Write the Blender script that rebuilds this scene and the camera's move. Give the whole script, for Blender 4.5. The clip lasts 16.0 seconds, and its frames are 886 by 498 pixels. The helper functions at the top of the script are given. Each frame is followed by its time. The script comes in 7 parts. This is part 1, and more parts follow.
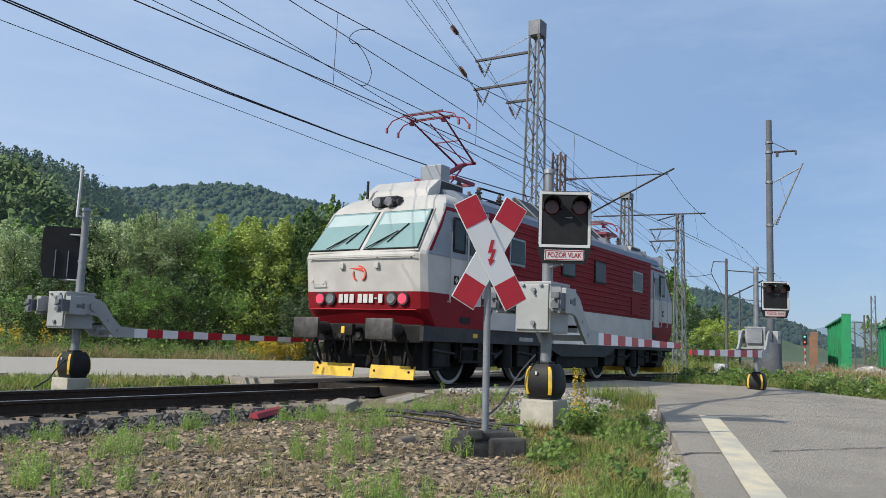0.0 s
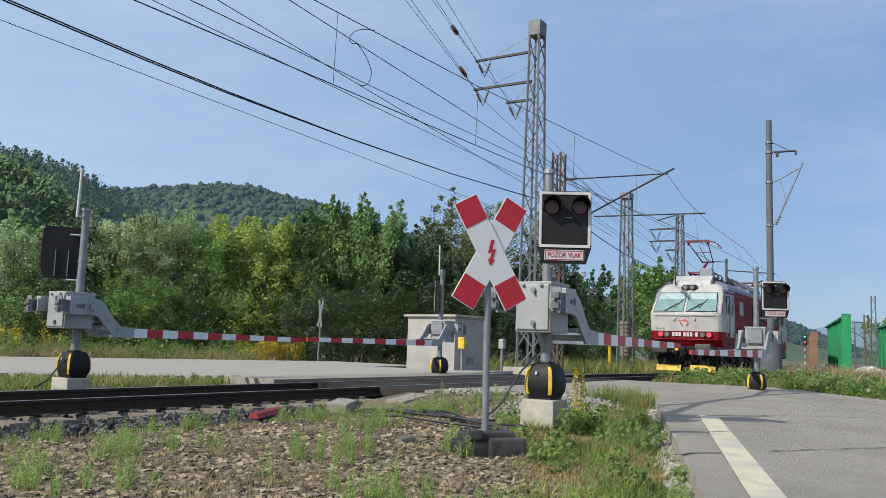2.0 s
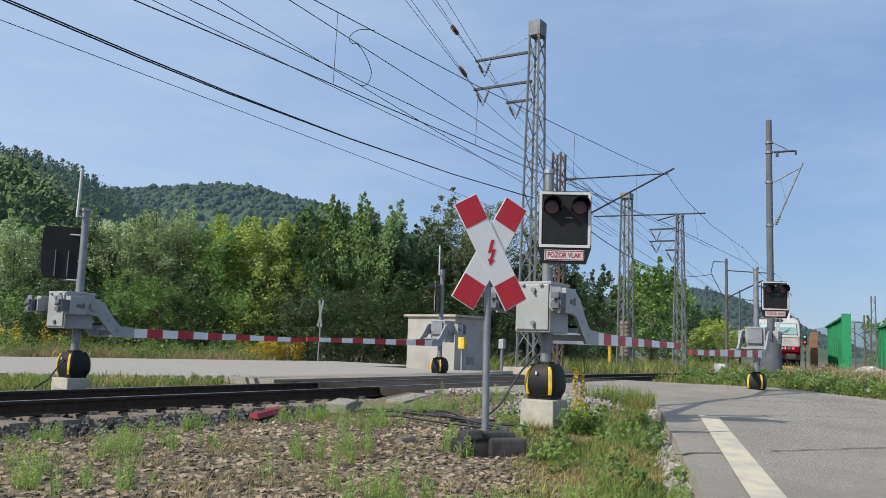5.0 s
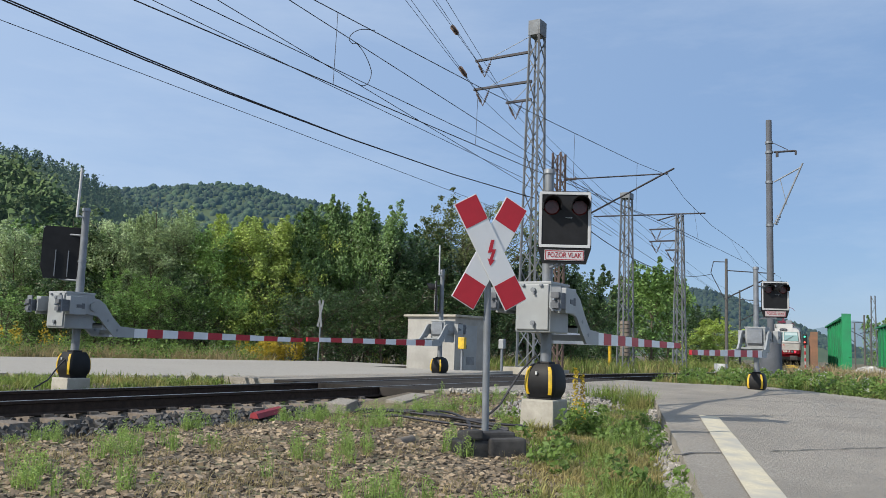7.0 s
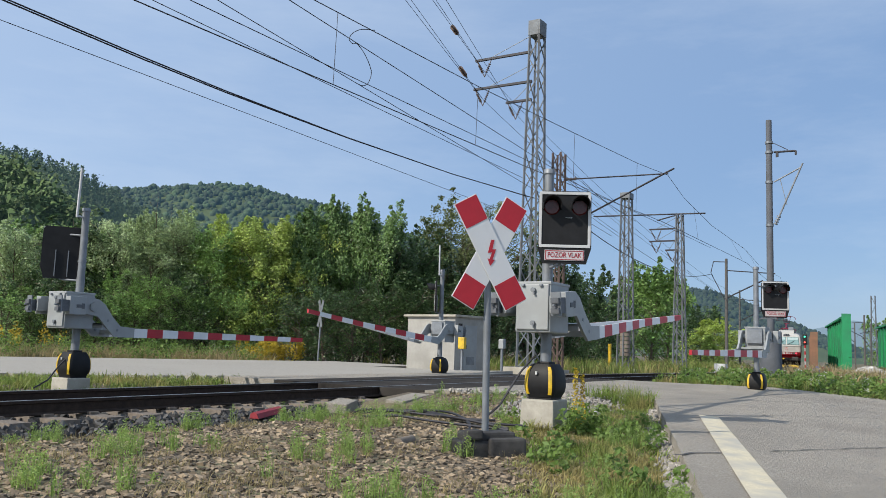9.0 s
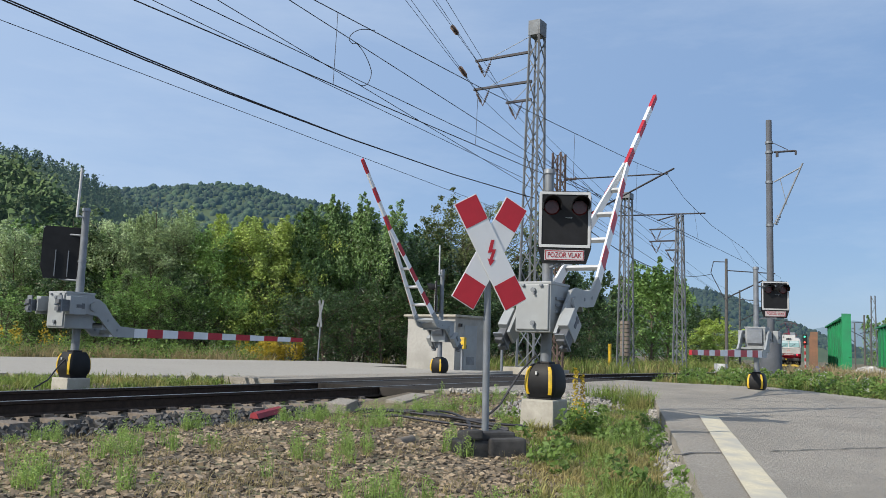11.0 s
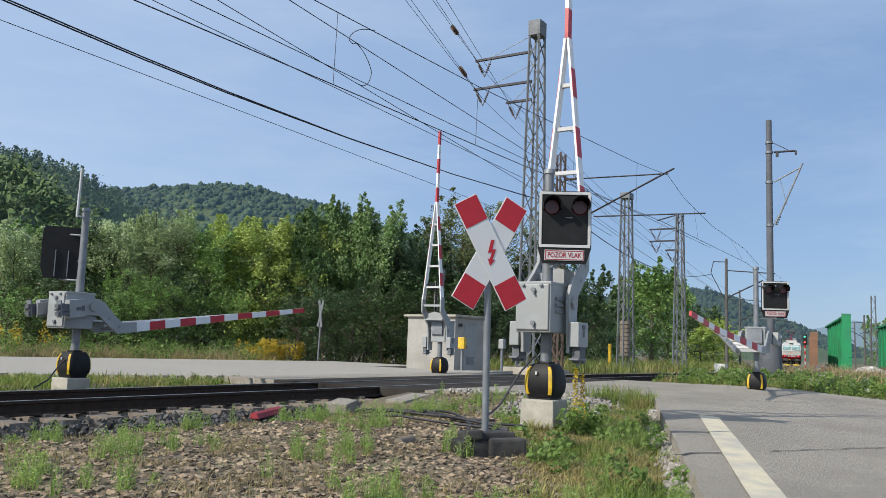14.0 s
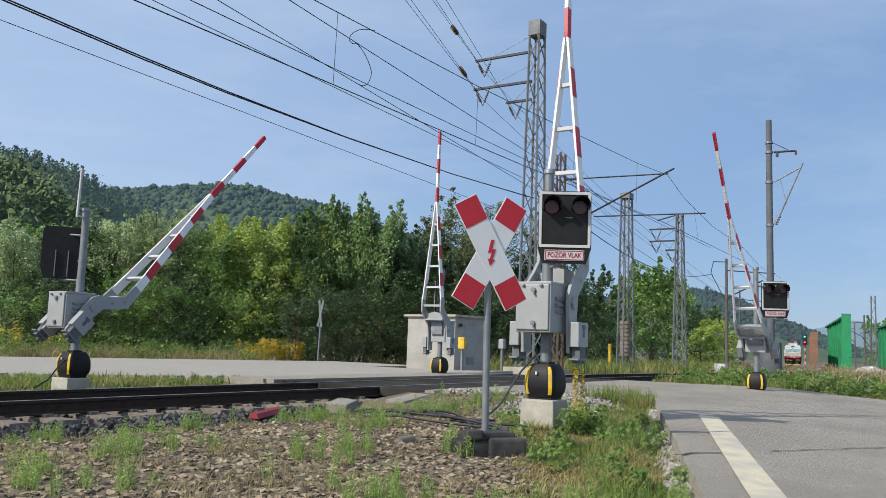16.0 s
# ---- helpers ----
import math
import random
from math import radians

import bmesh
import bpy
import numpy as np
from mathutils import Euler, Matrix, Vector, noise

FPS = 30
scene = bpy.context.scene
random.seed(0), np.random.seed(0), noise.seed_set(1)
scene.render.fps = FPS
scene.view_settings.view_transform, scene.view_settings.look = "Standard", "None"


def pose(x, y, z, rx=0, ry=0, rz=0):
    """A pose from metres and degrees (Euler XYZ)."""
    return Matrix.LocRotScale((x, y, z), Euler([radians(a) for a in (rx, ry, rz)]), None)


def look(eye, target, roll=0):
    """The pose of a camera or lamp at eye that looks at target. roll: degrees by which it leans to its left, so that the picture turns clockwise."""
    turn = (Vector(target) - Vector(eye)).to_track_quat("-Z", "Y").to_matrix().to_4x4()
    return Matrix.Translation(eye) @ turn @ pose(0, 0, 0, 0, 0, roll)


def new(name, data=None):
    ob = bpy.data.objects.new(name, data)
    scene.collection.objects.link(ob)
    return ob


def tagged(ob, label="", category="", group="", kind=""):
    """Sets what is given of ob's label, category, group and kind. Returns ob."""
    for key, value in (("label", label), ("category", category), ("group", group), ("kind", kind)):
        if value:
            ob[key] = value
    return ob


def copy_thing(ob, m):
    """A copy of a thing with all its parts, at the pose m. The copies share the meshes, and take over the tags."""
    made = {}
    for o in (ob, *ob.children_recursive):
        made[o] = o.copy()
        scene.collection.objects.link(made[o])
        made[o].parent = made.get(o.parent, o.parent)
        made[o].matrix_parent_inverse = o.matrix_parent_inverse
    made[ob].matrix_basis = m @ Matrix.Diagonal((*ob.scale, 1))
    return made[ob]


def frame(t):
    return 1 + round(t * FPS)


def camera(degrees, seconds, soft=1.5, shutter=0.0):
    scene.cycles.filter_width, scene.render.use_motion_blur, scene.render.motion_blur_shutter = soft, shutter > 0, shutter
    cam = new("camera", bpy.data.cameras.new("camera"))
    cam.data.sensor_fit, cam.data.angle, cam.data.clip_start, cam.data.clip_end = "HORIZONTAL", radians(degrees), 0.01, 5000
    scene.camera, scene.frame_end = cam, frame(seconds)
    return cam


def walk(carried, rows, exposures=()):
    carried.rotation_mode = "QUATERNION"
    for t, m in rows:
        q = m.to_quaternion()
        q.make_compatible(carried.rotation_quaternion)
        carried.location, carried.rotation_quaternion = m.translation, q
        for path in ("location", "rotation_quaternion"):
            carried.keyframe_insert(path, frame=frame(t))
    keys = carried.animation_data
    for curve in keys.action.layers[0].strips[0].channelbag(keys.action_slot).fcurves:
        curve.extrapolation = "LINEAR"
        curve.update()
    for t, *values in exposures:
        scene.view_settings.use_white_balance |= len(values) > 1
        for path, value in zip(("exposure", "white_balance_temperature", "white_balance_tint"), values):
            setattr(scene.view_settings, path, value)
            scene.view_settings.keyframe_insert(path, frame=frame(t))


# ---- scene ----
# ---------- camera ----------
cam = camera(55.76, 16.0, soft=0.85)
EYE = Vector((-12.409, -9.967, 0.799))
AIM = EYE + Vector((8.4229, 5.2686, 1.1389))
walk(cam, [(0.0, look(EYE, AIM, 1.97)), (16.0, look(EYE, AIM, 1.97))])

# ---------- sky and sun ----------
SUN_AZ, SUN_EL = radians(156), radians(35)
world = bpy.data.worlds.new("sky")
scene.world = world
world.use_nodes = True
wn, wl = world.node_tree.nodes, world.node_tree.links
wn.clear()
w_out = wn.new("ShaderNodeOutputWorld")
w_bg = wn.new("ShaderNodeBackground")
w_sky = wn.new("ShaderNodeTexSky")
w_sky.sky_type = "NISHITA"
w_sky.sun_disc = False
w_sky.sun_elevation = SUN_EL
w_sky.sun_rotation = math.pi / 2 - SUN_AZ
w_sky.air_density, w_sky.dust_density, w_sky.ozone_density = 1.0, 0.3, 3.0
w_co = wn.new("ShaderNodeTexCoord")
w_map = wn.new("ShaderNodeMapping")
w_map.inputs["Scale"].default_value = (1.1, 1.6, 6.0)
w_map.inputs["Rotation"].default_value = (0.12, 0.1, 0.5)
w_noise = wn.new("ShaderNodeTexNoise")
w_noise.inputs["Scale"].default_value = 1.7
w_noise.inputs["Detail"].default_value = 7
w_noise.inputs["Roughness"].default_value = 0.62
w_ramp = wn.new("ShaderNodeValToRGB")
w_ramp.color_ramp.elements[0].position, w_ramp.color_ramp.elements[1].position = 0.45, 0.85
w_ramp.color_ramp.elements[0].color, w_ramp.color_ramp.elements[1].color = (0, 0, 0, 1), (0.34, 0.34, 0.34, 1)
w_mix = wn.new("ShaderNodeMixRGB")
w_mix.inputs["Color2"].default_value = (5.0, 5.6, 6.4, 1)
w_haze = wn.new("ShaderNodeMixRGB")
w_haze.inputs["Fac"].default_value = 0.76
# the haze is brighter towards the sun's side of the sky
w_dot = wn.new("ShaderNodeVectorMath")
w_dot.operation = "DOT_PRODUCT"
w_dot.inputs[1].default_value = (math.cos(SUN_AZ) * math.cos(SUN_EL), math.sin(SUN_AZ) * math.cos(SUN_EL), math.sin(SUN_EL))
w_side = wn.new("ShaderNodeValToRGB")
w_side.color_ramp.elements[0].position, w_side.color_ramp.elements[0].color = 0.0, (1.35, 2.25, 3.95, 1)
w_side.color_ramp.elements[1].position, w_side.color_ramp.elements[1].color = 1.0, (5.2, 5.9, 6.9, 1)
for at, tone in ((0.24, (1.60, 2.52, 4.18, 1)), (0.50, (2.85, 3.85, 5.55, 1))):
    w_side.color_ramp.elements.new(at).color = tone
w_half = wn.new("ShaderNodeMapRange")
w_half.inputs["From Min"].default_value, w_half.inputs["From Max"].default_value = -1.0, 1.0
wl.new(w_co.outputs["Generated"], w_map.inputs["Vector"])
wl.new(w_map.outputs["Vector"], w_noise.inputs["Vector"])
wl.new(w_noise.outputs["Fac"], w_ramp.inputs["Fac"])
wl.new(w_co.outputs["Generated"], w_dot.inputs[0])
wl.new(w_dot.outputs["Value"], w_half.inputs["Value"])
wl.new(w_half.outputs["Result"], w_side.inputs["Fac"])
wl.new(w_side.outputs["Color"], w_haze.inputs["Color2"])
wl.new(w_ramp.outputs["Color"], w_mix.inputs["Fac"])
wl.new(w_sky.outputs["Color"], w_haze.inputs["Color1"])
wl.new(w_haze.outputs["Color"], w_mix.inputs["Color1"])
wl.new(w_mix.outputs["Color"], w_bg.inputs["Color"])
w_bg.inputs["Strength"].default_value = 0.15
wl.new(w_bg.outputs["Background"], w_out.inputs["Surface"])

sun = new("sun", bpy.data.lights.new("sun", "SUN"))
sun.data.energy, sun.data.angle, sun.data.color = 4.6, radians(0.53), (1.0, 0.93, 0.82)
SUN_WAY = Vector((math.cos(SUN_AZ) * math.cos(SUN_EL), math.sin(SUN_AZ) * math.cos(SUN_EL), math.sin(SUN_EL)))
sun.matrix_world = look(SUN_WAY * 50, (0, 0, 0))
scene.view_settings.exposure = 0.0


# ---------- materials ----------
def mat(name, c1, c2=None, rough=0.6, metal=0.0, scale=6.0, bump=0.0, bscale=None, detail=6.0, c3=None, s3=0.7, spec=0.5,
        vary=0.0, isle=0.0, trans=0.0, glow=None, thin=0.0, coat=0.0):
    """Grain between c1 and c2 at one scale, larger stains of c3 at another, bump; vary by object, isle by loose piece."""
    m = bpy.data.materials.new(name)
    m.use_nodes = True
    n, l = m.node_tree.nodes, m.node_tree.links
    b = n["Principled BSDF"]
    b.inputs["Roughness"].default_value = rough
    b.inputs["Metallic"].default_value = metal
    b.inputs["Specular IOR Level"].default_value = spec
    b.inputs["Transmission Weight"].default_value = trans
    b.inputs["Coat Weight"].default_value = coat
    c2 = c2 or tuple(v * 0.8 for v in c1)
    co = n.new("ShaderNodeTexCoord")
    t = n.new("ShaderNodeTexNoise")
    t.inputs["Scale"].default_value, t.inputs["Detail"].default_value = scale, detail
    t.inputs["Roughness"].default_value = 0.65
    l.new(co.outputs["Object"], t.inputs["Vector"])
    r = n.new("ShaderNodeValToRGB")
    r.color_ramp.elements[0].position, r.color_ramp.elements[1].position = 0.35, 0.68
    r.color_ramp.elements[0].color, r.color_ramp.elements[1].color = (*c2, 1), (*c1, 1)
    l.new(t.outputs["Fac"], r.inputs["Fac"])
    colour = r.outputs["Color"]
    if c3:
        t3 = n.new("ShaderNodeTexNoise")
        t3.inputs["Scale"].default_value, t3.inputs["Detail"].default_value = s3, 4
        l.new(co.outputs["Object"], t3.inputs["Vector"])
        r3 = n.new("ShaderNodeValToRGB")
        r3.color_ramp.elements[0].position, r3.color_ramp.elements[1].position = 0.45, 0.66
        l.new(t3.outputs["Fac"], r3.inputs["Fac"])
        x3 = n.new("ShaderNodeMixRGB")
        x3.inputs["Color2"].default_value = (*c3, 1)
        l.new(r3.outputs["Color"], x3.inputs["Fac"])
        l.new(colour, x3.inputs["Color1"])
        colour = x3.outputs["Color"]
    for amount, node, out in ((vary, "ShaderNodeObjectInfo", "Random"), (isle, "ShaderNodeNewGeometry", "Random Per Island")):
        if amount:
            g = n.new(node)
            mr = n.new("ShaderNodeMapRange")
            mr.inputs["To Min"].default_value, mr.inputs["To Max"].default_value = 1 - amount, 1 + amount
            l.new(g.outputs[out], mr.inputs["Value"])
            h = n.new("ShaderNodeHueSaturation")
            l.new(mr.outputs["Result"], h.inputs["Value"])
            l.new(colour, h.inputs["Color"])
            colour = h.outputs["Color"]
    l.new(colour, b.inputs["Base Color"])
    if bump:
        tb = n.new("ShaderNodeTexNoise")
        tb.inputs["Scale"].default_value, tb.inputs["Detail"].default_value = bscale or scale * 3, 5
        l.new(co.outputs["Object"], tb.inputs["Vector"])
        bp = n.new("ShaderNodeBump")
        bp.inputs["Strength"].default_value, bp.inputs["Distance"].default_value = bump, 0.02
        l.new(tb.outputs["Fac"], bp.inputs["Height"])
        l.new(bp.outputs["Normal"], b.inputs["Normal"])
    if glow:
        b.inputs["Emission Color"].default_value, b.inputs["Emission Strength"].default_value = (*glow[:3], 1), glow[3]
    if thin:
        tr = n.new("ShaderNodeBsdfTranslucent")
        l.new(colour, tr.inputs["Color"])
        ms = n.new("ShaderNodeMixShader")
        ms.inputs["Fac"].default_value = thin
        l.new(b.outputs["BSDF"], ms.inputs[1])
        l.new(tr.outputs["BSDF"], ms.inputs[2])
        l.new(ms.outputs["Shader"], n["Material Output"].inputs["Surface"])
    return m


M_SOIL = mat("soil", (0.21, 0.168, 0.118), (0.07, 0.056, 0.04), 0.95, scale=30, bump=1.0, bscale=60, detail=9, c3=(0.14, 0.135, 0.066), s3=0.8)
M_ROAD = mat("road_asphalt", (0.47, 0.43, 0.37), (0.24, 0.215, 0.18), 0.95, scale=55, bump=0.8, bscale=180, detail=10, c3=(0.285, 0.26, 0.222), s3=0.45, spec=0.25)
M_ROAD2 = mat("pale_concrete_road", (0.37, 0.348, 0.31), (0.285, 0.267, 0.235), 0.95, scale=9, bump=0.3, bscale=90, detail=10, c3=(0.34, 0.318, 0.28), s3=0.3, spec=0.25)
M_TAR = mat("crossing_panel_rubber", (0.040, 0.036, 0.033), (0.023, 0.021, 0.019), 0.95, scale=14, bump=0.3, c3=(0.052, 0.047, 0.043), spec=0.10)
M_LINE = mat("road_paint", (0.66, 0.59, 0.42), (0.52, 0.46, 0.33), 0.8, scale=24, c3=(0.44, 0.41, 0.34), s3=3)
M_STONE = mat("ballast_stone", (0.105, 0.102, 0.098), (0.045, 0.044, 0.043), 0.9, scale=9, isle=0.6)
M_PEBBLE = mat("brown_gravel", (0.285, 0.222, 0.15), (0.12, 0.091, 0.060), 0.9, scale=9, isle=0.8)
M_PALE = mat("pale_gravel", (0.36, 0.335, 0.305), (0.25, 0.235, 0.21), 0.95, scale=9, isle=0.35)
M_RAIL = mat("rail_steel", (0.055, 0.038, 0.029), (0.03, 0.022, 0.018), 0.85, 0.1, scale=12, bump=0.2, spec=0.2)
M_RAILTOP = mat("rail_head_polish", (0.45, 0.44, 0.43), (0.3, 0.29, 0.28), 0.32, 0.9, scale=5)
M_CONC = mat("concrete", (0.44, 0.415, 0.36), (0.34, 0.32, 0.275), 0.9, scale=11, bump=0.25, c3=(0.30, 0.28, 0.235), s3=1.8)
M_SHAFT = mat("spun_concrete", (0.115, 0.125, 0.145), (0.09, 0.098, 0.115), 0.85, scale=7, bump=0.2, c3=(0.085, 0.09, 0.10), s3=1.2)
M_SLEEPER = mat("sleeper_concrete", (0.24, 0.20, 0.165), (0.15, 0.125, 0.10), 0.9, scale=11, bump=0.3, vary=0.2)
M_GALV = mat("galvanised_steel", (0.23, 0.25, 0.275), (0.165, 0.18, 0.20), 0.5, 0.3, scale=7, c3=(0.16, 0.17, 0.18), s3=3)
M_GREY = mat("grey_painted_steel", (0.31, 0.33, 0.335), (0.265, 0.28, 0.288), 0.5, 0.05, scale=4, c3=(0.27, 0.28, 0.28), s3=2.5)
M_MAST = mat("mast_lattice_paint", (0.18, 0.20, 0.22), (0.125, 0.14, 0.155), 0.65, 0.1, scale=3, c3=(0.12, 0.12, 0.12), s3=1.2)
M_RUST = mat("mast_rusty_steel", (0.17, 0.12, 0.10), (0.10, 0.075, 0.065), 0.8, 0.3, scale=5, bump=0.2)
M_BLACK = mat("black_plastic", (0.014, 0.0145, 0.016), (0.009, 0.009, 0.010), 0.55, scale=6, spec=0.25)
M_RUBBER = mat("recycled_rubber", (0.040, 0.039, 0.039), (0.024, 0.023, 0.023), 0.85, scale=40, bump=0.15, c3=(0.08, 0.075, 0.07), s3=4)
M_WIRE = mat("overhead_wire", (0.05, 0.05, 0.06), (0.03, 0.03, 0.035), 0.6, 0.5)
M_WHITE = mat("white_paint", (0.52, 0.53, 0.54), (0.47, 0.48, 0.49), 0.5, scale=3, c3=(0.40, 0.40, 0.39), s3=2)
M_BAND = mat("white_reflective_band", (0.74, 0.75, 0.76), (0.68, 0.69, 0.70), 0.45, scale=4)
M_RED = mat("red_reflective_paint", (0.45, 0.013, 0.026), (0.37, 0.011, 0.021), 0.45, scale=4)
M_YELLOW = mat("yellow_paint", (0.72, 0.47, 0.02), (0.58, 0.37, 0.02), 0.55, scale=6, c3=(0.42, 0.28, 0.03), s3=4)
M_HUT = mat("hut_render", (0.37, 0.36, 0.335), (0.32, 0.31, 0.288), 0.9, scale=8, bump=0.15, c3=(0.28, 0.272, 0.25), s3=1.2)
M_BARK = mat("bark", (0.16, 0.125, 0.09), (0.09, 0.07, 0.05), 0.95, scale=10, bump=0.6)
M_LEAF = [mat("leaf_mid_green", (0.26, 0.40, 0.115), (0.16, 0.28, 0.08), 0.5, scale=0.7, isle=0.6, vary=0.15, thin=0.35),
          mat("leaf_yellow_green", (0.45, 0.55, 0.13), (0.31, 0.41, 0.095), 0.5, scale=0.7, isle=0.5, vary=0.12, thin=0.35),
          mat("leaf_dark_green", (0.085, 0.145, 0.05), (0.048, 0.092, 0.034), 0.5, scale=0.7, isle=0.6, vary=0.15, thin=0.3),
          mat("leaf_grey_green", (0.39, 0.48, 0.235), (0.26, 0.35, 0.165), 0.5, scale=0.7, isle=0.5, vary=0.12, thin=0.35),
          mat("leaf_deep_green", (0.15, 0.245, 0.07), (0.085, 0.155, 0.048), 0.5, scale=0.7, isle=0.6, vary=0.12, thin=0.3),
          mat("leaf_olive_brown", (0.20, 0.235, 0.09), (0.11, 0.135, 0.055), 0.5, scale=0.9, isle=0.6, vary=0.1, thin=0.3)]
M_GRASS = mat("grass_blade", (0.24, 0.32, 0.07), (0.15, 0.22, 0.045), 0.6, scale=1.3, isle=0.45, thin=0.5, c3=(0.40, 0.33, 0.14), s3=0.9)
M_WEED = mat("weed_leaf", (0.19, 0.29, 0.065), (0.12, 0.20, 0.045), 0.6, scale=2, isle=0.4, thin=0.5)
M_WEED2 = mat("feathery_weed", (0.32, 0.43, 0.12), (0.21, 0.31, 0.08), 0.6, scale=2, isle=0.35, thin=0.5)
M_STRAW = mat("dry_grass", (0.40, 0.33, 0.17), (0.27, 0.22, 0.11), 0.8, scale=2, isle=0.35, thin=0.4)
M_BLOOM = mat("goldenrod_flower", (0.55, 0.40, 0.03), (0.36, 0.28, 0.03), 0.7, scale=3, isle=0.3, thin=0.3)


# ---------- mesh helpers ----------
def thing(name, label, category, m=None, group="", kind=""):
    ob = new(name)
    ob.empty_display_size = 0.2
    ob.matrix_basis = m or Matrix()
    return tagged(ob, label, category, group, kind)


def mesh_of(bm, material, name, smooth=False):
    me = bpy.data.meshes.new(name)
    if len(bm.faces):
        bmesh.ops.recalc_face_normals(bm, faces=bm.faces)
    bm.to_mesh(me)
    bm.free()
    me.materials.append(material)
    if smooth:
        me.polygons.foreach_set("use_smooth", [True] * len(me.polygons))
        me.set_sharp_from_angle(angle=radians(38))
    return me


def part(name, bm, material, parent=None, label="", smooth=True):
    ob = new(name, mesh_of(bm, material, name, smooth))
    if parent:
        ob.parent = parent
    if label:
        ob["label"] = label
    return ob


def raw(name, verts, faces, material, parent=None, smooth=False):
    me = bpy.data.meshes.new(name)
    me.from_pydata(verts, [], faces)
    me.materials.append(material)
    if smooth:
        me.polygons.foreach_set("use_smooth", [True] * len(me.polygons))
    ob = new(name, me)
    if parent:
        ob.parent = parent
    return ob


def box(bm, x0, x1, y0, y1, z0, z1, r=0.0, m=None):
    g = bmesh.ops.create_cube(bm, size=1.0, matrix=(m or Matrix()) @ Matrix.Translation(((x0 + x1) / 2, (y0 + y1) / 2, (z0 + z1) / 2))
                              @ Matrix.Diagonal((abs(x1 - x0), abs(y1 - y0), abs(z1 - z0), 1)))
    if r:
        es = {e for v in g["verts"] for e in v.link_edges}
        bmesh.ops.bevel(bm, geom=list(es), offset=r, segments=2, affect="EDGES", profile=0.6)
    return bm


def tube(bm, a, b, r0, r1=None, seg=8, caps=True):
    a, b = Vector(a), Vector(b)
    d = b - a
    m = Matrix.Translation((a + b) / 2) @ d.to_track_quat("Z", "Y").to_matrix().to_4x4()
    bmesh.ops.create_cone(bm, cap_ends=caps, segments=seg, radius1=r0, radius2=r0 if r1 is None else r1, depth=d.length, matrix=m)
    return bm


def prism(bm, poly, a, b, axis="y"):
    """Extrudes a 2D polygon from a to b along an axis: (x, z) along y, (y, z) along x, (x, y) along z."""
    put = {"y": lambda p, q, s: (p, s, q), "x": lambda p, q, s: (s, p, q), "z": lambda p, q, s: (p, q, s)}[axis]
    lo = [bm.verts.new(put(p, q, a)) for p, q in poly]
    hi = [bm.verts.new(put(p, q, b)) for p, q in poly]
    n = len(poly)
    bm.faces.new(lo[::-1])
    bm.faces.new(hi)
    for i in range(n):
        bm.faces.new((lo[i], lo[(i + 1) % n], hi[(i + 1) % n], hi[i]))
    return bm


def angle_iron(bm, a, b, w=0.05):
    """A square-section bar between two points."""
    a, b = Vector(a), Vector(b)
    d = b - a
    m = Matrix.Translation((a + b) / 2) @ d.to_track_quat("Z", "Y").to_matrix().to_4x4()
    bmesh.ops.create_cube(bm, size=1.0, matrix=m @ Matrix.Diagonal((w, w, d.length, 1)))
    return bm


def B():
    return bmesh.new()
# ---------- the lie of the land ----------
def bend(x):
    """The track's sideways shift and heading: straight, then a turnout curve to the left."""
    a, b, k = 30.0, 54.0, 0.154
    if x < a:
        return 0.0, 0.0
    if x < b:
        u = (x - a) / (b - a)
        return k * (b - a) * u * u / 2, math.atan(k * u)
    return k * (b - a) / 2 + k * (x - b), math.atan(k)


def fall(x):
    """The height of the rails: level over the crossing, then a slight fall."""
    return -0.0058 * max(0.0, x - 13.0)


def road_z(x, y):
    if y < -5.6:
        return -0.065 * (-5.6 - y)
    if y > 3.0:
        return -0.03 * min(3.0, y - 3.0)
    return 0.0


def land_z(x, y):
    base = -0.17
    if y < -5.0:
        base -= 0.05 * (-5.0 - y)
    if y > 3.0:
        base = -0.17 - 0.01 * min(12.0, y - 3.0)
    if 22 < y:
        base += 0.03 * (min(y, 60) - 22)
    if x > 13:
        base += fall(x) * (1 if x < 400 else 400 / x)
    wob = 0.05 * noise.noise((x * 0.35, y * 0.35, 2.0)) + 0.025 * noise.noise((x * 1.3, y * 1.3, 5.0))
    d = abs(y - bend(x)[0])
    if -4.9 < y < -1.7 and x > -1.6 and x < 10.6:
        k = min(1.0, (x + 1.6) / 1.4) * min(1.0, (y + 4.9) / 0.6)
        return base * (1 - k) + k * (-0.03 + 0.25 * wob) + wob * (1 - k)
    if d < 2.2:
        return base - 0.26
    if d < 3.0:
        return base - 0.26 * (3.0 - d) / 0.8
    return base + wob * min(1.0, (d - 3.0))


def on_road(x, y, grow=0.0):
    """True on the carriageway that crosses the track and turns off on both sides."""
    right = 10.4 if y > -3 else 10.4 + 0.13 * (-3 - y)
    left = 0.3
    if y < -5.0:
        left = 3.0 + (y + 5.0) * 2.77
    elif y < -2.0:
        left = 3.0 - (y + 5.0) * 0.9
    if y > 3.2:
        left = 1.3 - (y - 3.2) * 0.95
        right = 13.4 if y < 9.2 else 17.5
        if y > 12:
            left = -60
        if y > 18.6 - 0.26 * x + grow:
            return False
    return left - grow < x < right + grow


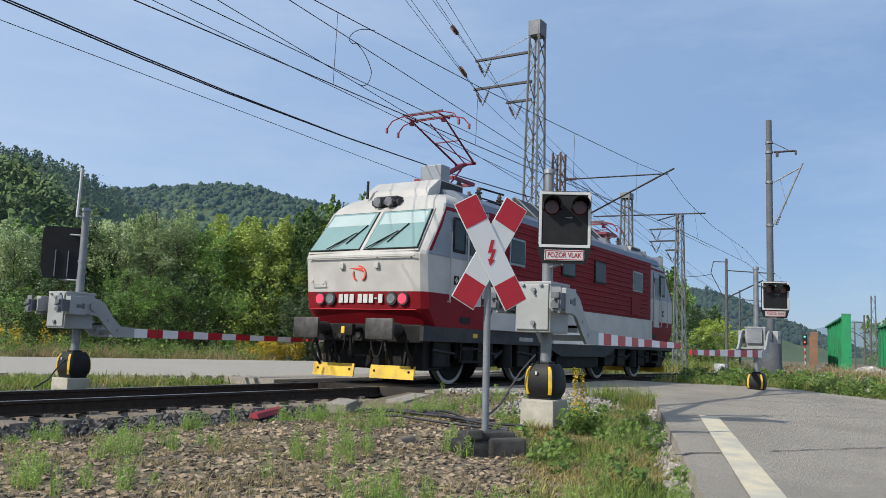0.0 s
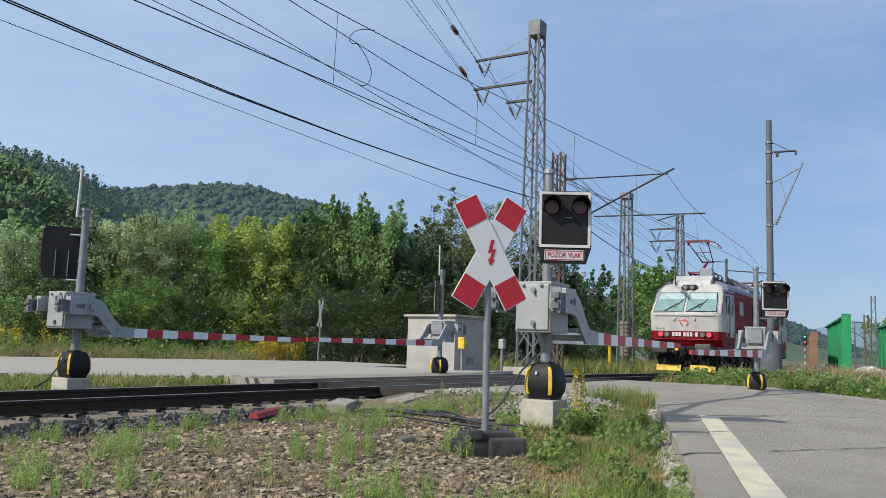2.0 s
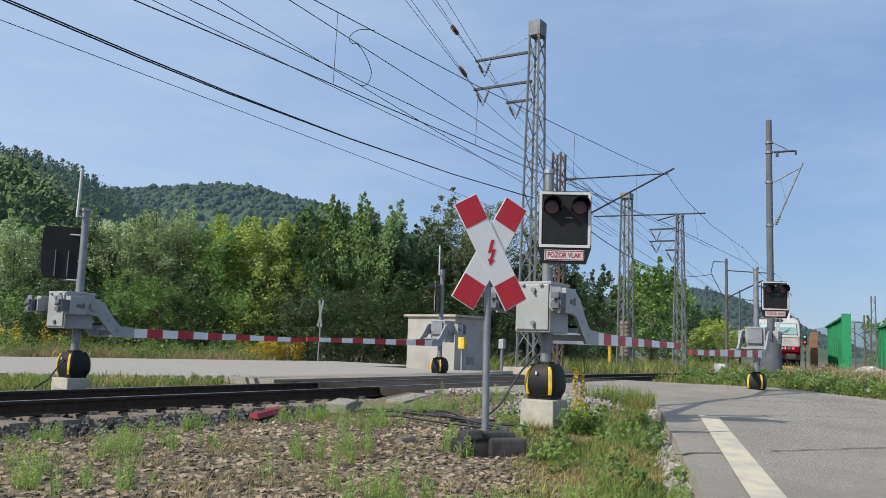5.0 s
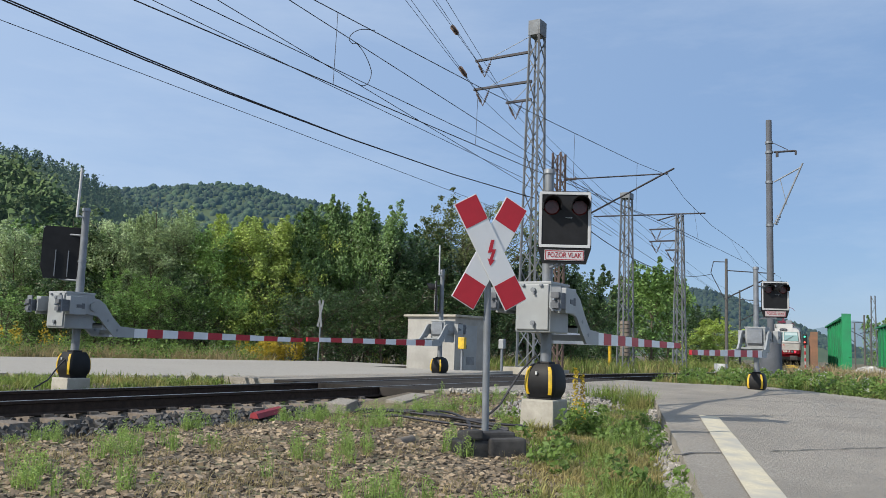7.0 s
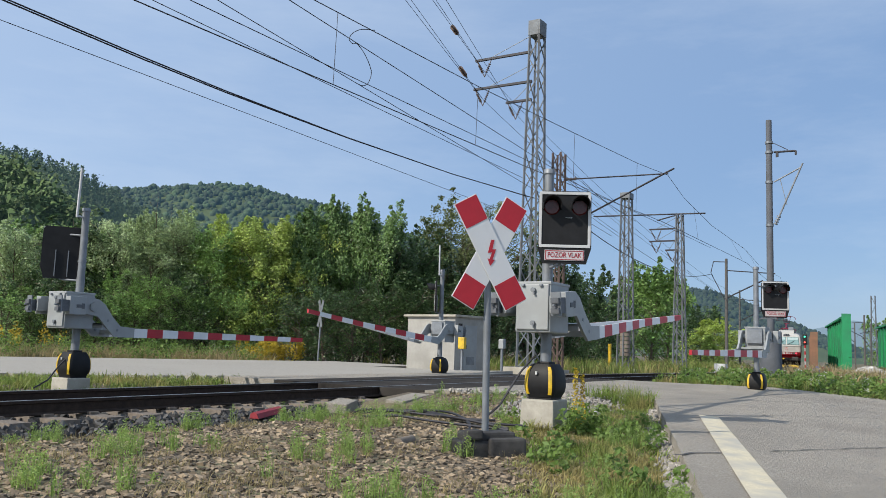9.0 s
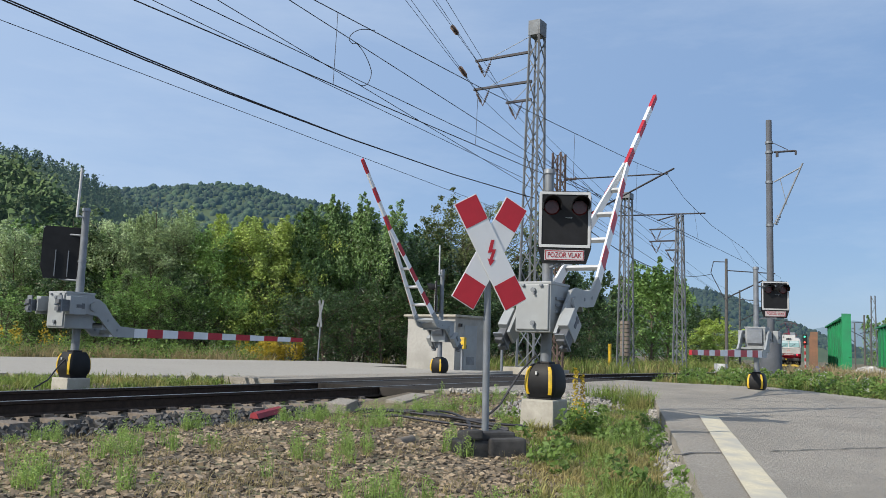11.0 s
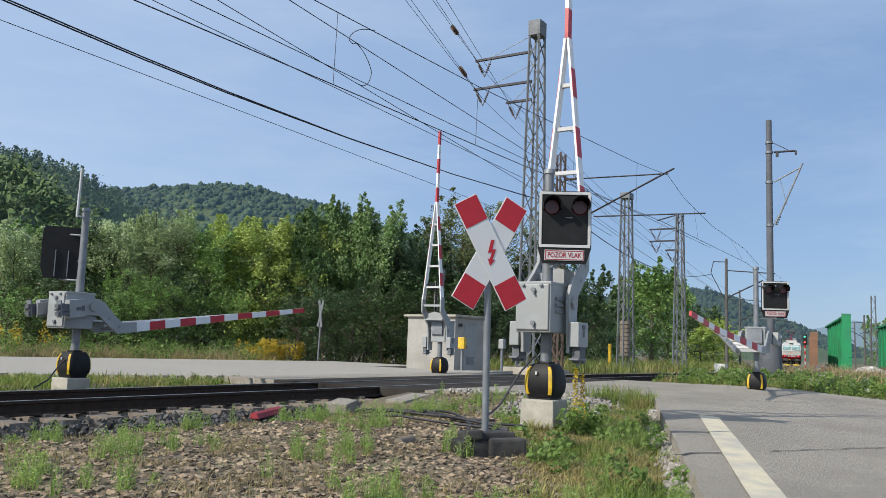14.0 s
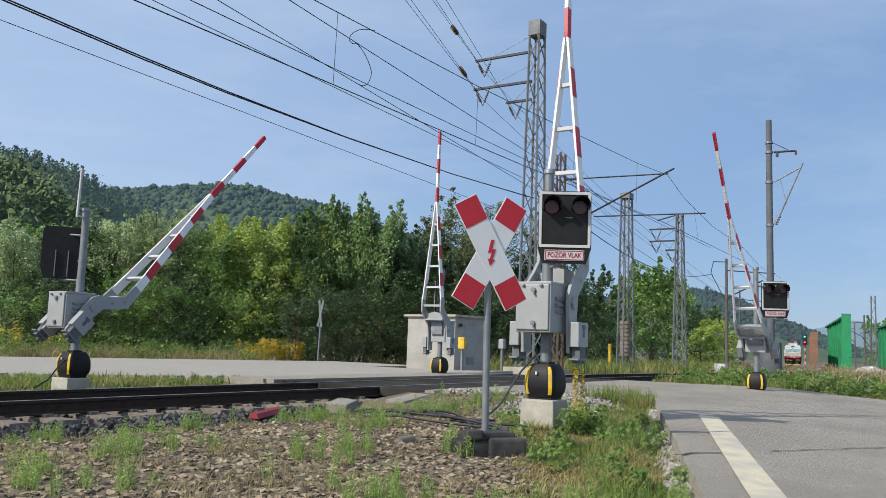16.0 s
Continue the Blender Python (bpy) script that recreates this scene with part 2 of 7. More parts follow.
def sheet(name, x0, x1, y0, y1, nx, ny, height, material, keep=None, lift=0.0):
    xs, ys = np.linspace(x0, x1, nx + 1), np.linspace(y0, y1, ny + 1)
    verts = [(x, y, height(x, y) + lift) for y in ys for x in xs]
    faces = [(j * (nx + 1) + i, j * (nx + 1) + i + 1, (j + 1) * (nx + 1) + i + 1, (j + 1) * (nx + 1) + i)
             for j in range(ny) for i in range(nx)
             if keep is None or keep((xs[i] + xs[i + 1]) / 2, (ys[j] + ys[j + 1]) / 2)]
    return raw(name, verts, faces, material)


# one sheet from fine cells near the crossing to the horizon
def graded(lo, hi, a, b, step):
    mid = list(np.arange(a, b, step))
    out, s, v = [], step, b
    while v < hi:
        out.append(v)
        s *= 1.35
        v += s
    back, s, v = [], step, a
    while v > lo:
        s *= 1.35
        v -= s
        back.append(max(v, lo))
    return back[::-1] + mid + out + [hi]


gx, gy = graded(-2500, 2500, -14, 26, 0.25), graded(-2500, 2500, -14, 20, 0.25)
gv = [(x, y, min(land_z(x, y), road_z(x, y) - 0.05) if on_road(x, y, 0.4) else land_z(x, y)) for y in gy for x in gx]
gn = len(gx)
gf = [(j * gn + i, j * gn + i + 1, (j + 1) * gn + i + 1, (j + 1) * gn + i) for j in range(len(gy) - 1) for i in range(gn - 1)]
tagged(raw("ground", gv, gf, M_SOIL, smooth=True), "stony brown soil with patches of weeds beside the track", "ground", kind="structure")

far_road = sheet("far_road", -60, 18, 3.2, 26, 390, 114, lambda x, y: road_z(x, y) + 0.004 * noise.noise((x, y, 0)), M_ROAD2, keep=on_road)
tagged(far_road, "pale concrete road behind the railway track", "road", kind="structure")
road = sheet("road", -60, 18, -40, 3.2, 390, 216, lambda x, y: road_z(x, y) + 0.004 * noise.noise((x, y, 0)), M_ROAD,
             keep=lambda x, y: on_road(x, y, 0.3 if y < -5.3 else 0.0) and not (-1.75 < y < 1.75))
# a straight edge along the verge
for v in road.data.vertices:
    if v.co.y < -5.2:
        v.co.x = max(v.co.x, 3.0 + (v.co.y + 5.0) * 2.77)
tagged(road, "worn light grey asphalt road over the level crossing", "road", kind="structure")
for ob in (road, far_road):
    solid = ob.modifiers.new("thickness", "SOLIDIFY")
    solid.thickness, solid.offset = 0.22, -1

# ---------- road marking and crossing panels ----------
def strip(name, pts, w, height, material, lift):
    """A band of width w along a line on the road."""
    vs, fs = [], []
    for i, (x, y) in enumerate(pts):
        a, b = Vector(pts[max(i - 1, 0)]), Vector(pts[min(i + 1, len(pts) - 1)])
        n = (b - a).normalized()
        for s in (-1, 1):
            px, py = x - n.y * s * w / 2, y + n.x * s * w / 2
            vs.append((px, py, height(px, py) + lift))
    fs = [(2 * i, 2 * i + 1, 2 * i + 3, 2 * i + 2) for i in range(len(pts) - 1)]
    return raw(name, vs, fs, material)


LINE_A, LINE_B = Vector((-0.17, -6.84)), Vector((-11.5, -10.55))
edge = strip("edge_line", [tuple(LINE_A.lerp(LINE_B, i / 24)) for i in range(25)], 0.27, road_z, M_LINE, 0.012)
tagged(edge, "broad cream white line painted on the asphalt", "road marking", kind="structure")

M_SEAM = mat("tar_seam", (0.07, 0.068, 0.066), (0.045, 0.044, 0.043), 0.7, scale=12)
for (xa, ya), (xb, yb), w in (((-4.6, -7.62), (-3.55, -8.02), 0.03), ((-3.2, -8.2), (-0.5, -9.4), 0.02), ((2.5, -5.6), (6.5, -7.4), 0.018), ((1.2, -7.2), (4.6, -9.0), 0.016)):
    a, e = Vector((xa, ya)), Vector((xb, yb))
    run = [a.lerp(e, k / 30) for k in range(31)]
    line = [(p.x + 0.05 * noise.noise((p.x * 2, p.y * 2, 1)), p.y + 0.07 * noise.noise((p.x * 3, p.y * 3, 8))) for p in run]
    seam = strip("road_seam", line, w, road_z, M_SEAM, 0.009)
    tagged(seam, "thin dark crack sealed in the asphalt", "road seam", kind="structure")

panels = thing("crossing_deck", "dark rubber and asphalt panels between the rails of the crossing", "crossing deck", kind="structure")
for k in range(9):
    x0 = 0.2 + k * 1.16
    for y0, y1 in ((-1.78, -0.80), (-0.66, 0.66), (0.80, 1.78)):
        b = box(B(), x0 + 0.008, x0 + 1.152, y0, y1, -0.16, -0.004, 0.012)
        part("panel", b, M_TAR, panels, smooth=False)


# ---------- railway track ----------
def track_point(x, off=0.0, z=0.0):
    y, h = bend(x)
    return Vector((x - math.sin(h) * off, y + math.cos(h) * off, fall(x) + z))


RAIL = [(-0.07, -0.172), (0.07, -0.172), (0.07, -0.16), (0.012, -0.14), (0.012, -0.045), (0.034, -0.035), (0.034, -0.006), (0.026, 0.0),
        (-0.026, 0.0), (-0.034, -0.006), (-0.034, -0.035), (-0.012, -0.045), (-0.012, -0.14), (-0.07, -0.16)]
stations = list(np.arange(-70, 30, 5.0)) + list(np.arange(30, 60, 2.0)) + list(np.arange(60, 330, 10.0))


def sweep(name, section, off, material, parent, xs=stations):
    vs, fs, n = [], [], len(section)
    for x in xs:
        for (s, z) in section:
            vs.append(track_point(x, off + s, z))
    for i in range(len(xs) - 1):
        for j in range(n):
            fs.append((i * n + j, i * n + (j + 1) % n, (i + 1) * n + (j + 1) % n, (i + 1) * n + j))
    return raw(name, vs, fs, material, parent)


track = thing("railway_track", "single railway track with dark rails on concrete sleepers in ballast", "railway track", kind="structure")
for off in (-0.752, 0.752):
    sweep("rail", RAIL, off, M_RAIL, track)
    sweep("rail_head", [(-0.03, 0.0005), (0.03, 0.0005), (0.026, 0.003), (-0.026, 0.003)], off, M_RAILTOP, track)
sleeper_mesh = None
for i in range(200):
    x = -16.0 + i * 0.6
    if -0.1 < x < 10.7:
        continue
    if sleeper_mesh is None:
        b = B()
        prism(b, [(-0.14, -0.40), (0.14, -0.40), (0.12, -0.19), (-0.12, -0.19)], -1.3, 1.3)
        for s in (-0.752, 0.752):
            box(b, -0.06, 0.06, s - 0.14, s - 0.075, -0.19, -0.155)
            box(b, -0.06, 0.06, s + 0.075, s + 0.14, -0.19, -0.155)
        sleeper_mesh = mesh_of(b, M_SLEEPER, "sleeper")
    s = new("sleeper", sleeper_mesh)
    s.parent = track
    p = track_point(x)
    s.matrix_basis = Matrix.Translation(p) @ Matrix.Rotation(bend(x)[1], 4, "Z")


# ---------- ballast and gravel ----------
rng = np.random.default_rng(7)
CUBE = np.array([(-1, -1, -1), (1, -1, -1), (1, 1, -1), (-1, 1, -1), (-1, -1, 1), (1, -1, 1), (1, 1, 1), (-1, 1, 1)], float)
CUBE_F = np.array([(0, 3, 2, 1), (4, 5, 6, 7), (0, 1, 5, 4), (1, 2, 6, 5), (2, 3, 7, 6), (3, 0, 4, 7)])


def stones(name, places, size, material, label, category, flat=0.0):
    """Broken stones: skewed and turned boxes with chipped corners, joined."""
    n = len(places)
    v = CUBE[None] * (1 + 0.45 * (rng.random((n, 8, 3)) - 0.5))
    v[:, 4:, :2] *= rng.uniform(0.45, 0.95, (n, 1, 2))
    v *= rng.uniform(0.5, 1.0, (n, 1, 3)) * (size * rng.uniform(0.55, 1.45, n))[:, None, None]
    q = rng.normal(size=(n, 4))
    q /= np.linalg.norm(q, axis=1)[:, None]
    w, x, y, z = q.T
    r = np.stack([1 - 2 * (y * y + z * z), 2 * (x * y - w * z), 2 * (x * z + w * y), 2 * (x * y + w * z), 1 - 2 * (x * x + z * z), 2 * (y * z - w * x),
                  2 * (x * z - w * y), 2 * (y * z + w * x), 1 - 2 * (x * x + y * y)], -1).reshape(n, 3, 3)
    v = np.einsum("nij,nkj->nki", r, v)
    v[:, :, 2] *= 1 - flat
    v = v + np.asarray(places)[:, None, :]
    f = (CUBE_F[None] + 8 * np.arange(n)[:, None, None]).reshape(-1, 4)
    ob = raw(name, v.reshape(-1, 3).tolist(), f.tolist(), material)
    return tagged(ob, label, category, kind="stuff")


def ballast_top(d):
    """The height of the ballast at the distance d from the track's middle."""
    return -0.245 if d < 1.45 else -0.245 - 0.13 * (d - 1.45)


spots = []
for k in range(19000):
    x = -15 + 15.3 * rng.random() if k % 3 else 10.8 + 26 * rng.random() ** 1.4
    y = rng.uniform(-3.0, 2.5)
    if abs(abs(y) - 0.752) < 0.07:
        continue
    y0, h = bend(x)
    spots.append((x, y + y0, fall(x) + ballast_top(abs(y)) + rng.uniform(-0.03, 0.02)))
stones("ballast", spots, 0.034, M_STONE, "coarse grey ballast stones along the track", "ballast")
spots = []
while len(spots) < 25000:
    d = 3.5 + 14 * rng.random() ** 1.3
    a = rng.uniform(math.radians(3), math.radians(63))
    x, y = EYE.x + d * math.cos(a), EYE.y + d * math.sin(a)
    if on_road(x, y, 0.05) or y > -2.6:
        continue
    if y < -4.6 and rng.random() < 0.9 * max(0.0, min(1.0, (x + 3.4 - (y + 5.3) * 1.76) / 0.8)):
        continue
    spots.append((x, y, land_z(x, y) + rng.uniform(-0.012, 0.008)))
stones("gravel", spots, 0.024, M_PEBBLE, "scattered flat brown stones and gravel on bare soil", "gravel", 0.45)
spots = []
for k in range(2600):
    u, w = rng.random(), rng.normal() * 0.28
    if k % 2:
        x, y = 0.6 + 2.2 * u + w * 0.4 - 0.2, -2.3 - 2.4 * u + w * 0.8
    else:
        x, y = -2.0 + 4.0 * u, -4.7 + 0.3 * u + w
    if on_road(x, y, 0.0):
        continue
    spots.append((x, y, land_z(x, y) + 0.02 + rng.uniform(-0.01, 0.04)))
for k in range(1800):
    u, w = rng.random(), abs(rng.normal()) * 0.22
    y = -5.6 - 3.6 * u
    x = 3.0 + (y + 5.0) * 2.77 - w
    spots.append((x, y, land_z(x, y) + 0.02 + rng.uniform(-0.01, 0.03)))
stones("pale_gravel", spots, 0.024, M_PALE, "pale crushed gravel along the edge of the asphalt", "gravel")

# ---------- level crossing barriers ----------
PIVOT = Vector((0.06, 0.0, 1.40))


def crank(b, y):
    """One cranked side plate of the boom, seen in the arm's own space, pivot at the origin."""
    prism(b, [(-0.62, 0.10), (-0.62, -0.10), (-0.16, -0.12), (0.10, -0.16), (0.30, -0.36), (0.46, -0.50), (0.86, -0.50), (0.86, -0.33),
              (0.56, -0.31), (0.40, -0.16), (0.22, 0.06), (0.10, 0.13), (-0.05, 0.14)], y - 0.02, y + 0.02)


def barrier(m, board, antenna, block):
    """A half barrier on a post: motor cabinet, cranked arms with weights, ladder boom, lamp board."""
    top = thing("level_crossing_barrier", "grey half barrier with red and white boom on a concrete block", "barrier", m, "barriers of the crossing")
    part("foundation_block", box(B(), -0.24, 0.19, -0.22, 0.22, -0.40, block, 0.02), M_CONC, top, "weathered concrete block", smooth=False)
    b = B()
    tube(b, (0, 0, block - 0.02), (0, 0, 1.9), 0.068, None, 20)
    tube(b, (0, 0, 1.9), (0, 0, 3.06), 0.062, 0.060, 20)
    tube(b, (0, 0, 3.04), (0, 0, 3.10), 0.076, 0.068, 20)
    tube(b, (0, 0, 2.16), (0, 0, 2.19), 0.074, None, 20)
    part("post", b, M_GALV, top, "galvanised steel tube")
    # barrel-shaped cable gland housing at the foot
    def bulge(k):
        return float(np.interp(k, (0, 0.1, 0.3, 0.55, 0.8, 1.0), (0.17, 0.198, 0.212, 0.210, 0.192, 0.145)))

    def corner(w, p):
        return w * (1 - (p / w) ** 6.7) ** 0.15

    levels = [k / 6 for k in range(7)]
    b = B()
    rings = []
    for k in levels:
        w, z = bulge(k), block + 0.03 + 0.40 * k
        rings.append([b.verts.new((w * math.copysign(abs(math.cos(a)) ** 0.3, math.cos(a)), w * math.copysign(abs(math.sin(a)) ** 0.3, math.sin(a)), z))
                      for a in [2 * math.pi * j / 24 for j in range(24)]])
    for lo, hi in zip(rings, rings[1:]):
        for j in range(24):
            b.faces.new((lo[j], lo[(j + 1) % 24], hi[(j + 1) % 24], hi[j]))
    b.faces.new(rings[0][::-1])
    b.faces.new(rings[-1])
    box(b, -0.155, 0.155, -0.155, 0.155, block - 0.01, block + 0.035, 0.01)
    box(b, -0.09, 0.09, -0.09, 0.09, block + 0.42, block + 0.46, 0.015)
    foot = part("foot_cover", b, M_BLACK, top, "black plastic housing with yellow warning bands")
    for sx, sy in ((-1, -1), (1, -1), (-1, 1), (1, 1)):
        b = B()
        run = []
        for k in (0.08, 0.2, 0.3, 0.42, 0.55, 0.68, 0.8, 0.92):
            w, z = bulge(k), block + 0.03 + 0.40 * k
            q = [(corner(w, f * w) + 0.007, f * w) for f in (0.66, 0.78, 0.87)]
            q += [(t - 0.02, p - 0.01) for t, p in q[::-1]]
            run.append([b.verts.new((sx * t, sy * p, z)) for t, p in q])
        for lo, hi in zip(run, run[1:]):
            for j in range(6):
                b.faces.new((lo[j], lo[(j + 1) % 6], hi[(j + 1) % 6], hi[j]))
        b.faces.new(run[0][::-1])
        b.faces.new(run[-1])
        part("warning_band", b, M_YELLOW, foot, "yellow band", smooth=False)
    part("white_tag", box(B(), -0.228, -0.218, 0.01, 0.035, block + 0.30, block + 0.34), M_WHITE, foot, smooth=False)
    # motor cabinet
    b = box(B(), -0.40, 0.14, -0.235, 0.235, 1.02, 1.62, 0.02)
    cab = part("motor_cabinet", b, M_GREY, top, "grey sheet steel cabinet", smooth=False)
    b = box(B(), -0.425, -0.40, -0.215, 0.215, 1.05, 1.60, 0.012)
    part("cabinet_door", b, M_GREY, cab, smooth=False)
    for y, z in ((-0.02, 1.13), (-0.02, 1.53)):
        b = B()
        tube(b, (-0.46, y, z), (-0.42, y, z), 0.03, None, 10)
        tube(b, (-0.455, y, z), (-0.455, y - 0.02, z - 0.06), 0.011, None, 6)
        part("latch", b, M_GALV, cab)
    for y in (-0.12, 0.12):
        b = box(B(), -0.46, -0.42, y - 0.02, y + 0.02, 1.575, 1.60, 0.004)
        part("hinge", b, M_GALV, cab, smooth=False)
    b = B()
    for z in (1.26, 1.34, 1.42):
        box(b, -0.28, -0.02, -0.262, -0.235, z, z + 0.035, 0.004)
    part("side_rail", b, M_GALV, cab, smooth=False)
    part("lid_rim", box(B(), -0.415, 0.15, -0.245, 0.245, 1.60, 1.635, 0.008), M_GREY, cab, smooth=False)
    b = B()
    prism(b, [(0.14, 1.18), (0.20, 1.24), (0.20, 1.56), (0.14, 1.60)], -0.17, 0.17)
    part("bearing_box", b, M_GALV, top, smooth=False)
    # the arm that turns
    b = B()
    crank(b, -0.31)
    crank(b, 0.31)
    tube(b, (0, -0.36, 0), (0, 0.36, 0), 0.055, None, 16)
    for y in (-0.34, 0.34):
        tube(b, (0, y - 0.015, 0), (0, y + 0.015, 0), 0.085, None, 6)
    box(b, 0.60, 0.66, -0.31, 0.31, -0.46, -0.38)
    arm = part("boom_arm", b, M_GREY, top, "grey cranked steel side plates", smooth=False)
    arm.matrix_basis = Matrix.Translation(PIVOT)
    # gabled yoke plate between the two side plates
    b = B()
    prism(b, [(0.22, -0.29), (0.22, 0.29), (0.40, 0.29), (0.47, 0.0), (0.40, -0.29)], -0.30, -0.27, "z")
    box(b, 0.22, 0.25, -0.29, 0.29, -0.36, -0.27)
    part("yoke_plate", b, M_GREY, arm, "pale gabled cross plate", smooth=False)
    for y in (-0.30, 0.30):
        for x, z in ((0.30, -0.22), (0.50, -0.38)):
            b = B()
            tube(b, (x, y - 0.035, z), (x, y + 0.035, z), 0.022, None, 8)
            part("bolt", b, M_GALV, arm)
    for s in (-1, 1):
        w = part("counterweight", box(B(), -0.54, -0.24, min(s * 0.34, s * 0.47), max(s * 0.34, s * 0.47), -0.15, 0.15, 0.008), M_GREY, arm, "grey weight box with a slotted lid", smooth=False)
        b = B()
        box(b, -0.42, -0.28, min(s * 0.468, s * 0.476), max(s * 0.468, s * 0.476), -0.035, 0.02, 0.003)
        box(b, -0.32, -0.27, min(s * 0.468, s * 0.478), max(s * 0.468, s * 0.478), -0.05, 0.04, 0.003)
        part("lid_slot", b, M_WEIGHT, w, smooth=False)
        b = B()
        for k in range(3):
            z = -0.10 + 0.06 * k
            box(b, -0.74 + 0.03 * (k % 2), -0.535, min(s * 0.36, s * 0.46), max(s * 0.36, s * 0.46), z, z + 0.065)
        part("end_weight", b, M_WEIGHT, w, "dark stepped iron weight", smooth=False)
        b = B()
        tube(b, (-0.78, s * 0.41, 0.0), (-0.50, s * 0.41, 0.0), 0.014, None, 6)
        box(b, -0.70, -0.68, s * 0.41 - 0.06, s * 0.41 + 0.06, -0.13, 0.15)
        part("weight_rod", b, M_GALV, w)

    # two tapered legs that meet half way, then one beam to the tip
    def across(x):
        return 0.29 * max(0.0, 1 - (x - 0.8) / 2.9) + 0.012

    def tall(x):
        return 0.082 - 0.0075 * (x - 0.8)

    def low(x):
        return -0.415 - 0.004 * x

    cuts = [0.80, 1.18, 1.56, 1.95, 2.36, 2.77, 3.18, 3.60, 4.02, 4.44, 4.86, 5.28, 5.68]
    for k in range(len(cuts) - 1):
        x0, x1 = cuts[k], cuts[k + 1]
        for side in ((-1, 1) if x0 < 3.6 else (0,)):
            b = B()
            vs = []
            for x in (x0, x1):
                yc = side * across(x)
                for y, z in ((-0.016, -1), (0.016, -1), (0.016, 1), (-0.016, 1)):
                    w = y if side else y * 1.6
                    vs.append(b.verts.new((x, yc + w, low(x) + z * tall(x))))
            for q in ((3, 2, 1, 0), (4, 5, 6, 7), (0, 1, 5, 4), (1, 2, 6, 5), (2, 3, 7, 6), (3, 0, 4, 7)):
                b.faces.new([vs[i] for i in q])
            red = k % 2 == 1
            if red and not side:
                part("red_band", b, M_RED, arm, "red reflective band", smooth=False)
                continue
            leg = part("white_band", b, M_BAND, arm, smooth=False)
            if red:
                b = B()
                vs = [b.verts.new((x, side * (across(x) + out), low(x) + z * tall(x) * 1.01)) for x in (x0, x1) for out, z in ((0.012, -1), (0.019, -1), (0.019, 1), (0.012, 1))]
                for q in ((3, 2, 1, 0), (4, 5, 6, 7), (0, 1, 5, 4), (1, 2, 6, 5), (2, 3, 7, 6), (3, 0, 4, 7)):
                    b.faces.new([vs[i] for i in q])
                part("red_band", b, M_RED, leg, "red reflective band on the outer face", smooth=False)
    for x in (1.15, 1.75, 2.35, 2.95):
        part("rung", box(B(), x - 0.025, x + 0.025, -across(x), across(x), low(x) - 0.03, low(x) + 0.03), M_WHITE, arm, smooth=False)
    # lamp board
    if board:
        fx, fy, turn = board
        h = Matrix.Translation((fx, fy, 0)) @ Matrix.Rotation(radians(turn), 4, "Z")
        b = B()
        prism(b, [(-0.32, 2.04), (-0.265, 1.865), (0.265, 1.865), (0.32, 2.04), (0.325, 2.08), (0.32, 2.70), (0.28, 2.76), (-0.28, 2.76), (-0.32, 2.70), (-0.32, 2.08)], 0.0, 0.05)
        b.transform(h)
        bd = part("lamp_board", b, M_BLACK, top, "black lamp board with a white rim", smooth=False)
        b = B()
        for x0, x1, z0, z1 in ((-0.31, 0.31, 2.715, 2.75), (-0.31, 0.31, 2.06, 2.095), (-0.315, -0.28, 2.09, 2.72), (0.28, 0.315, 2.09, 2.72)):
            box(b, x0, x1, -0.012, -0.002, z0, z1, 0.004)
        b.transform(h)
        part("white_rim", b, M_WHITE, bd, smooth=False)
        for x in (-0.16, 0.18):
            b = B()
            seg = 18
            for k in range(seg):
                a0, a1 = radians(-20 + 220 * k / seg), radians(-20 + 220 * (k + 1) / seg)
                r0, r1 = 0.105, 0.115
                q = []
                for a in (a0, a1):
                    for r, y in ((r0, 0.0), (r1, 0.0), (r1, -0.20 - 0.05 * math.sin(a)), (r0, -0.20 - 0.05 * math.sin(a))):
                        q.append(b.verts.new((x + r * math.cos(a), y, 2.56 + r * math.sin(a))))
                for i in range(4):
                    b.faces.new((q[i], q[(i + 1) % 4], q[4 + (i + 1) % 4], q[4 + i]))
            bmesh.ops.remove_doubles(b, verts=b.verts[:], dist=0.0005)
            b.transform(h)
            hood = part("lamp_hood", b, M_BLACK, bd, "black sun hood")
            b = B()
            tube(b, (x, 0.0, 2.56), (x, -0.02, 2.56), 0.10, 0.085, 20)
            b.transform(h)
            part("lens", b, M_LENS, hood, "unlit dark red lens")
        b = box(B(), 0.01, 0.09, -0.006, -0.001, 2.425, 2.432)
        b.transform(h)
        part("maker_mark", b, M_WHITE, bd, smooth=False)
        b = box(B(), -0.24, 0.24, -0.014, -0.002, 1.90, 2.03, 0.004)
        b.transform(h)
        plate = part("sign_plate", b, M_WHITE, bd, "white plate with red border and words", smooth=False)
        b = B()
        for x0, x1, z0, z1 in ((-0.232, 0.232, 2.013, 2.022), (-0.232, 0.232, 1.908, 1.917), (-0.232, -0.223, 1.917, 2.013), (0.223, 0.232, 1.917, 2.013)):
            box(b, x0, x1, -0.018, -0.013, z0, z1)
        b.transform(h)
        part("red_border", b, M_SIGNRED, plate, smooth=False)
        word = lettering("words", "POZOR VLAK", 0.088, 0.41, 0.002, M_SIGNRED)
        word.parent = plate
        word.matrix_basis = h @ Matrix.Translation((0, -0.017, 1.965)) @ Matrix.Rotation(radians(90), 4, "X")
        for z in (1.84, 2.62):
            b = B()
            tube(b, (0.0, 0.0, z), (fx, fy + 0.02, z + 0.02), 0.018, None, 8)
            part("bracket", b, M_GALV, top)
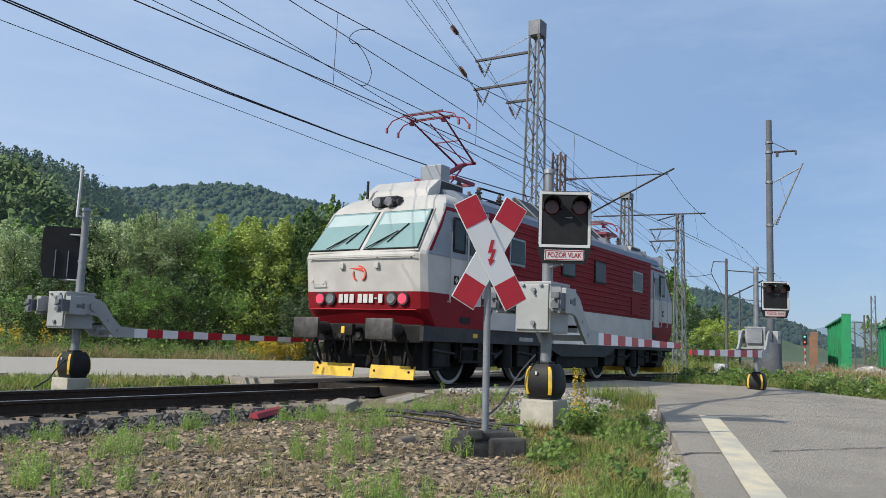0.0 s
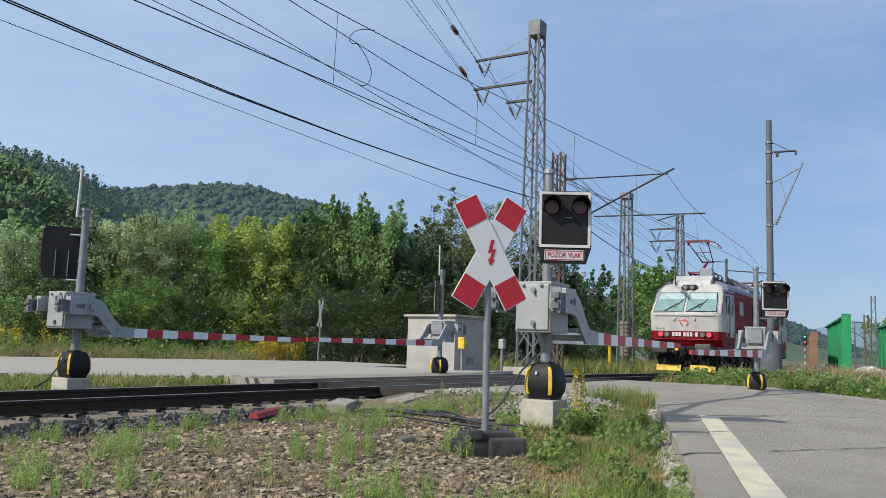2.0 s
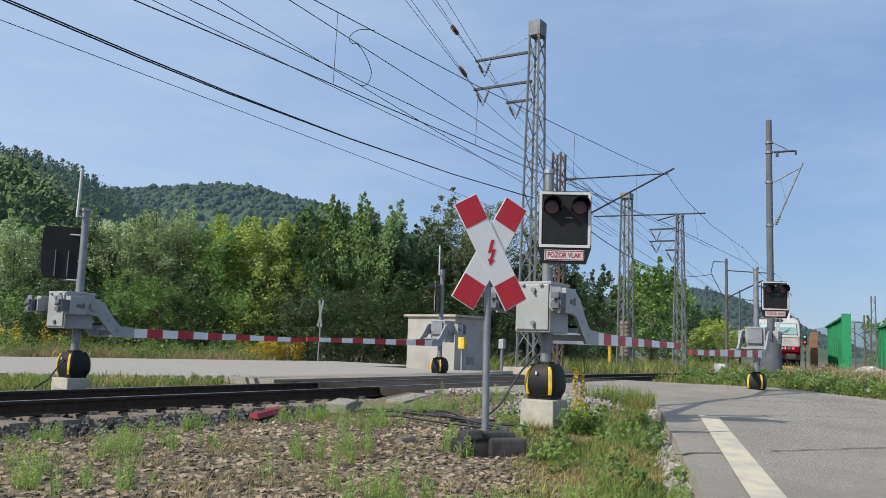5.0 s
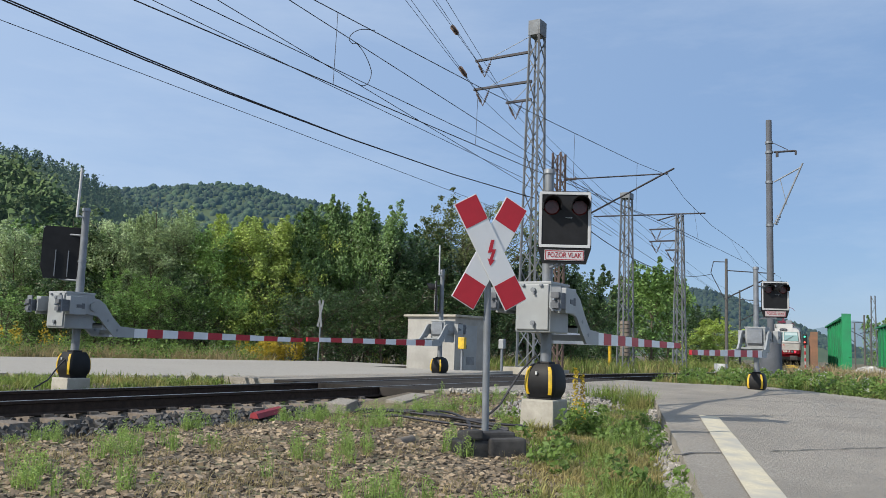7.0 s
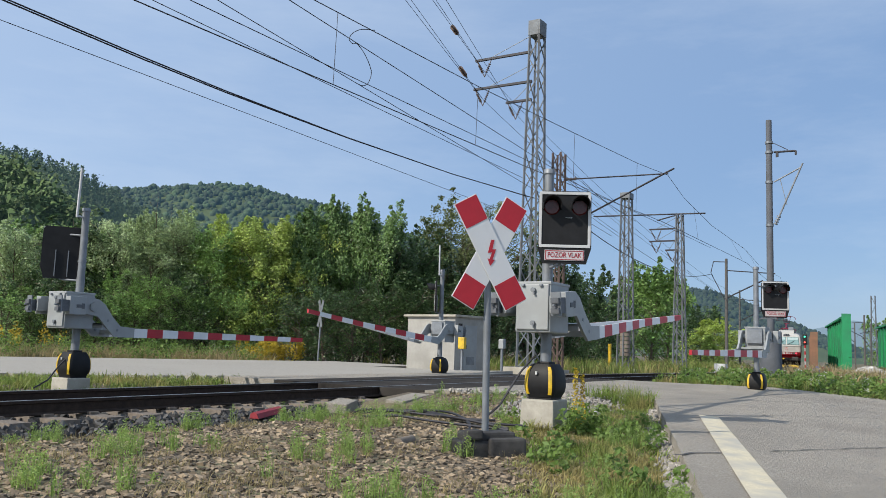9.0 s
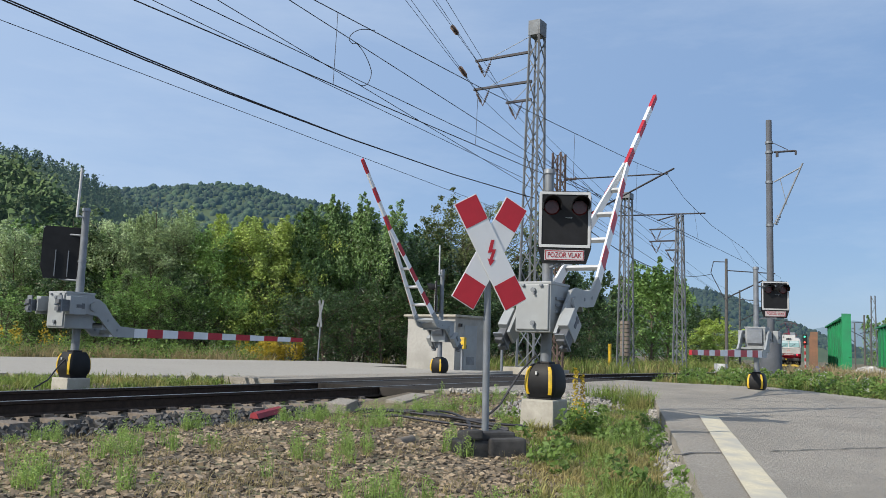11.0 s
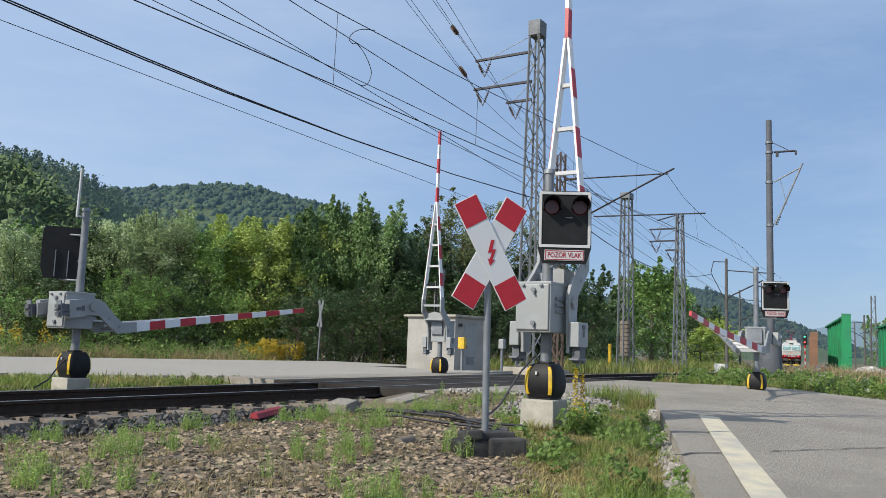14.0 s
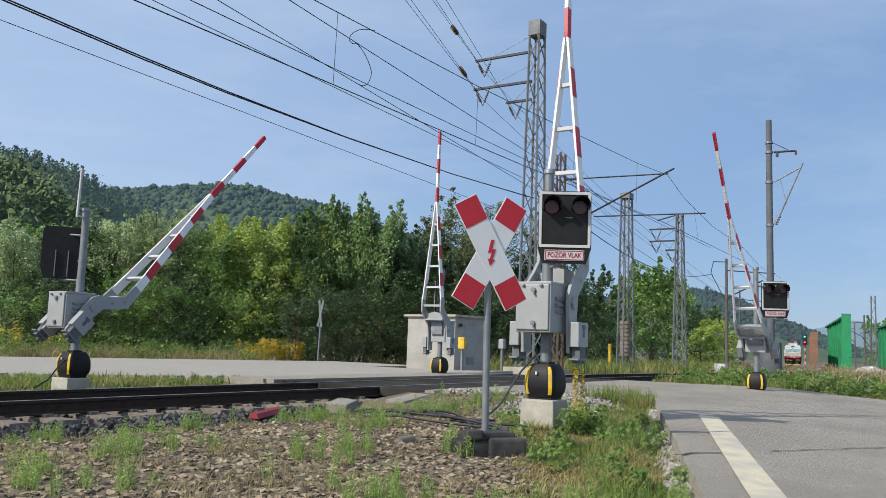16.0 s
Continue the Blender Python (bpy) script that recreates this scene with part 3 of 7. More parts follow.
        for s in (-0.1, 0.1):
            b = box(B(), s - 0.008, s + 0.008, 0.05, 0.075, 1.90, 2.35)
            b.transform(h)
            part("rear_rail", b, M_GALV, bd, smooth=False)
    if antenna:
        b = B()
        tube(b, (0, 0, 2.94), (antenna * 0.17, 0, 2.94), 0.016, None, 8)
        tube(b, (antenna * 0.17, 0, 2.92), (antenna * 0.17 + 0.02, 0, 3.78), 0.022, None, 10)
        part("antenna", b, M_WHITE, top, "slim pale rod on a side bracket")
    return top, arm


def lettering(name, text, size, width, depth, material):
    """Words in the built-in font, as a mesh of their own, centred, fitted to a width."""
    cu = bpy.data.curves.new(name, "FONT")
    cu.body, cu.size, cu.extrude, cu.align_x, cu.align_y = text, size, depth, "CENTER", "CENTER"
    cu.offset = size * 0.012
    tmp = bpy.data.objects.new(name, cu)
    me = bpy.data.meshes.new_from_object(tmp)
    bpy.data.objects.remove(tmp)
    xs = [v.co.x for v in me.vertices]
    k = width / (max(xs) - min(xs))
    for v in me.vertices:
        v.co.x *= k
    me.materials.append(material)
    return new(name, me)


M_SIGNRED = mat("sign_red", (0.30, 0.010, 0.022), (0.24, 0.008, 0.018), 0.45, scale=4)
M_WEIGHT = mat("dark_iron_weight", (0.13, 0.14, 0.155), (0.085, 0.09, 0.10), 0.6, 0.2, scale=8)
M_LENS = mat("dark_red_lens", (0.085, 0.009, 0.008), (0.05, 0.006, 0.006), 0.25, scale=30)
# a: beside the camera's road edge, b: across the track, c: across the road on the near side, d: far corner
barrier_a, arm_a = barrier(pose(-2.80, -5.52, -0.03), (-0.22, -0.32, -62), 0, 0.21)
barrier_b, arm_b = barrier(pose(-3.52, 2.90, -0.16), (-0.19, 0.30, 145), -1, 0.20)
barrier_c, arm_c = barrier(pose(8.92, -5.66, -0.14, 0, 0, 180), (-0.24, 0.40, 115), 0, 0.10)
barrier_d, arm_d = barrier(pose(8.02, 2.80, -0.14, 0, 0, 180), (0.10, -0.16, 32), 1, 0.14)

# ---------- electric locomotive ----------
M_LRED = mat("locomotive_red", (0.185, 0.006, 0.012), (0.15, 0.005, 0.010), 0.6, scale=2, c3=(0.16, 0.008, 0.012), s3=1.3, spec=0.15)
M_LWHITE = mat("locomotive_white", (0.46, 0.452, 0.43), (0.41, 0.403, 0.385), 0.45, scale=2, c3=(0.37, 0.364, 0.348), s3=1.6, spec=0.3)
M_LGREY = mat("locomotive_grey", (0.21, 0.235, 0.27), (0.18, 0.20, 0.225), 0.42, scale=2, c3=(0.22, 0.24, 0.26), s3=1.4)
M_LSILL = mat("sill_dark_grey", (0.026, 0.029, 0.035), (0.018, 0.020, 0.024), 0.6, scale=4, c3=(0.036, 0.034, 0.033), s3=2, spec=0.3)
M_GEAR = mat("running_gear_black", (0.009, 0.009, 0.010), (0.005, 0.005, 0.006), 0.6, scale=6, c3=(0.016, 0.014, 0.012), s3=3, spec=0.2)
M_ROOF = mat("roof_slate_blue", (0.12, 0.15, 0.205), (0.095, 0.12, 0.165), 0.45, scale=3, c3=(0.13, 0.15, 0.18), s3=1.2)
M_WINDOW = mat("tinted_windscreen", (0.30, 0.48, 0.47), (0.26, 0.42, 0.42), 0.04, scale=1.2, trans=0.35, spec=0.8)
M_SIDEWIN = mat("dark_side_window", (0.035, 0.055, 0.06), (0.022, 0.036, 0.04), 0.12, scale=1.2, spec=0.12)
M_PANTO = mat("pantograph_red", (0.19, 0.007, 0.035), (0.14, 0.006, 0.026), 0.5, scale=6)
M_TAIL = mat("tail_lamp_glow", (0.8, 0.03, 0.06), (0.7, 0.02, 0.05), 0.3, glow=(1.0, 0.04, 0.08, 1.1))
M_LAMP = mat("unlit_headlamp", (0.22, 0.225, 0.23), (0.13, 0.13, 0.135), 0.15, 0.4, scale=9)
M_TYRE = mat("wheel_tyre_ring", (0.62, 0.60, 0.56), (0.46, 0.44, 0.41), 0.6, 0.2, scale=6)
M_NUMBER = mat("number_white", (0.50, 0.49, 0.48), (0.44, 0.43, 0.42), 0.5)
M_ORANGE = mat("emblem_red", (0.62, 0.06, 0.035), (0.55, 0.05, 0.03), 0.45)

LONG = 16.74
loco = thing("electric_locomotive", "red, white and grey electric locomotive with raised red pantograph", "locomotive")


def both_ends(build):
    """Runs a builder for the front and again for the rear end."""
    for m in (Matrix(), Matrix.Translation((LONG, 0, 0)) @ Matrix.Rotation(math.pi, 4, "Z")):
        build(m, m == Matrix())


def cab_ring(b, z, xf, wf, ws, back=3.0):
    return [b.verts.new(p) for p in ((back, -ws, z), (xf + 0.14, -ws, z), (xf + 0.03, -wf - 0.02, z), (xf, -wf + 0.15, z), (xf - 0.035, 0, z),
                                     (xf, wf - 0.15, z), (xf + 0.03, wf + 0.02, z), (xf + 0.14, ws, z), (back, ws, z))]


CAB = {1.14: (0.88, 1.26, 1.46), 1.46: (0.42, 1.33, 1.47), 1.78: (0.38, 1.34, 1.47), 2.48: (0.30, 1.35, 1.47), 2.56: (0.34, 1.34, 1.465),
       3.46: (1.02, 1.27, 1.40), 3.62: (1.22, 1.20, 1.34), 3.80: (1.55, 0.98, 1.18), 3.88: (1.9, 0.75, 0.98)}


def loft(levels):
    b = B()
    rings = [cab_ring(b, z, *CAB[z]) for z in levels]
    for lo, hi in zip(rings, rings[1:]):
        for i in range(8):
            b.faces.new((lo[i], lo[i + 1], hi[i + 1], hi[i]))
        b.faces.new((lo[8], lo[0], hi[0], hi[8]))
    b.faces.new(rings[0][::-1])
    b.faces.new(rings[-1])
    return b


def on_screen(y, k, out=0.0):
    """A point on the sloping windscreen: k from 0 at the sill to 1 at the top."""
    n = Vector((-0.90, 0, 0.68)).normalized()
    return Vector((0.34 + 0.68 * k - 0.02, y, 2.56 + 0.90 * k)) + n * out


def pane(b, corners, thick):
    """A thin solid plate from four corners and an outward offset."""
    c = [Vector(p) for p in corners]
    n = (c[1] - c[0]).cross(c[3] - c[0]).normalized() * thick
    lo, hi = [b.verts.new(p) for p in c], [b.verts.new(p + n) for p in c]
    b.faces.new(lo[::-1])
    b.faces.new(hi)
    for i in range(4):
        b.faces.new((lo[i], lo[(i + 1) % 4], hi[(i + 1) % 4], hi[i]))


def set_back(b):
    """Draws the cab front back to its true place behind the buffers."""
    for v in b.verts:
        if v.co.z > 1.35:
            v.co.x += 0.2 * max(0.0, min(1.0, (1.65 - v.co.x) / 0.65))


def end_of_locomotive(m, front):
    def put(name, b, material, parent=loco, label="", smooth=True):
        set_back(b)
        b.transform(m)
        return part(name, b, material, parent, label, smooth)

    put("cab_skirt", loft([1.14, 1.46, 1.78]), M_LRED, label="dark red lower cab band", smooth=False)
    put("cab_nose", loft([1.78, 2.48, 2.56]), M_LWHITE, label="white cab front", smooth=False)
    upper = put("cab_upper", loft([2.56, 3.46, 3.62, 3.80, 3.88]), M_LWHITE, label="white window frame and cab roof")
    # grey sides of the upper cab
    for s in (-1, 1):
        def skin(k, z, out):
            """A point on the cab's flank: k from 0 at the front corner through 1 behind the chamfer to 2 at the body."""
            zs = sorted(CAB)
            xf, wf, ws = (float(np.interp(z, zs, [CAB[q][i] for q in zs])) for i in range(3))
            p = [Vector((xf + 0.03, wf + 0.02)), Vector((xf + 0.14, ws)), Vector((3.0, max(ws, 1.46)))]
            q = p[0].lerp(p[1], k) if k <= 1 else p[1].lerp(p[2], k - 1)
            return Vector((q.x - 0.6 * out * (k <= 1), s * (q.y + out), z))

        def flank(edges, out):
            """A thin plate over the flank between rows of (k, z) points."""
            b = B()
            rows = [[(b.verts.new(skin(k, z, 0.0)), b.verts.new(skin(k, z, out))) for k, z in line] for line in edges]
            for lo, hi in zip(rows, rows[1:]):
                for i in range(len(lo) - 1):
                    b.faces.new((lo[i][1], lo[i + 1][1], hi[i + 1][1], hi[i][1]))
                b.faces.new((lo[0][0], lo[0][1], hi[0][1], hi[0][0]))
            for line in (rows[0], rows[-1]):
                for i in range(len(line) - 1):
                    b.faces.new((line[i][0], line[i + 1][0], line[i + 1][1], line[i][1]))
            return b

        levels = (2.50, 2.56, 2.80, 3.10, 3.40, 3.46, 3.58)
        put("cab_side_panel", flank([[(0.75, z), (1.0, z), (1.2, z), (1.5, z), (2.0, z)] for z in levels], 0.010), M_LGREY, upper, "grey side panel", smooth=False)
        put("red_line", flank([[(1.0, z), (1.035, z)] for z in levels[1:-1]], 0.018), M_LRED, upper, smooth=False)
        put("red_line", flank([[(1.0, z), (1.2, z), (1.5, z), (2.0, z)] for z in (3.43, 3.50)], 0.018), M_LRED, upper, smooth=False)
        b = box(B(), 1.50, 2.02, s * 1.474, s * 1.482, 2.62, 3.32, 0.003)
        put("side_window_frame", b, M_GEAR, upper, smooth=False)
        b = box(B(), 1.55, 1.97, s * 1.478, s * 1.488, 2.68, 3.26, 0.003)
        put("cab_side_window", b, M_SIDEWIN, upper, smooth=False)
        b = box(B(), 2.12, 2.72, s * 1.472, s * 1.480, 1.60, 2.47, 0.003)
        door = put("cab_door", b, M_LWHITE, label="narrow cab side door", smooth=False)
        put("door_gap", box(B(), 2.10, 2.115, s * 1.470, s * 1.4795, 1.60, 3.36), M_GEAR, door, smooth=False)
        put("door_gap", box(B(), 2.725, 2.74, s * 1.470, s * 1.4795, 1.60, 3.36), M_GEAR, door, smooth=False)
        b = box(B(), 2.22, 2.62, s * 1.478, s * 1.486, 2.62, 3.20, 0.003)
        put("door_window", b, M_SIDEWIN, door, smooth=False)
        for x in (1.28, 2.04, 2.80):
            b = B()
            tube(b, (x, s * 1.53, 1.62), (x, s * 1.53, 3.0), 0.018, None, 8)
            tube(b, (x, s * 1.46, 1.64), (x, s * 1.53, 1.64), 0.014, None, 6)
            tube(b, (x, s * 1.46, 2.98), (x, s * 1.53, 2.98), 0.014, None, 6)
            put("grab_rail", b, M_LWHITE, label="white vertical grab rail")
        b = box(B(), 1.60, 1.80, s * 1.474, s * 1.48, 1.98, 2.16)
        put("first_aid_mark", b, M_GEAR, upper, smooth=False)
        b = B()
        box(b, 1.68, 1.72, s * 1.479, s * 1.484, 2.01, 2.13)
        box(b, 1.64, 1.76, s * 1.479, s * 1.484, 2.05, 2.09)
        put("white_cross", b, M_NUMBER, upper, smooth=False)
    # dark dividing bar and two windscreens
    b = B()
    pane(b, [on_screen(-1.335, -0.02), on_screen(1.335, -0.02), on_screen(1.25, 1.0), on_screen(-1.25, 1.0)], 0.012)
    put("screen_surround", b, M_LWHITE, upper, smooth=False)
    for s in (-1, 1):
        b = B()
        e = ((0.045, 0.02), (1.32, 0.02), (1.225, 0.96), (0.045, 0.96))
        pane(b, [on_screen(s * y, k, 0.0) for y, k in (e[::-1] if s > 0 else e)], 0.022 if s > 0 else 0.022)
        put("screen_seal", b, M_GEAR, upper, "black rubber seal", smooth=False)
        b = B()
        e = ((0.065, 0.04), (1.295, 0.04), (1.20, 0.94), (0.065, 0.94))
        pane(b, [on_screen(s * y, k, 0.0) for y, k in (e[::-1] if s > 0 else e)], 0.032)
        glass = put("windscreen", b, M_WINDOW, upper, "greenish tinted windscreen", smooth=False)
        b = B()
        e = ((0.12, 0.62), (1.20, 0.62), (1.16, 0.90), (0.12, 0.90))
        pane(b, [on_screen(s * y, k, 0.0) for y, k in (e[::-1] if s > 0 else e)], 0.0335)
        put("sun_blind", b, M_BLIND, glass, "pale blind behind the glass", smooth=False)
        b = B()
        tube(b, on_screen(s * 0.50 + 0.35, 0.02, 0.07), on_screen(s * 0.50 - 0.20, 0.42, 0.06), 0.012, None, 6)
        tube(b, on_screen(s * 0.50 + 0.28, 0.0, 0.07), on_screen(s * 0.50 - 0.12, 0.36, 0.06), 0.009, None, 6)
        tube(b, on_screen(s * 0.50 - 0.36, 0.60, 0.05), on_screen(s * 0.50 - 0.06, 0.16, 0.05), 0.012, None, 6)
        put("wiper", b, M_GEAR, upper, "black wiper")
    # rail under the screens, bolts and steps
    b = B()
    tube(b, (0.25, -1.30, 2.44), (0.21, 0, 2.44), 0.016, None, 6)
    tube(b, (0.21, 0, 2.44), (0.25, 1.30, 2.44), 0.016, None, 6)
    for y in (-1.2, -0.42, 0.42, 1.2):
        tube(b, (0.24, y, 2.44), (0.36, y, 2.40), 0.012, None, 6)
    put("front_rail", b, M_LWHITE, label="thin white hand rail")
    for y in (-0.42, 0.42):
        put("bracket_block", box(B(), 0.24, 0.34, y - 0.05, y + 0.05, 2.22, 2.33, 0.01), M_LWHITE, smooth=False)
    b = B()
    tube(b, (0.28, 0.88, 1.92), (0.28, 1.22, 1.92), 0.012, None, 6)
    tube(b, (0.28, 0.88, 1.92), (0.36, 0.88, 2.02), 0.012, None, 6)
    tube(b, (0.28, 1.22, 1.92), (0.36, 1.22, 2.02), 0.012, None, 6)
    put("foot_step", b, M_LWHITE)
    # emblem: a ring open below, a wedge running in from one side
    b = B()
    for first, last in ((-58, 100), (160, 236)):
        n = (last - first) // 12
        for k in range(n):
            a0, a1 = radians(first + (last - first) * k / n), radians(first + (last - first) * (k + 1) / n)
            q = [b.verts.new((x, -r * math.cos(a), 2.12 + r * math.sin(a))) for x in (0.285, 0.312) for r, a in ((0.132, a0), (0.162, a0), (0.162, a1), (0.132, a1))]
            for i in range(4):
                b.faces.new((q[i], q[(i + 1) % 4], q[4 + (i + 1) % 4], q[4 + i]))
            b.faces.new(q[:4][::-1])
            b.faces.new(q[4:])
    prism(b, [(0.25, 2.235), (-0.06, 2.235), (-0.10, 2.16), (0.02, 2.19)], 0.285, 0.312, "x")
    put("emblem", b, M_ORANGE, label="red open ring emblem", smooth=False)
    # lamps in the red band
    for s in (-1, 1):
        for y, material, name in ((1.0, M_TAIL if front else M_LAMP, "tail_lamp"), (0.74, M_LAMP, "head_lamp")):
            b = B()
            tube(b, (0.37, s * y, 1.64), (0.335, s * y, 1.64), 0.135, 0.125, 20)
            ring = put(name + "_housing", b, M_LSILL, label="round lamp housing")
            b = B()
            tube(b, (0.345, s * y, 1.64), (0.325, s * y, 1.64), 0.10, 0.09, 20)
            put(name, b, material, ring, "glowing red lamp" if material == M_TAIL else "unlit clear lamp")
    number_bars(m)
    put("bumper_strip", box(B(), 0.38, 0.42, -1.30, 1.30, 1.432, 1.448), M_RED, smooth=False)
    # twin headlamp on the brow
    b = B()
    prism(b, [(1.02, 3.52), (1.34, 3.52), (1.5, 3.78), (1.06, 3.78), (0.96, 3.70)], -0.33, 0.33)
    bmesh.ops.bevel(b, geom=b.edges[:], offset=0.07, segments=4, affect="EDGES")
    brow = put("brow_lamp_box", b, M_LSILL, label="grey box with two round lamps")
    for y in (-0.14, 0.14):
        b = B()
        tube(b, (1.04, y, 3.64), (0.94, y, 3.65), 0.098, 0.092, 18)
        put("brow_lamp", b, M_LAMP, brow, "round clear lamp")
    # roof box over the cab
    b = B()
    prism(b, [(1.55, 3.80), (2.95, 3.80), (2.95, 4.22), (2.05, 4.22), (1.66, 3.96)], -0.80, 0.80)
    put("roof_equipment_box", b, M_LWHITE, label="white sloping roof box", smooth=False)
    for s in (-1, 1):
        b = B()
        prism(b, [(2.02, 3.86), (2.95, 3.86), (2.95, 4.19), (2.10, 4.19)], s * 0.80, s * 0.812)
        put("roof_box_side", b, M_LSILL, label="dark side plate", smooth=False)
    put("roof_cooler", box(B(), 2.20, 2.55, -0.72, -0.20, 4.22, 4.58, 0.02), M_LGREY, label="grey metal box", smooth=False)
    b = B()
    tube(b, (1.45, 0.66, 3.80), (1.45, 0.66, 4.18), 0.035, 0.03, 10)
    put("horn", b, M_GEAR)
    # buffers, coupling, snow plough
    for s in (-1, 1):
        b = B()
        tube(b, (0.62, s * 0.875, 1.06), (0.10, s * 0.875, 1.06), 0.13, 0.11, 16)
        box(b, 0.0, 0.07, s * 0.875 - 0.31, s * 0.875 + 0.31, 0.86, 1.25, 0.03)
        put("buffer", b, M_BUFFER, label="worn steel buffer with a rectangular plate")
        b = B()
        prism(b, [(0.68, 0.13), (0.71, 0.13), (0.76, 0.38), (0.73, 0.38)], s * 0.20, s * 1.22)
        plough = put("snow_plough", b, M_YELLOW, label="yellow snow plough blade", smooth=False)
        for y in (0.30, 1.10):
            b = B()
            tube(b, (0.69, s * y, 0.27), (0.72, s * y, 0.27), 0.022, None, 8)
            put("plough_bolt", b, M_GEAR, plough)
        b = B()
        angle_iron(b, (0.85, s * 1.15, 0.42), (0.70, s * 1.25, 1.0), 0.05)
        angle_iron(b, (0.85, s * 0.9, 0.42), (0.95, s * 0.9, 1.1), 0.05)
        put("plough_stay", b, M_GEAR)
        b = B()
        for k in range(9):
            a0, a1 = math.pi * k / 9, math.pi * (k + 1) / 9
            tube(b, (0.55, s * 0.45 + 0.14 * math.cos(a0), 0.95 - 0.42 * math.sin(a0)), (0.55, s * 0.45 + 0.14 * math.cos(a1), 0.95 - 0.42 * math.sin(a1)), 0.022, None, 6)
        put("brake_hose", b, M_GEAR, label="black rubber hose")
    put("head_stock", box(B(), 0.62, 0.95, -1.40, 1.40, 0.82, 1.16, 0.02), M_GEAR, smooth=False)
    b = B()
    tube(b, (0.62, 0, 1.05), (0.28, 0, 1.02), 0.05, 0.04, 10)
    box(b, 0.22, 0.34, -0.10, 0.10, 0.92, 1.14, 0.03)
    tube(b, (0.30, 0, 0.95), (0.36, 0, 0.55), 0.03, None, 8)
    put("screw_coupling", b, M_GEAR)
    put("coupling_bolt", box(B(), 0.50, 0.62, 0.24, 0.40, 0.96, 1.10, 0.02), M_YELLOW, smooth=False)
    put("front_gear", box(B(), 0.98, 1.75, -1.22, 1.22, 0.30, 1.10, 0.03), M_GEAR, smooth=False)
    for k, (y, z0, z1) in enumerate(((-1.15, 1.0, 0.35), (-0.62, 0.95, 0.42), (-0.28, 0.9, 0.5), (0.2, 0.92, 0.48), (0.66, 0.95, 0.4), (1.12, 1.0, 0.36))):
        b = B()
        for j in range(7):
            u, w = j / 7, (j + 1) / 7
            tube(b, (0.72 - 0.16 * math.sin(math.pi * u), y + 0.05 * math.sin(6 * u + k), z0 + (z1 - z0) * u), (0.72 - 0.16 * math.sin(math.pi * w), y + 0.05 * math.sin(6 * w + k), z0 + (z1 - z0) * w), 0.03, None, 6)
        put("air_hose", b, M_GEAR, label="black air hose")
    for y in (-0.5, 0.05, 0.5):
        b = B()
        tube(b, (0.66, y, 0.92), (0.60, y, 0.92), 0.06, 0.05, 10)
        put("cable_socket", b, M_LSILL if y else M_ORANGE)
    # white diagonal and steps on the side
    for s in (-1, 1):
        put("step_frame", box(B(), 2.06, 2.78, s * 1.36, s * 1.44, 0.46, 0.50), M_GEAR, smooth=False)
        put("step_frame", box(B(), 2.06, 2.78, s * 1.36, s * 1.44, 0.72, 0.76), M_GEAR, smooth=False)
        for x in (2.06, 2.76):
            put("step_hanger", box(B(), x - 0.02, x + 0.02, s * 1.36, s * 1.42, 0.46, 0.90), M_GEAR, smooth=False)


def number_bars(m):
    """The painted running number: plain bars of its size and colour."""
    x = -0.52
    turn = m @ Matrix.Translation((0.545, 0, 1.645)) @ Matrix.Rotation(radians(-90), 4, "Z") @ Matrix.Rotation(radians(90), 4, "X")
    for w in (0.1, 0.1, 0.1, 0.0, 0.1, 0.1, 0.1, 0.05, 0.1):
        if w:
            h = 0.085 if w > 0.06 else 0.015
            b = box(B(), x, x + w, -h, h, -0.006, 0.006)
            b.transform(turn)
            part("number_bar", b, M_NUMBER, loco, smooth=False)
        x += (w or 0.03) + 0.035


M_BUFFER = mat("worn_buffer_steel", (0.085, 0.082, 0.08), (0.04, 0.039, 0.038), 0.55, 0.5, scale=7)
M_BLIND = mat("blind", (0.36, 0.45, 0.45), (0.31, 0.40, 0.40), 0.5, scale=2)
both_ends(end_of_locomotive)

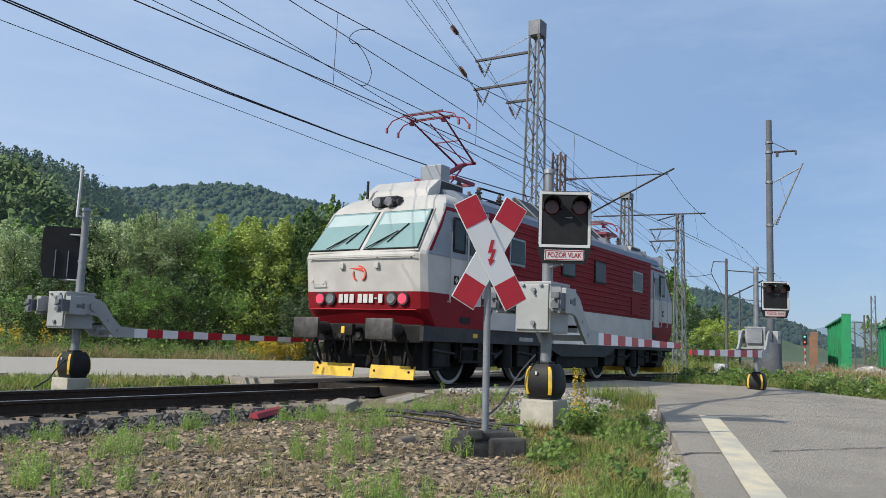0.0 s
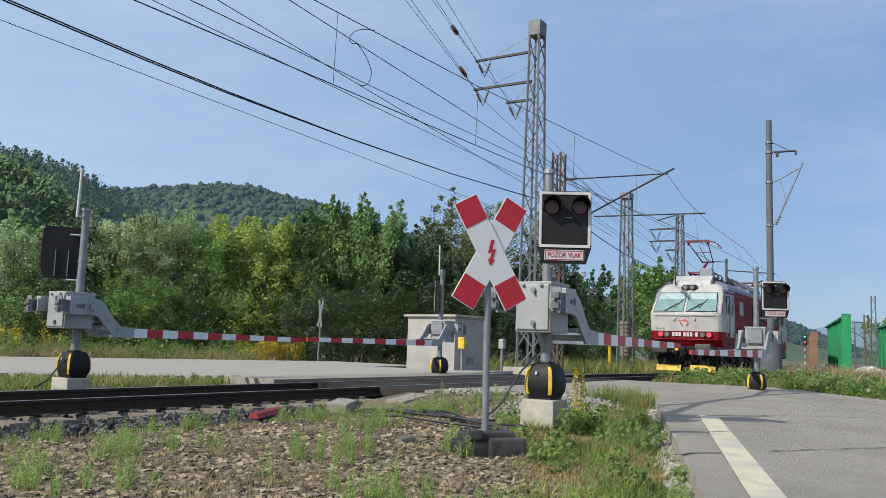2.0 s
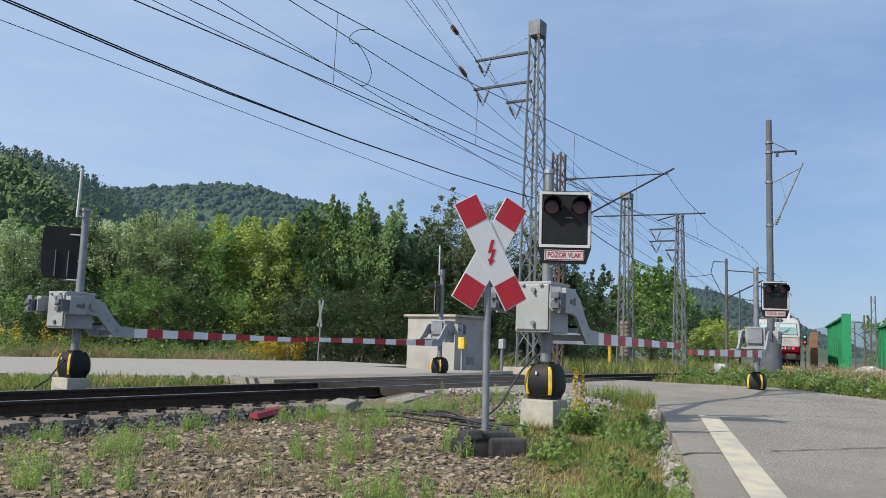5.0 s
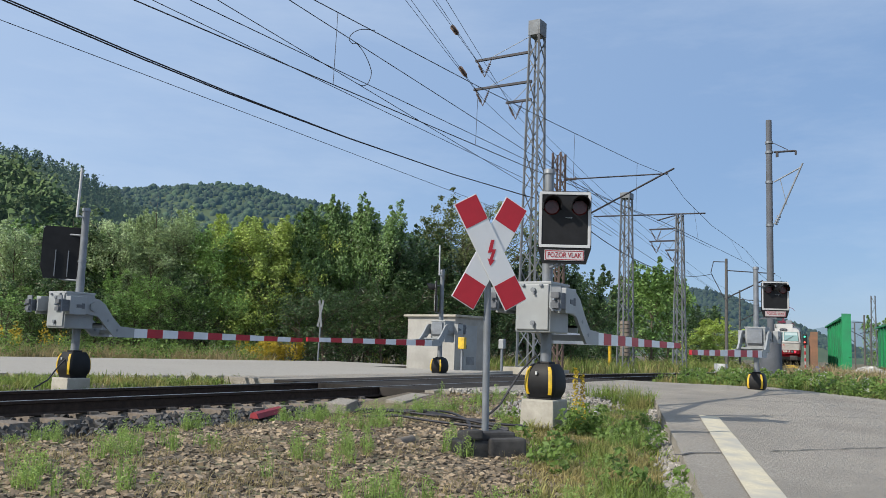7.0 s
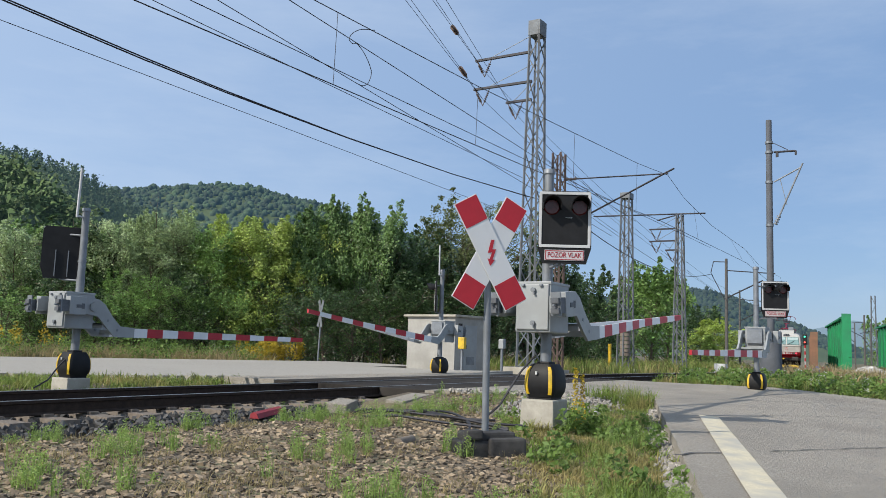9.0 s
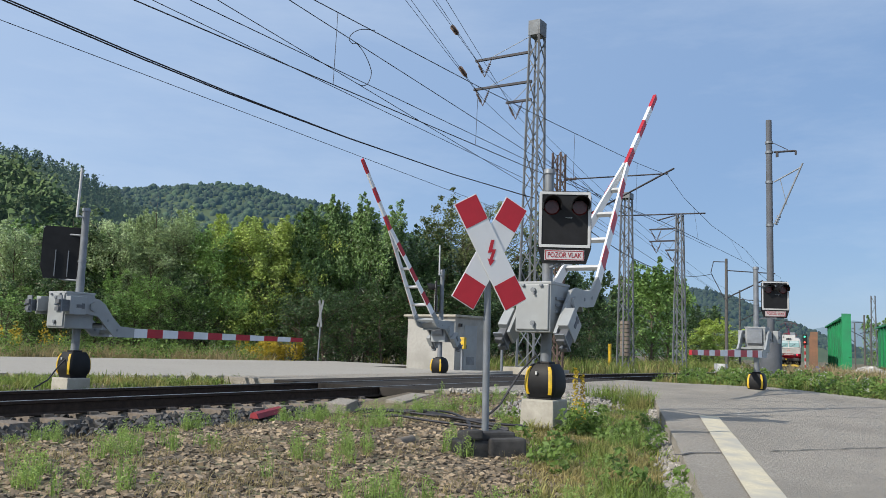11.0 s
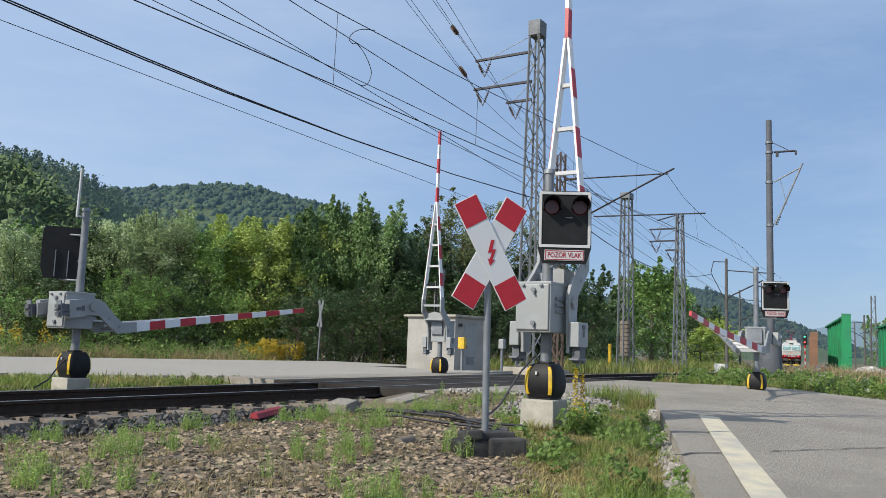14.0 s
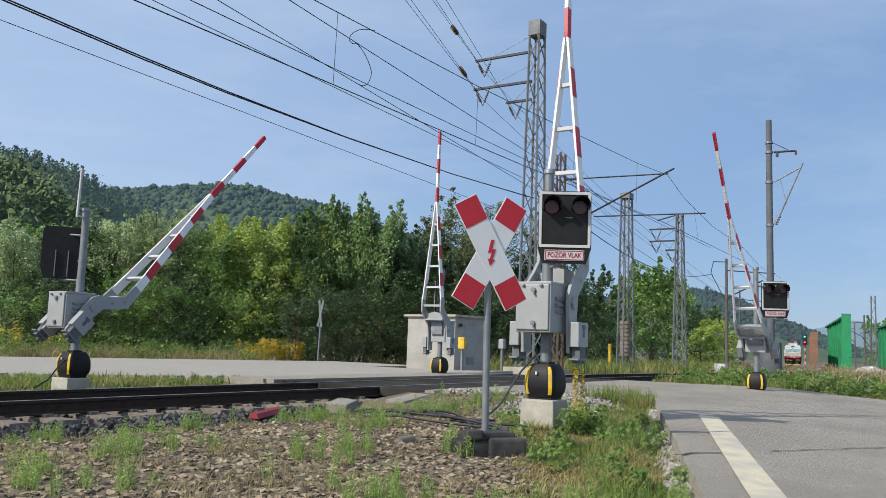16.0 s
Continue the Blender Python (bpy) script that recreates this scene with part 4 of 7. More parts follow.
# body between the cabs
for s in (-1, 1):
    wall = part("side_wall", box(B(), 2.98, LONG - 2.98, s * 1.30, s * 1.47, 1.14, 3.62), M_LRED, loco, "ribbed dark red side wall", smooth=False)
    for k in range(13):
        z = 1.86 + k * 0.138
        b = B()
        prism(b, [(s * 1.465, z - 0.012), (s * 1.49, z + 0.002), (s * 1.49, z + 0.022), (s * 1.465, z + 0.04)], 3.3, LONG - 3.3, "x")
        part("rib", b, M_LRED, wall, smooth=False)
    b = B()
    prism(b, [(3.0, 1.15), (LONG - 2.9, 1.15), (LONG - 2.9, 1.80), (3.35, 1.80)], s * 1.468, s * 1.495)
    part("white_band", b, M_LWHITE, loco, "broad white stripe along the sill", smooth=False)
    for x0, x1 in ((3.98, 4.64), (6.80, 7.55), (8.98, 9.72), (12.06, 12.86)):
        win = part("side_window_frame", box(B(), x0 - 0.05, x1 + 0.05, s * 1.47, s * 1.50, 2.61, 3.23, 0.01), M_LGREY if x0 in (3.98, 12.06) else M_GEAR, loco, smooth=False)
        part("side_window", box(B(), x0, x1, s * 1.49, s * 1.51, 2.66, 3.18, 0.005), M_SIDEWIN, win, smooth=False)
    part("sill", box(B(), 0.62, LONG - 0.62, s * 1.36, s * 1.455, 0.86, 1.14), M_LSILL, loco, "dark grey frame sill", smooth=False)
    part("number_bars", box(B(), 4.55, 5.25, s * 1.455, s * 1.46, 0.94, 1.03), M_LAMP, loco, smooth=False)
    for x in (1.9, 13.9):
        part("vent_slot", box(B(), x, x + 0.4, s * 1.465, s * 1.475, 1.24, 1.36), M_GEAR, loco, smooth=False)
    part("yellow_mark", box(B(), 2.46, 2.64, s * 1.456, s * 1.461, 0.96, 1.05), M_YELLOW, loco, smooth=False)
    part("ventilation_door", box(B(), 11.9, 12.7, s * 1.488, s * 1.496, 1.90, 2.42, 0.004), M_LRED, loco, smooth=False)
    # trapezoid equipment frame under the middle
    b = B()
    prism(b, [(5.9, 0.90), (10.85, 0.90), (9.9, 0.62), (6.9, 0.62)], s * 1.30, s * 1.44)
    part("equipment_box", b, M_LSILL, loco, smooth=False)
    part("battery_box", box(B(), 7.0, 9.8, s * 0.75, s * 1.28, 0.32, 0.90, 0.02), M_GEAR, loco, smooth=False)

# roof: sloped shoulders, louvred intakes, gear
b = B()
prism(b, [(-1.47, 3.60), (1.47, 3.60), (1.40, 3.78), (1.12, 3.96), (0.60, 4.04), (-0.60, 4.04), (-1.12, 3.96), (-1.40, 3.78)], 2.05, LONG - 2.05, "x")
roof = part("roof", b, M_ROOF, loco, "slate blue-grey roof", smooth=False)
for s in (-1, 1):
    for k in range(2, 9):
        x = 1.2 + k * 1.75
        part("roof_seam", box(B(), x, x + 0.03, s * 1.10 - 0.3, s * 1.10 + 0.3, 3.70, 3.98), M_ROOF, roof, smooth=False)
    b = B()
    prism(b, [(s * 1.30, 3.82), (s * 0.55, 4.50), (s * 0.50, 4.50), (s * 0.50, 4.0), (s * 1.1, 3.9)], 5.9, 10.6, "x")
    lou = part("louvre_bank", b, M_LSILL, roof, "dark sloping air intake", smooth=False)
    for k in range(6):
        x = 5.95 + k * 0.91
        b = B()
        prism(b, [(s * 1.34, 3.80), (s * 0.56, 4.53), (s * 0.54, 4.51), (s * 1.30, 3.80)], x - 0.03, x + 0.03, "x")
        part("louvre_rib", b, M_LGREY, lou, smooth=False)
for x, y, h in ((3.3, 0.5, 0.42), (3.3, -0.5, 0.42), (4.2, 0.5, 0.42), (4.2, -0.5, 0.42), (12.5, 0.5, 0.42), (12.5, -0.5, 0.42), (13.4, 0.5, 0.42), (13.4, -0.5, 0.42),
                (4.95, 0.2, 0.5), (5.4, -0.4, 0.45)):
    b = B()
    for k in range(6):
        tube(b, (x, y, 4.02 + h * k / 6), (x, y, 4.02 + h * (k + 0.55) / 6), 0.085 if k % 2 == 0 else 0.055, None, 12)
    tube(b, (x, y, 4.0), (x, y, 4.03 + h), 0.04, None, 8)
    part("insulator", b, M_RUST, roof, "brown ribbed insulator")
b = B()
box(b, 4.7, 5.7, -0.55, -0.10, 4.04, 4.22, 0.02)
tube(b, (4.6, -0.3, 4.52), (5.8, -0.3, 4.56), 0.025, None, 6)
tube(b, (5.1, 0.3, 4.5), (11.9, 0.3, 4.62), 0.02, None, 6)
part("roof_switchgear", b, M_GEAR, roof)


def pantograph(x0, up):
    """A half pantograph on its base frame; up: raised to the wire or folded."""
    b = B()
    for y in (-0.5, 0.5):
        angle_iron(b, (x0, y, 4.47), (x0 + 0.9, y, 4.47), 0.07)
    for x in (x0, x0 + 0.9):
        angle_iron(b, (x, -0.5, 4.47), (x, 0.5, 4.47), 0.07)
    base = part("pantograph", b, M_PANTO, loco, "dark red half pantograph, raised" if up else "dark red half pantograph, folded")
    hinge = Vector((x0 + 0.15, 0, 4.52))
    knee = Vector((x0 + 1.35, 0, 5.08)) if up else Vector((x0 + 1.45, 0, 4.60))
    head = Vector((x0 - 0.35, 0, 5.78)) if up else Vector((x0 - 0.05, 0, 4.74))
    b = B()
    tube(b, hinge, knee, 0.075, 0.05, 10)
    tube(b, knee - Vector((0, 0.28, 0)), knee + Vector((0, 0.28, 0)), 0.035, None, 8)
    tube(b, Vector((x0 + 0.75, 0.12, 4.42)), knee + Vector((0.02, 0.12, -0.10)), 0.022, None, 6)
    part("lower_arm", b, M_PANTO, base)
    b = B()
    for s in (-1, 1):
        tube(b, knee + Vector((0, 0.24 * s, 0)), head + Vector((0.05, 0.42 * s, -0.05)), 0.026, 0.02, 8)
    tube(b, knee + Vector((0, -0.24, 0)), head.lerp(knee, 0.5) + Vector((0, 0.33, 0)), 0.012, None, 6)
    tube(b, head.lerp(knee, 0.5) + Vector((0, -0.33, 0)), head.lerp(knee, 0.5) + Vector((0, 0.33, 0)), 0.014, None, 6)
    tube(b, knee, head + Vector((0.1, 0, -0.1)), 0.014, None, 6)
    part("upper_arm", b, M_PANTO, base)
    b = B()
    for dx in (-0.22, 0.22):
        tube(b, head + Vector((dx, -0.55, 0.03)), head + Vector((dx, 0.55, 0.03)), 0.015, None, 8)
        for s in (-1, 1):
            tube(b, head + Vector((dx, 0.55 * s, 0.03)), head + Vector((dx, 0.80 * s, -0.04)), 0.014, None, 8)
            tube(b, head + Vector((dx, 0.80 * s, -0.04)), head + Vector((dx, 0.94 * s, -0.20)), 0.014, None, 8)
            box(b, head.x + dx - 0.022, head.x + dx + 0.022, s * 0.94 - 0.022, s * 0.94 + 0.022, head.z - 0.30, head.z - 0.18)
    for s in (-1, 1):
        tube(b, head + Vector((-0.24, 0.42 * s, 0.0)), head + Vector((0.24, 0.42 * s, 0.0)), 0.02, None, 8)
        box(b, head.x - 0.04, head.x + 0.04, s * 0.42 - 0.04, s * 0.42 + 0.04, head.z - 0.13, head.z)
    part("collector_head", b, M_PANTO, base)
    for dx in (-0.22, 0.22):
        b = B()
        tube(b, head + Vector((dx, -0.52, 0.065)), head + Vector((dx, 0.52, 0.065)), 0.02, None, 6)
        part("carbon_strip", b, M_LAMP, base)


pantograph(3.05, True)
pantograph(LONG - 4.4, False)

b = B()
box(b, 1.0, LONG - 1.0, -0.60, 0.60, 0.34, 1.10)
part("underframe", b, M_GEAR, loco, "black underframe and motors", smooth=False)
for x in (3.3, 5.1, 6.2, 10.55, 11.6, 13.4, 15.2, 1.55):
    for s in (-1, 1):
        part("gear_box", box(B(), x - 0.32, x + 0.32, s * 0.95, s * 1.30, 0.36, 0.90, 0.03), M_GEAR, loco, smooth=False)
        b = B()
        tube(b, (x - 0.4, s * 1.33, 0.70), (x + 0.4, s * 1.33, 0.64), 0.025, None, 6)
        part("pipe", b, M_LSILL, loco)
# bogies and wheelsets
wheelsets = []
for c0 in (4.22, 12.52):
    b = B()
    for s in (-1, 1):
        prism(b, [(c0 - 2.3, 0.62), (c0 - 2.2, 0.92), (c0 - 1.0, 0.86), (c0 - 0.6, 0.60), (c0 + 0.6, 0.60), (c0 + 1.0, 0.86), (c0 + 2.2, 0.92), (c0 + 2.3, 0.62),
                  (c0 + 1.1, 0.55), (c0 + 0.6, 0.38), (c0 - 0.6, 0.38), (c0 - 1.1, 0.55)], s * 0.98, s * 1.12)
    box(b, c0 - 0.5, c0 + 0.5, -1.0, 1.0, 0.42, 0.80, 0.03)
    bogie = part("bogie", b, M_GEAR, loco, "black bogie frame", smooth=False)
    for s in (-1, 1):
        for dx in (-1.6, 1.6):
            part("axle_box", box(B(), c0 + dx - 0.22, c0 + dx + 0.22, s * 1.02, s * 1.26, 0.44, 0.82, 0.04), M_GEAR, bogie, smooth=False)
            for e in (-0.36, 0.36):
                b = B()
                for k in range(5):
                    tube(b, (c0 + dx + e, s * 1.16, 0.58 + 0.07 * k), (c0 + dx + e, s * 1.16, 0.61 + 0.07 * k), 0.085, None, 12)
                tube(b, (c0 + dx + e, s * 1.16, 0.54), (c0 + dx + e, s * 1.16, 0.92), 0.05, None, 8)
                part("coil_spring", b, M_GEAR, bogie)
        b = B()
        tube(b, (c0 - 0.5, s * 1.24, 0.55), (c0 + 0.5, s * 1.24, 0.98), 0.05, None, 10)
        part("damper", b, M_LSILL, bogie)
        b = B()
        tube(b, (c0 + 0.02, s * 1.26, 0.34), (c0 + 0.02, s * 1.26, 0.86), 0.16, None, 16)
        part("air_tank", b, M_GEAR, bogie)
    for dx in (-1.6, 1.6):
        b = B()
        tube(b, (0, -1.05, 0), (0, 1.05, 0), 0.09, None, 12)
        for s in (-1, 1):
            tube(b, (0, s * 0.68, 0), (0, s * 0.815, 0), 0.57, None, 40)
            tube(b, (0, s * 0.66, 0), (0, s * 0.69, 0), 0.645, None, 40)
            tube(b, (0, s * 0.81, 0), (0, s * 0.90, 0), 0.14, 0.12, 16)
            for k in range(6):
                a = k * math.pi / 3
                tube(b, (0.34 * math.cos(a), s * 0.81, 0.34 * math.sin(a)), (0.34 * math.cos(a), s * 0.83, 0.34 * math.sin(a)), 0.06, None, 10)
        ws = part("wheelset", b, M_GEAR, loco, "steel wheels with a pale tyre ring")
        ws.matrix_basis = Matrix.Translation((c0 + dx, 0, 0.612))
        for s in (-1, 1):
            b = B()
            ring = [[b.verts.new((r * math.cos(2 * math.pi * k / 40), s * y, r * math.sin(2 * math.pi * k / 40))) for k in range(40)]
                    for r, y in ((0.54, 0.815), (0.54, 0.822), (0.61, 0.822), (0.61, 0.70))]
            for p, q in zip(ring, ring[1:]):
                for k in range(40):
                    b.faces.new((p[k], p[(k + 1) % 40], q[(k + 1) % 40], q[k]))
            part("tyre", b, M_TYRE, ws, "pale worn tyre ring")
        wheelsets.append((ws, c0 + dx))

# the end of the train seen from the crossing is the front of this list: seconds and metres along the line
RUN = [(0.0, 0.0), (0.5, 5.5), (1.0, 11.35), (1.5, 17.0), (2.0, 22.1), (2.5, 26.9), (3.0, 31.4), (3.5, 36.0), (4.0, 40.9), (5.0, 51.0), (6.4, 64.5), (7.7, 76.0),
       (9.0, 86.5), (10.2, 97.0), (11.5, 108.0), (12.7, 120.0), (14.0, 133.0), (15.0, 145.0), (16.0, 156.0)]


def loco_pose(x):
    """On the line with both bogies, the leading buffers at x."""
    a, c = track_point(x + 4.2), track_point(x + 12.5)
    d = (c - a).normalized()
    turn = Matrix.Rotation(math.atan2(d.y, d.x), 4, "Z") @ Matrix.Rotation(-math.asin(d.z), 4, "Y")
    return Matrix.Translation(a - d * 4.2) @ turn


def run_at(t):
    """The distance run at t, smooth between the rows."""
    ts, xs = [r[0] for r in RUN], [r[1] for r in RUN]
    vs = np.gradient(np.array(xs), np.array(ts))
    i = max(0, min(len(ts) - 2, int(np.searchsorted(ts, t)) - 1))
    h = ts[i + 1] - ts[i]
    u = (t - ts[i]) / h
    return ((2 * u**3 - 3 * u**2 + 1) * xs[i] + (u**3 - 2 * u**2 + u) * h * vs[i] + (3 * u**2 - 2 * u**3) * xs[i + 1] + (u**3 - u**2) * h * vs[i + 1])

# ---------- overhead line: masts, brackets, wires ----------
def lattice_mast(x, y, h, w0, w1, material, label, z0=-0.15, cap=0.0, step=0.75):
    """Four corner angles, zigzag bracing on the faces, base plate."""
    top = thing("catenary_mast", label, "catenary mast", pose(x, y, z0), "masts of the overhead line")
    H = h - z0

    def at(k, sx, sy):
        w = (w0 + (w1 - w0) * k) / 2
        return Vector((sx * w, sy * w * 0.75, H * k))

    for sx in (-1, 1):
        for sy in (-1, 1):
            part("corner_post", angle_iron(B(), at(0, sx, sy), at(1, sx, sy), 0.075), material, top, smooth=False)
    n = int(H / step)
    for face, (p, q) in enumerate((((-1, -1), (1, -1)), ((-1, 1), (1, 1)), ((-1, -1), (-1, 1)), ((1, -1), (1, 1)))):
        b = B()
        for k in range(n):
            u, v = (p, q) if k % 2 else (q, p)
            angle_iron(b, at(k / n, *u), at((k + 1) / n, *v), 0.035)
        tagged(part("bracing", b, material, top, smooth=False), kind="stuff")
    part("base_slab", box(B(), -w0 * 0.9, w0 * 0.9, -w0 * 0.8, w0 * 0.8, -0.3, 0.06, 0.02), M_CONC, top, smooth=False)
    if cap:
        part("head_box", box(B(), -w1 * 0.6, w1 * 0.6, -w1 * 0.5, w1 * 0.5, H - cap, H + 0.02, 0.01), M_MAST, top, smooth=False)
    return top


def feeder_arm(mast, z, reach, drop=0.7):
    """A cross arm with a stay rod and a V of two insulators, in the mast's own space."""
    b = B()
    box(b, -0.05, 0.05, 0.2, reach, z, z + 0.09)
    arm = part("cross_arm", b, M_WIRE, mast, "dark steel cross arm", smooth=False)
    b = B()
    tube(b, (0, 0.2, z + 0.75), (0, reach * 0.75, z + 0.08), 0.016, None, 6)
    part("stay_rod", b, M_GALV, arm)
    for y in (reach - 0.08, reach - 0.75):
        b = B()
        a, e = Vector((0, y, z)), Vector((0, reach - 0.45, z - drop))
        tube(b, a, e, 0.02, None, 6)
        for k in range(5):
            p = a.lerp(e, 0.25 + 0.11 * k)
            tube(b, p, p + (e - a).normalized() * 0.035, 0.06, 0.045, 10)
        part("insulator", b, M_RUST, arm, "brown ribbed insulator")


mast_1 = lattice_mast(17.25, 4.42, 13.95, 0.95, 0.52, M_MAST, "tall grey lattice mast with three feeder arms", 0.0, cap=0.6)
for z, reach in ((12.72, 2.85), (11.48, 2.90), (10.72, 1.35)):
    feeder_arm(mast_1, z, reach)
mast_2 = lattice_mast(20.9, 5.0, 9.35, 0.55, 0.50, M_RUST, "dark rusty lattice mast beside the track", -0.15, step=0.55)
mast_3 = lattice_mast(31.6, 5.7, 9.46, 0.85, 0.55, M_MAST, "pale grey lattice mast with tension weights", -0.2, cap=0.3, step=0.6)
mast_4 = lattice_mast(38.3, 4.7, 9.25, 0.80, 0.40, M_MAST, "slender grey lattice mast with feeder arms", -0.2, step=0.6)
for z, reach in ((8.55, 1.9), (7.80, 1.9), (7.22, 0.9)):
    feeder_arm(mast_4, z, reach)
for k in range(9):
    b = B()
    tube(b, (-0.62, -0.2, 0.75 + 0.21 * k), (-0.62, -0.2, 0.93 + 0.21 * k), 0.28, None, 18)
    part("tension_weight", b, M_SLEEPER, mast_3)
b = B()
tube(b, (-0.62, -0.2, 2.6), (-0.62, -0.2, 6.6), 0.02, None, 6)
part("weight_cable", b, M_WIRE, mast_3)
b = B()
for z in (0.9, 3.2, 6.6):
    box(b, -0.95, 0.1, -0.24, -0.16, z, z + 0.06)
tube(b, (-0.95, -0.2, 0.0), (-0.90, -0.2, 6.6), 0.03, None, 6)
part("weight_guide", b, M_GALV, mast_3, smooth=False)


def cantilever(mast, zt, zb, y0, reach, name="cantilever"):
    """Hinged bracket over the track: top tie, inclined tube, insulators at the mast."""
    b = B()
    tube(b, (-0.0, y0, zt), (0, reach, zt - 0.1), 0.03, None, 8)
    arm = part(name, b, M_WIRE, mast, "dark steel bracket tube")
    b = B()
    tube(b, (0, y0 - 0.9, zb), (0, reach - 0.25, zt + 0.1), 0.04, None, 8)
    part("inclined_tube", b, M_WIRE, arm)
    for a, e in (((0, y0 + 0.05, zt), (0, y0 - 0.55, zt - 0.01)), ((0, y0 - 0.35, zb - 0.2), (0, y0 - 0.95, zb + 0.02))):
        b = B()
        a, e = Vector(a), Vector(e)
        for k in range(6):
            p = a.lerp(e, k / 6)
            tube(b, p, a.lerp(e, (k + 0.6) / 6), 0.07 if k % 2 else 0.045, None, 10)
        part("insulator", b, M_RUST, arm)


cantilever(mast_2, 8.32, 6.62, -0.3, -4.85)
b = B()
tube(b, (0, 5.6, 9.62), (0, -1.55, 9.45), 0.045, None, 8)
tube(b, (0, 1.4, 9.15), (0, -0.1, 9.5), 0.04, None, 8)
part("top_beam", b, M_WIRE, mast_4, "dark steel tube across the mast head")

# round concrete mast on a wide footing, near side
cm = thing("concrete_mast", "tall round concrete mast with two brackets on a cylindrical footing", "catenary mast", pose(17.05, -4.48, -0.2), "masts of the overhead line")
b = B()
tube(b, (0, 0, 0), (0, 0, 9.0), 0.125, 0.095, 20)
part("shaft", b, M_SHAFT, cm, "pale round concrete shaft")
b = B()
tube(b, (0, 0, -0.3), (0, 0, 1.45), 0.36, 0.33, 24)
part("footing", b, M_SHAFT, cm, "wide concrete footing")
for z in (8.22, 7.88, 6.85, 5.38):
    b = B()
    tube(b, (0, 0, z - 0.04), (0, 0, z + 0.04), 0.125, None, 20)
    part("band", b, M_GALV, cm, "steel band")
b = B()
tube(b, (0, -0.15, 7.88), (0, -0.86, 7.86), 0.035, None, 8)
tube(b, (0, -0.1, 8.22), (0, -0.60, 7.92), 0.012, None, 6)
box(b, -0.04, 0.04, -0.30, -0.22, 7.70, 7.86)
box(b, -0.04, 0.04, -0.88, -0.82, 7.72, 7.86)
part("short_arm", b, M_WIRE, cm)
b = B()
tube(b, (0, -0.15, 6.85), (0, -1.03, 7.30), 0.025, None, 8)
tube(b, (0, -0.20, 5.42), (0, -1.06, 7.42), 0.03, None, 8)
tube(b, (0, -0.35, 6.92), (0, -0.55, 6.05), 0.012, None, 6)
for k in range(4):
    tube(b, (0, -0.18 - 0.035 * k, 5.40 + 0.08 * k), (0, -0.20 - 0.035 * k, 5.44 + 0.08 * k), 0.07, None, 10)
part("folded_bracket", b, M_GALV, cm, "turned-aside cantilever bracket")

# plain far poles
def far_pole(x, y, z0, h, r, label, arm=0.0):
    top = thing("overhead_line_pole", label, "pole", pose(x, y, z0), "poles along the line")
    b = B()
    tube(b, (0, 0, -0.3), (0, 0, h), r * 0.72, r * 0.5, 12)
    part("shaft", b, M_POLE, top)
    if arm:
        b = B()
        tube(b, (0, 0, h - 0.9), (0, arm, h - 1.2), 0.04, None, 6)
        tube(b, (0, 0, h - 3.0), (0, arm * 0.75, h - 1.7), 0.05, None, 6)
        part("bracket", b, M_WIRE, top)
    return top


M_POLE = mat("weathered_grey_pole", (0.12, 0.115, 0.11), (0.07, 0.066, 0.062), 0.85, scale=4, bump=0.2)
p5 = far_pole(52.6, 5.3, -0.4, 8.45, 0.20, "dark weathered pole with a bracket over the track", -3.5)
b = B()
tube(b, (0, 0.1, 8.2), (0, 0.95, 8.25), 0.035, None, 6)
tube(b, (0, 0.95, 8.25), (0, 1.15, 7.4), 0.03, None, 6)
tube(b, (0, 1.15, 7.4), (0, 0.1, 5.3), 0.03, None, 6)
part("wire_guide", b, M_WIRE, p5)
far_pole(110.6, 1.3, -0.8, 7.4, 0.20, "dark pole far down the line", 3.0)
far_pole(104.0, 0.0, -0.8, 6.0, 0.14, "slim grey lamp pole far down the line", 1.2)
far_pole(96.0, 10.5, -0.8, 7.0, 0.16, "grey pole far down the line", -2.5)
far_pole(128.0, 4.2, -0.9, 7.2, 0.16, "grey pole far down the line", 2.0)
far_pole(150.0, 21.5, -1.0, 7.4, 0.16, "grey pole far down the line", -3.0)
far_pole(72.0, 8.6, -0.5, 7.6, 0.16, "grey pole far down the line", -3.4)
lattice_mast(107.0, -0.1, 8.9, 0.9, 0.6, M_MAST, "far grey lattice mast", -0.8, step=1.2)


# ---------- wires ----------
def wire(name, pts, r, label):
    """A thin round wire through points."""
    vs, fs, n = [], [], 5
    pts = [Vector(p) for p in pts]
    for i, p in enumerate(pts):
        d = (pts[min(i + 1, len(pts) - 1)] - pts[max(i - 1, 0)]).normalized()
        s = d.cross(Vector((0, 0, 1))).normalized() if abs(d.z) < 0.95 else Vector((1, 0, 0))
        u = s.cross(d)
        vs += [p + (s * math.cos(2 * math.pi * k / n) + u * math.sin(2 * math.pi * k / n)) * r for k in range(n)]
    for i in range(len(pts) - 1):
        fs += [(i * n + k, i * n + (k + 1) % n, (i + 1) * n + (k + 1) % n, (i + 1) * n + k) for k in range(n)]
    fs += [tuple(range(n))[::-1], tuple((len(pts) - 1) * n + k for k in range(n))]
    return tagged(raw(name, vs, fs, M_WIRE), label, "wire", "wires of the overhead line")


def span(a, b, sag=0.0, n=12):
    a, b = Vector(a), Vector(b)
    return [a.lerp(b, k / n) - Vector((0, 0, sag * 4 * (k / n) * (1 - k / n))) for k in range(n + 1)]


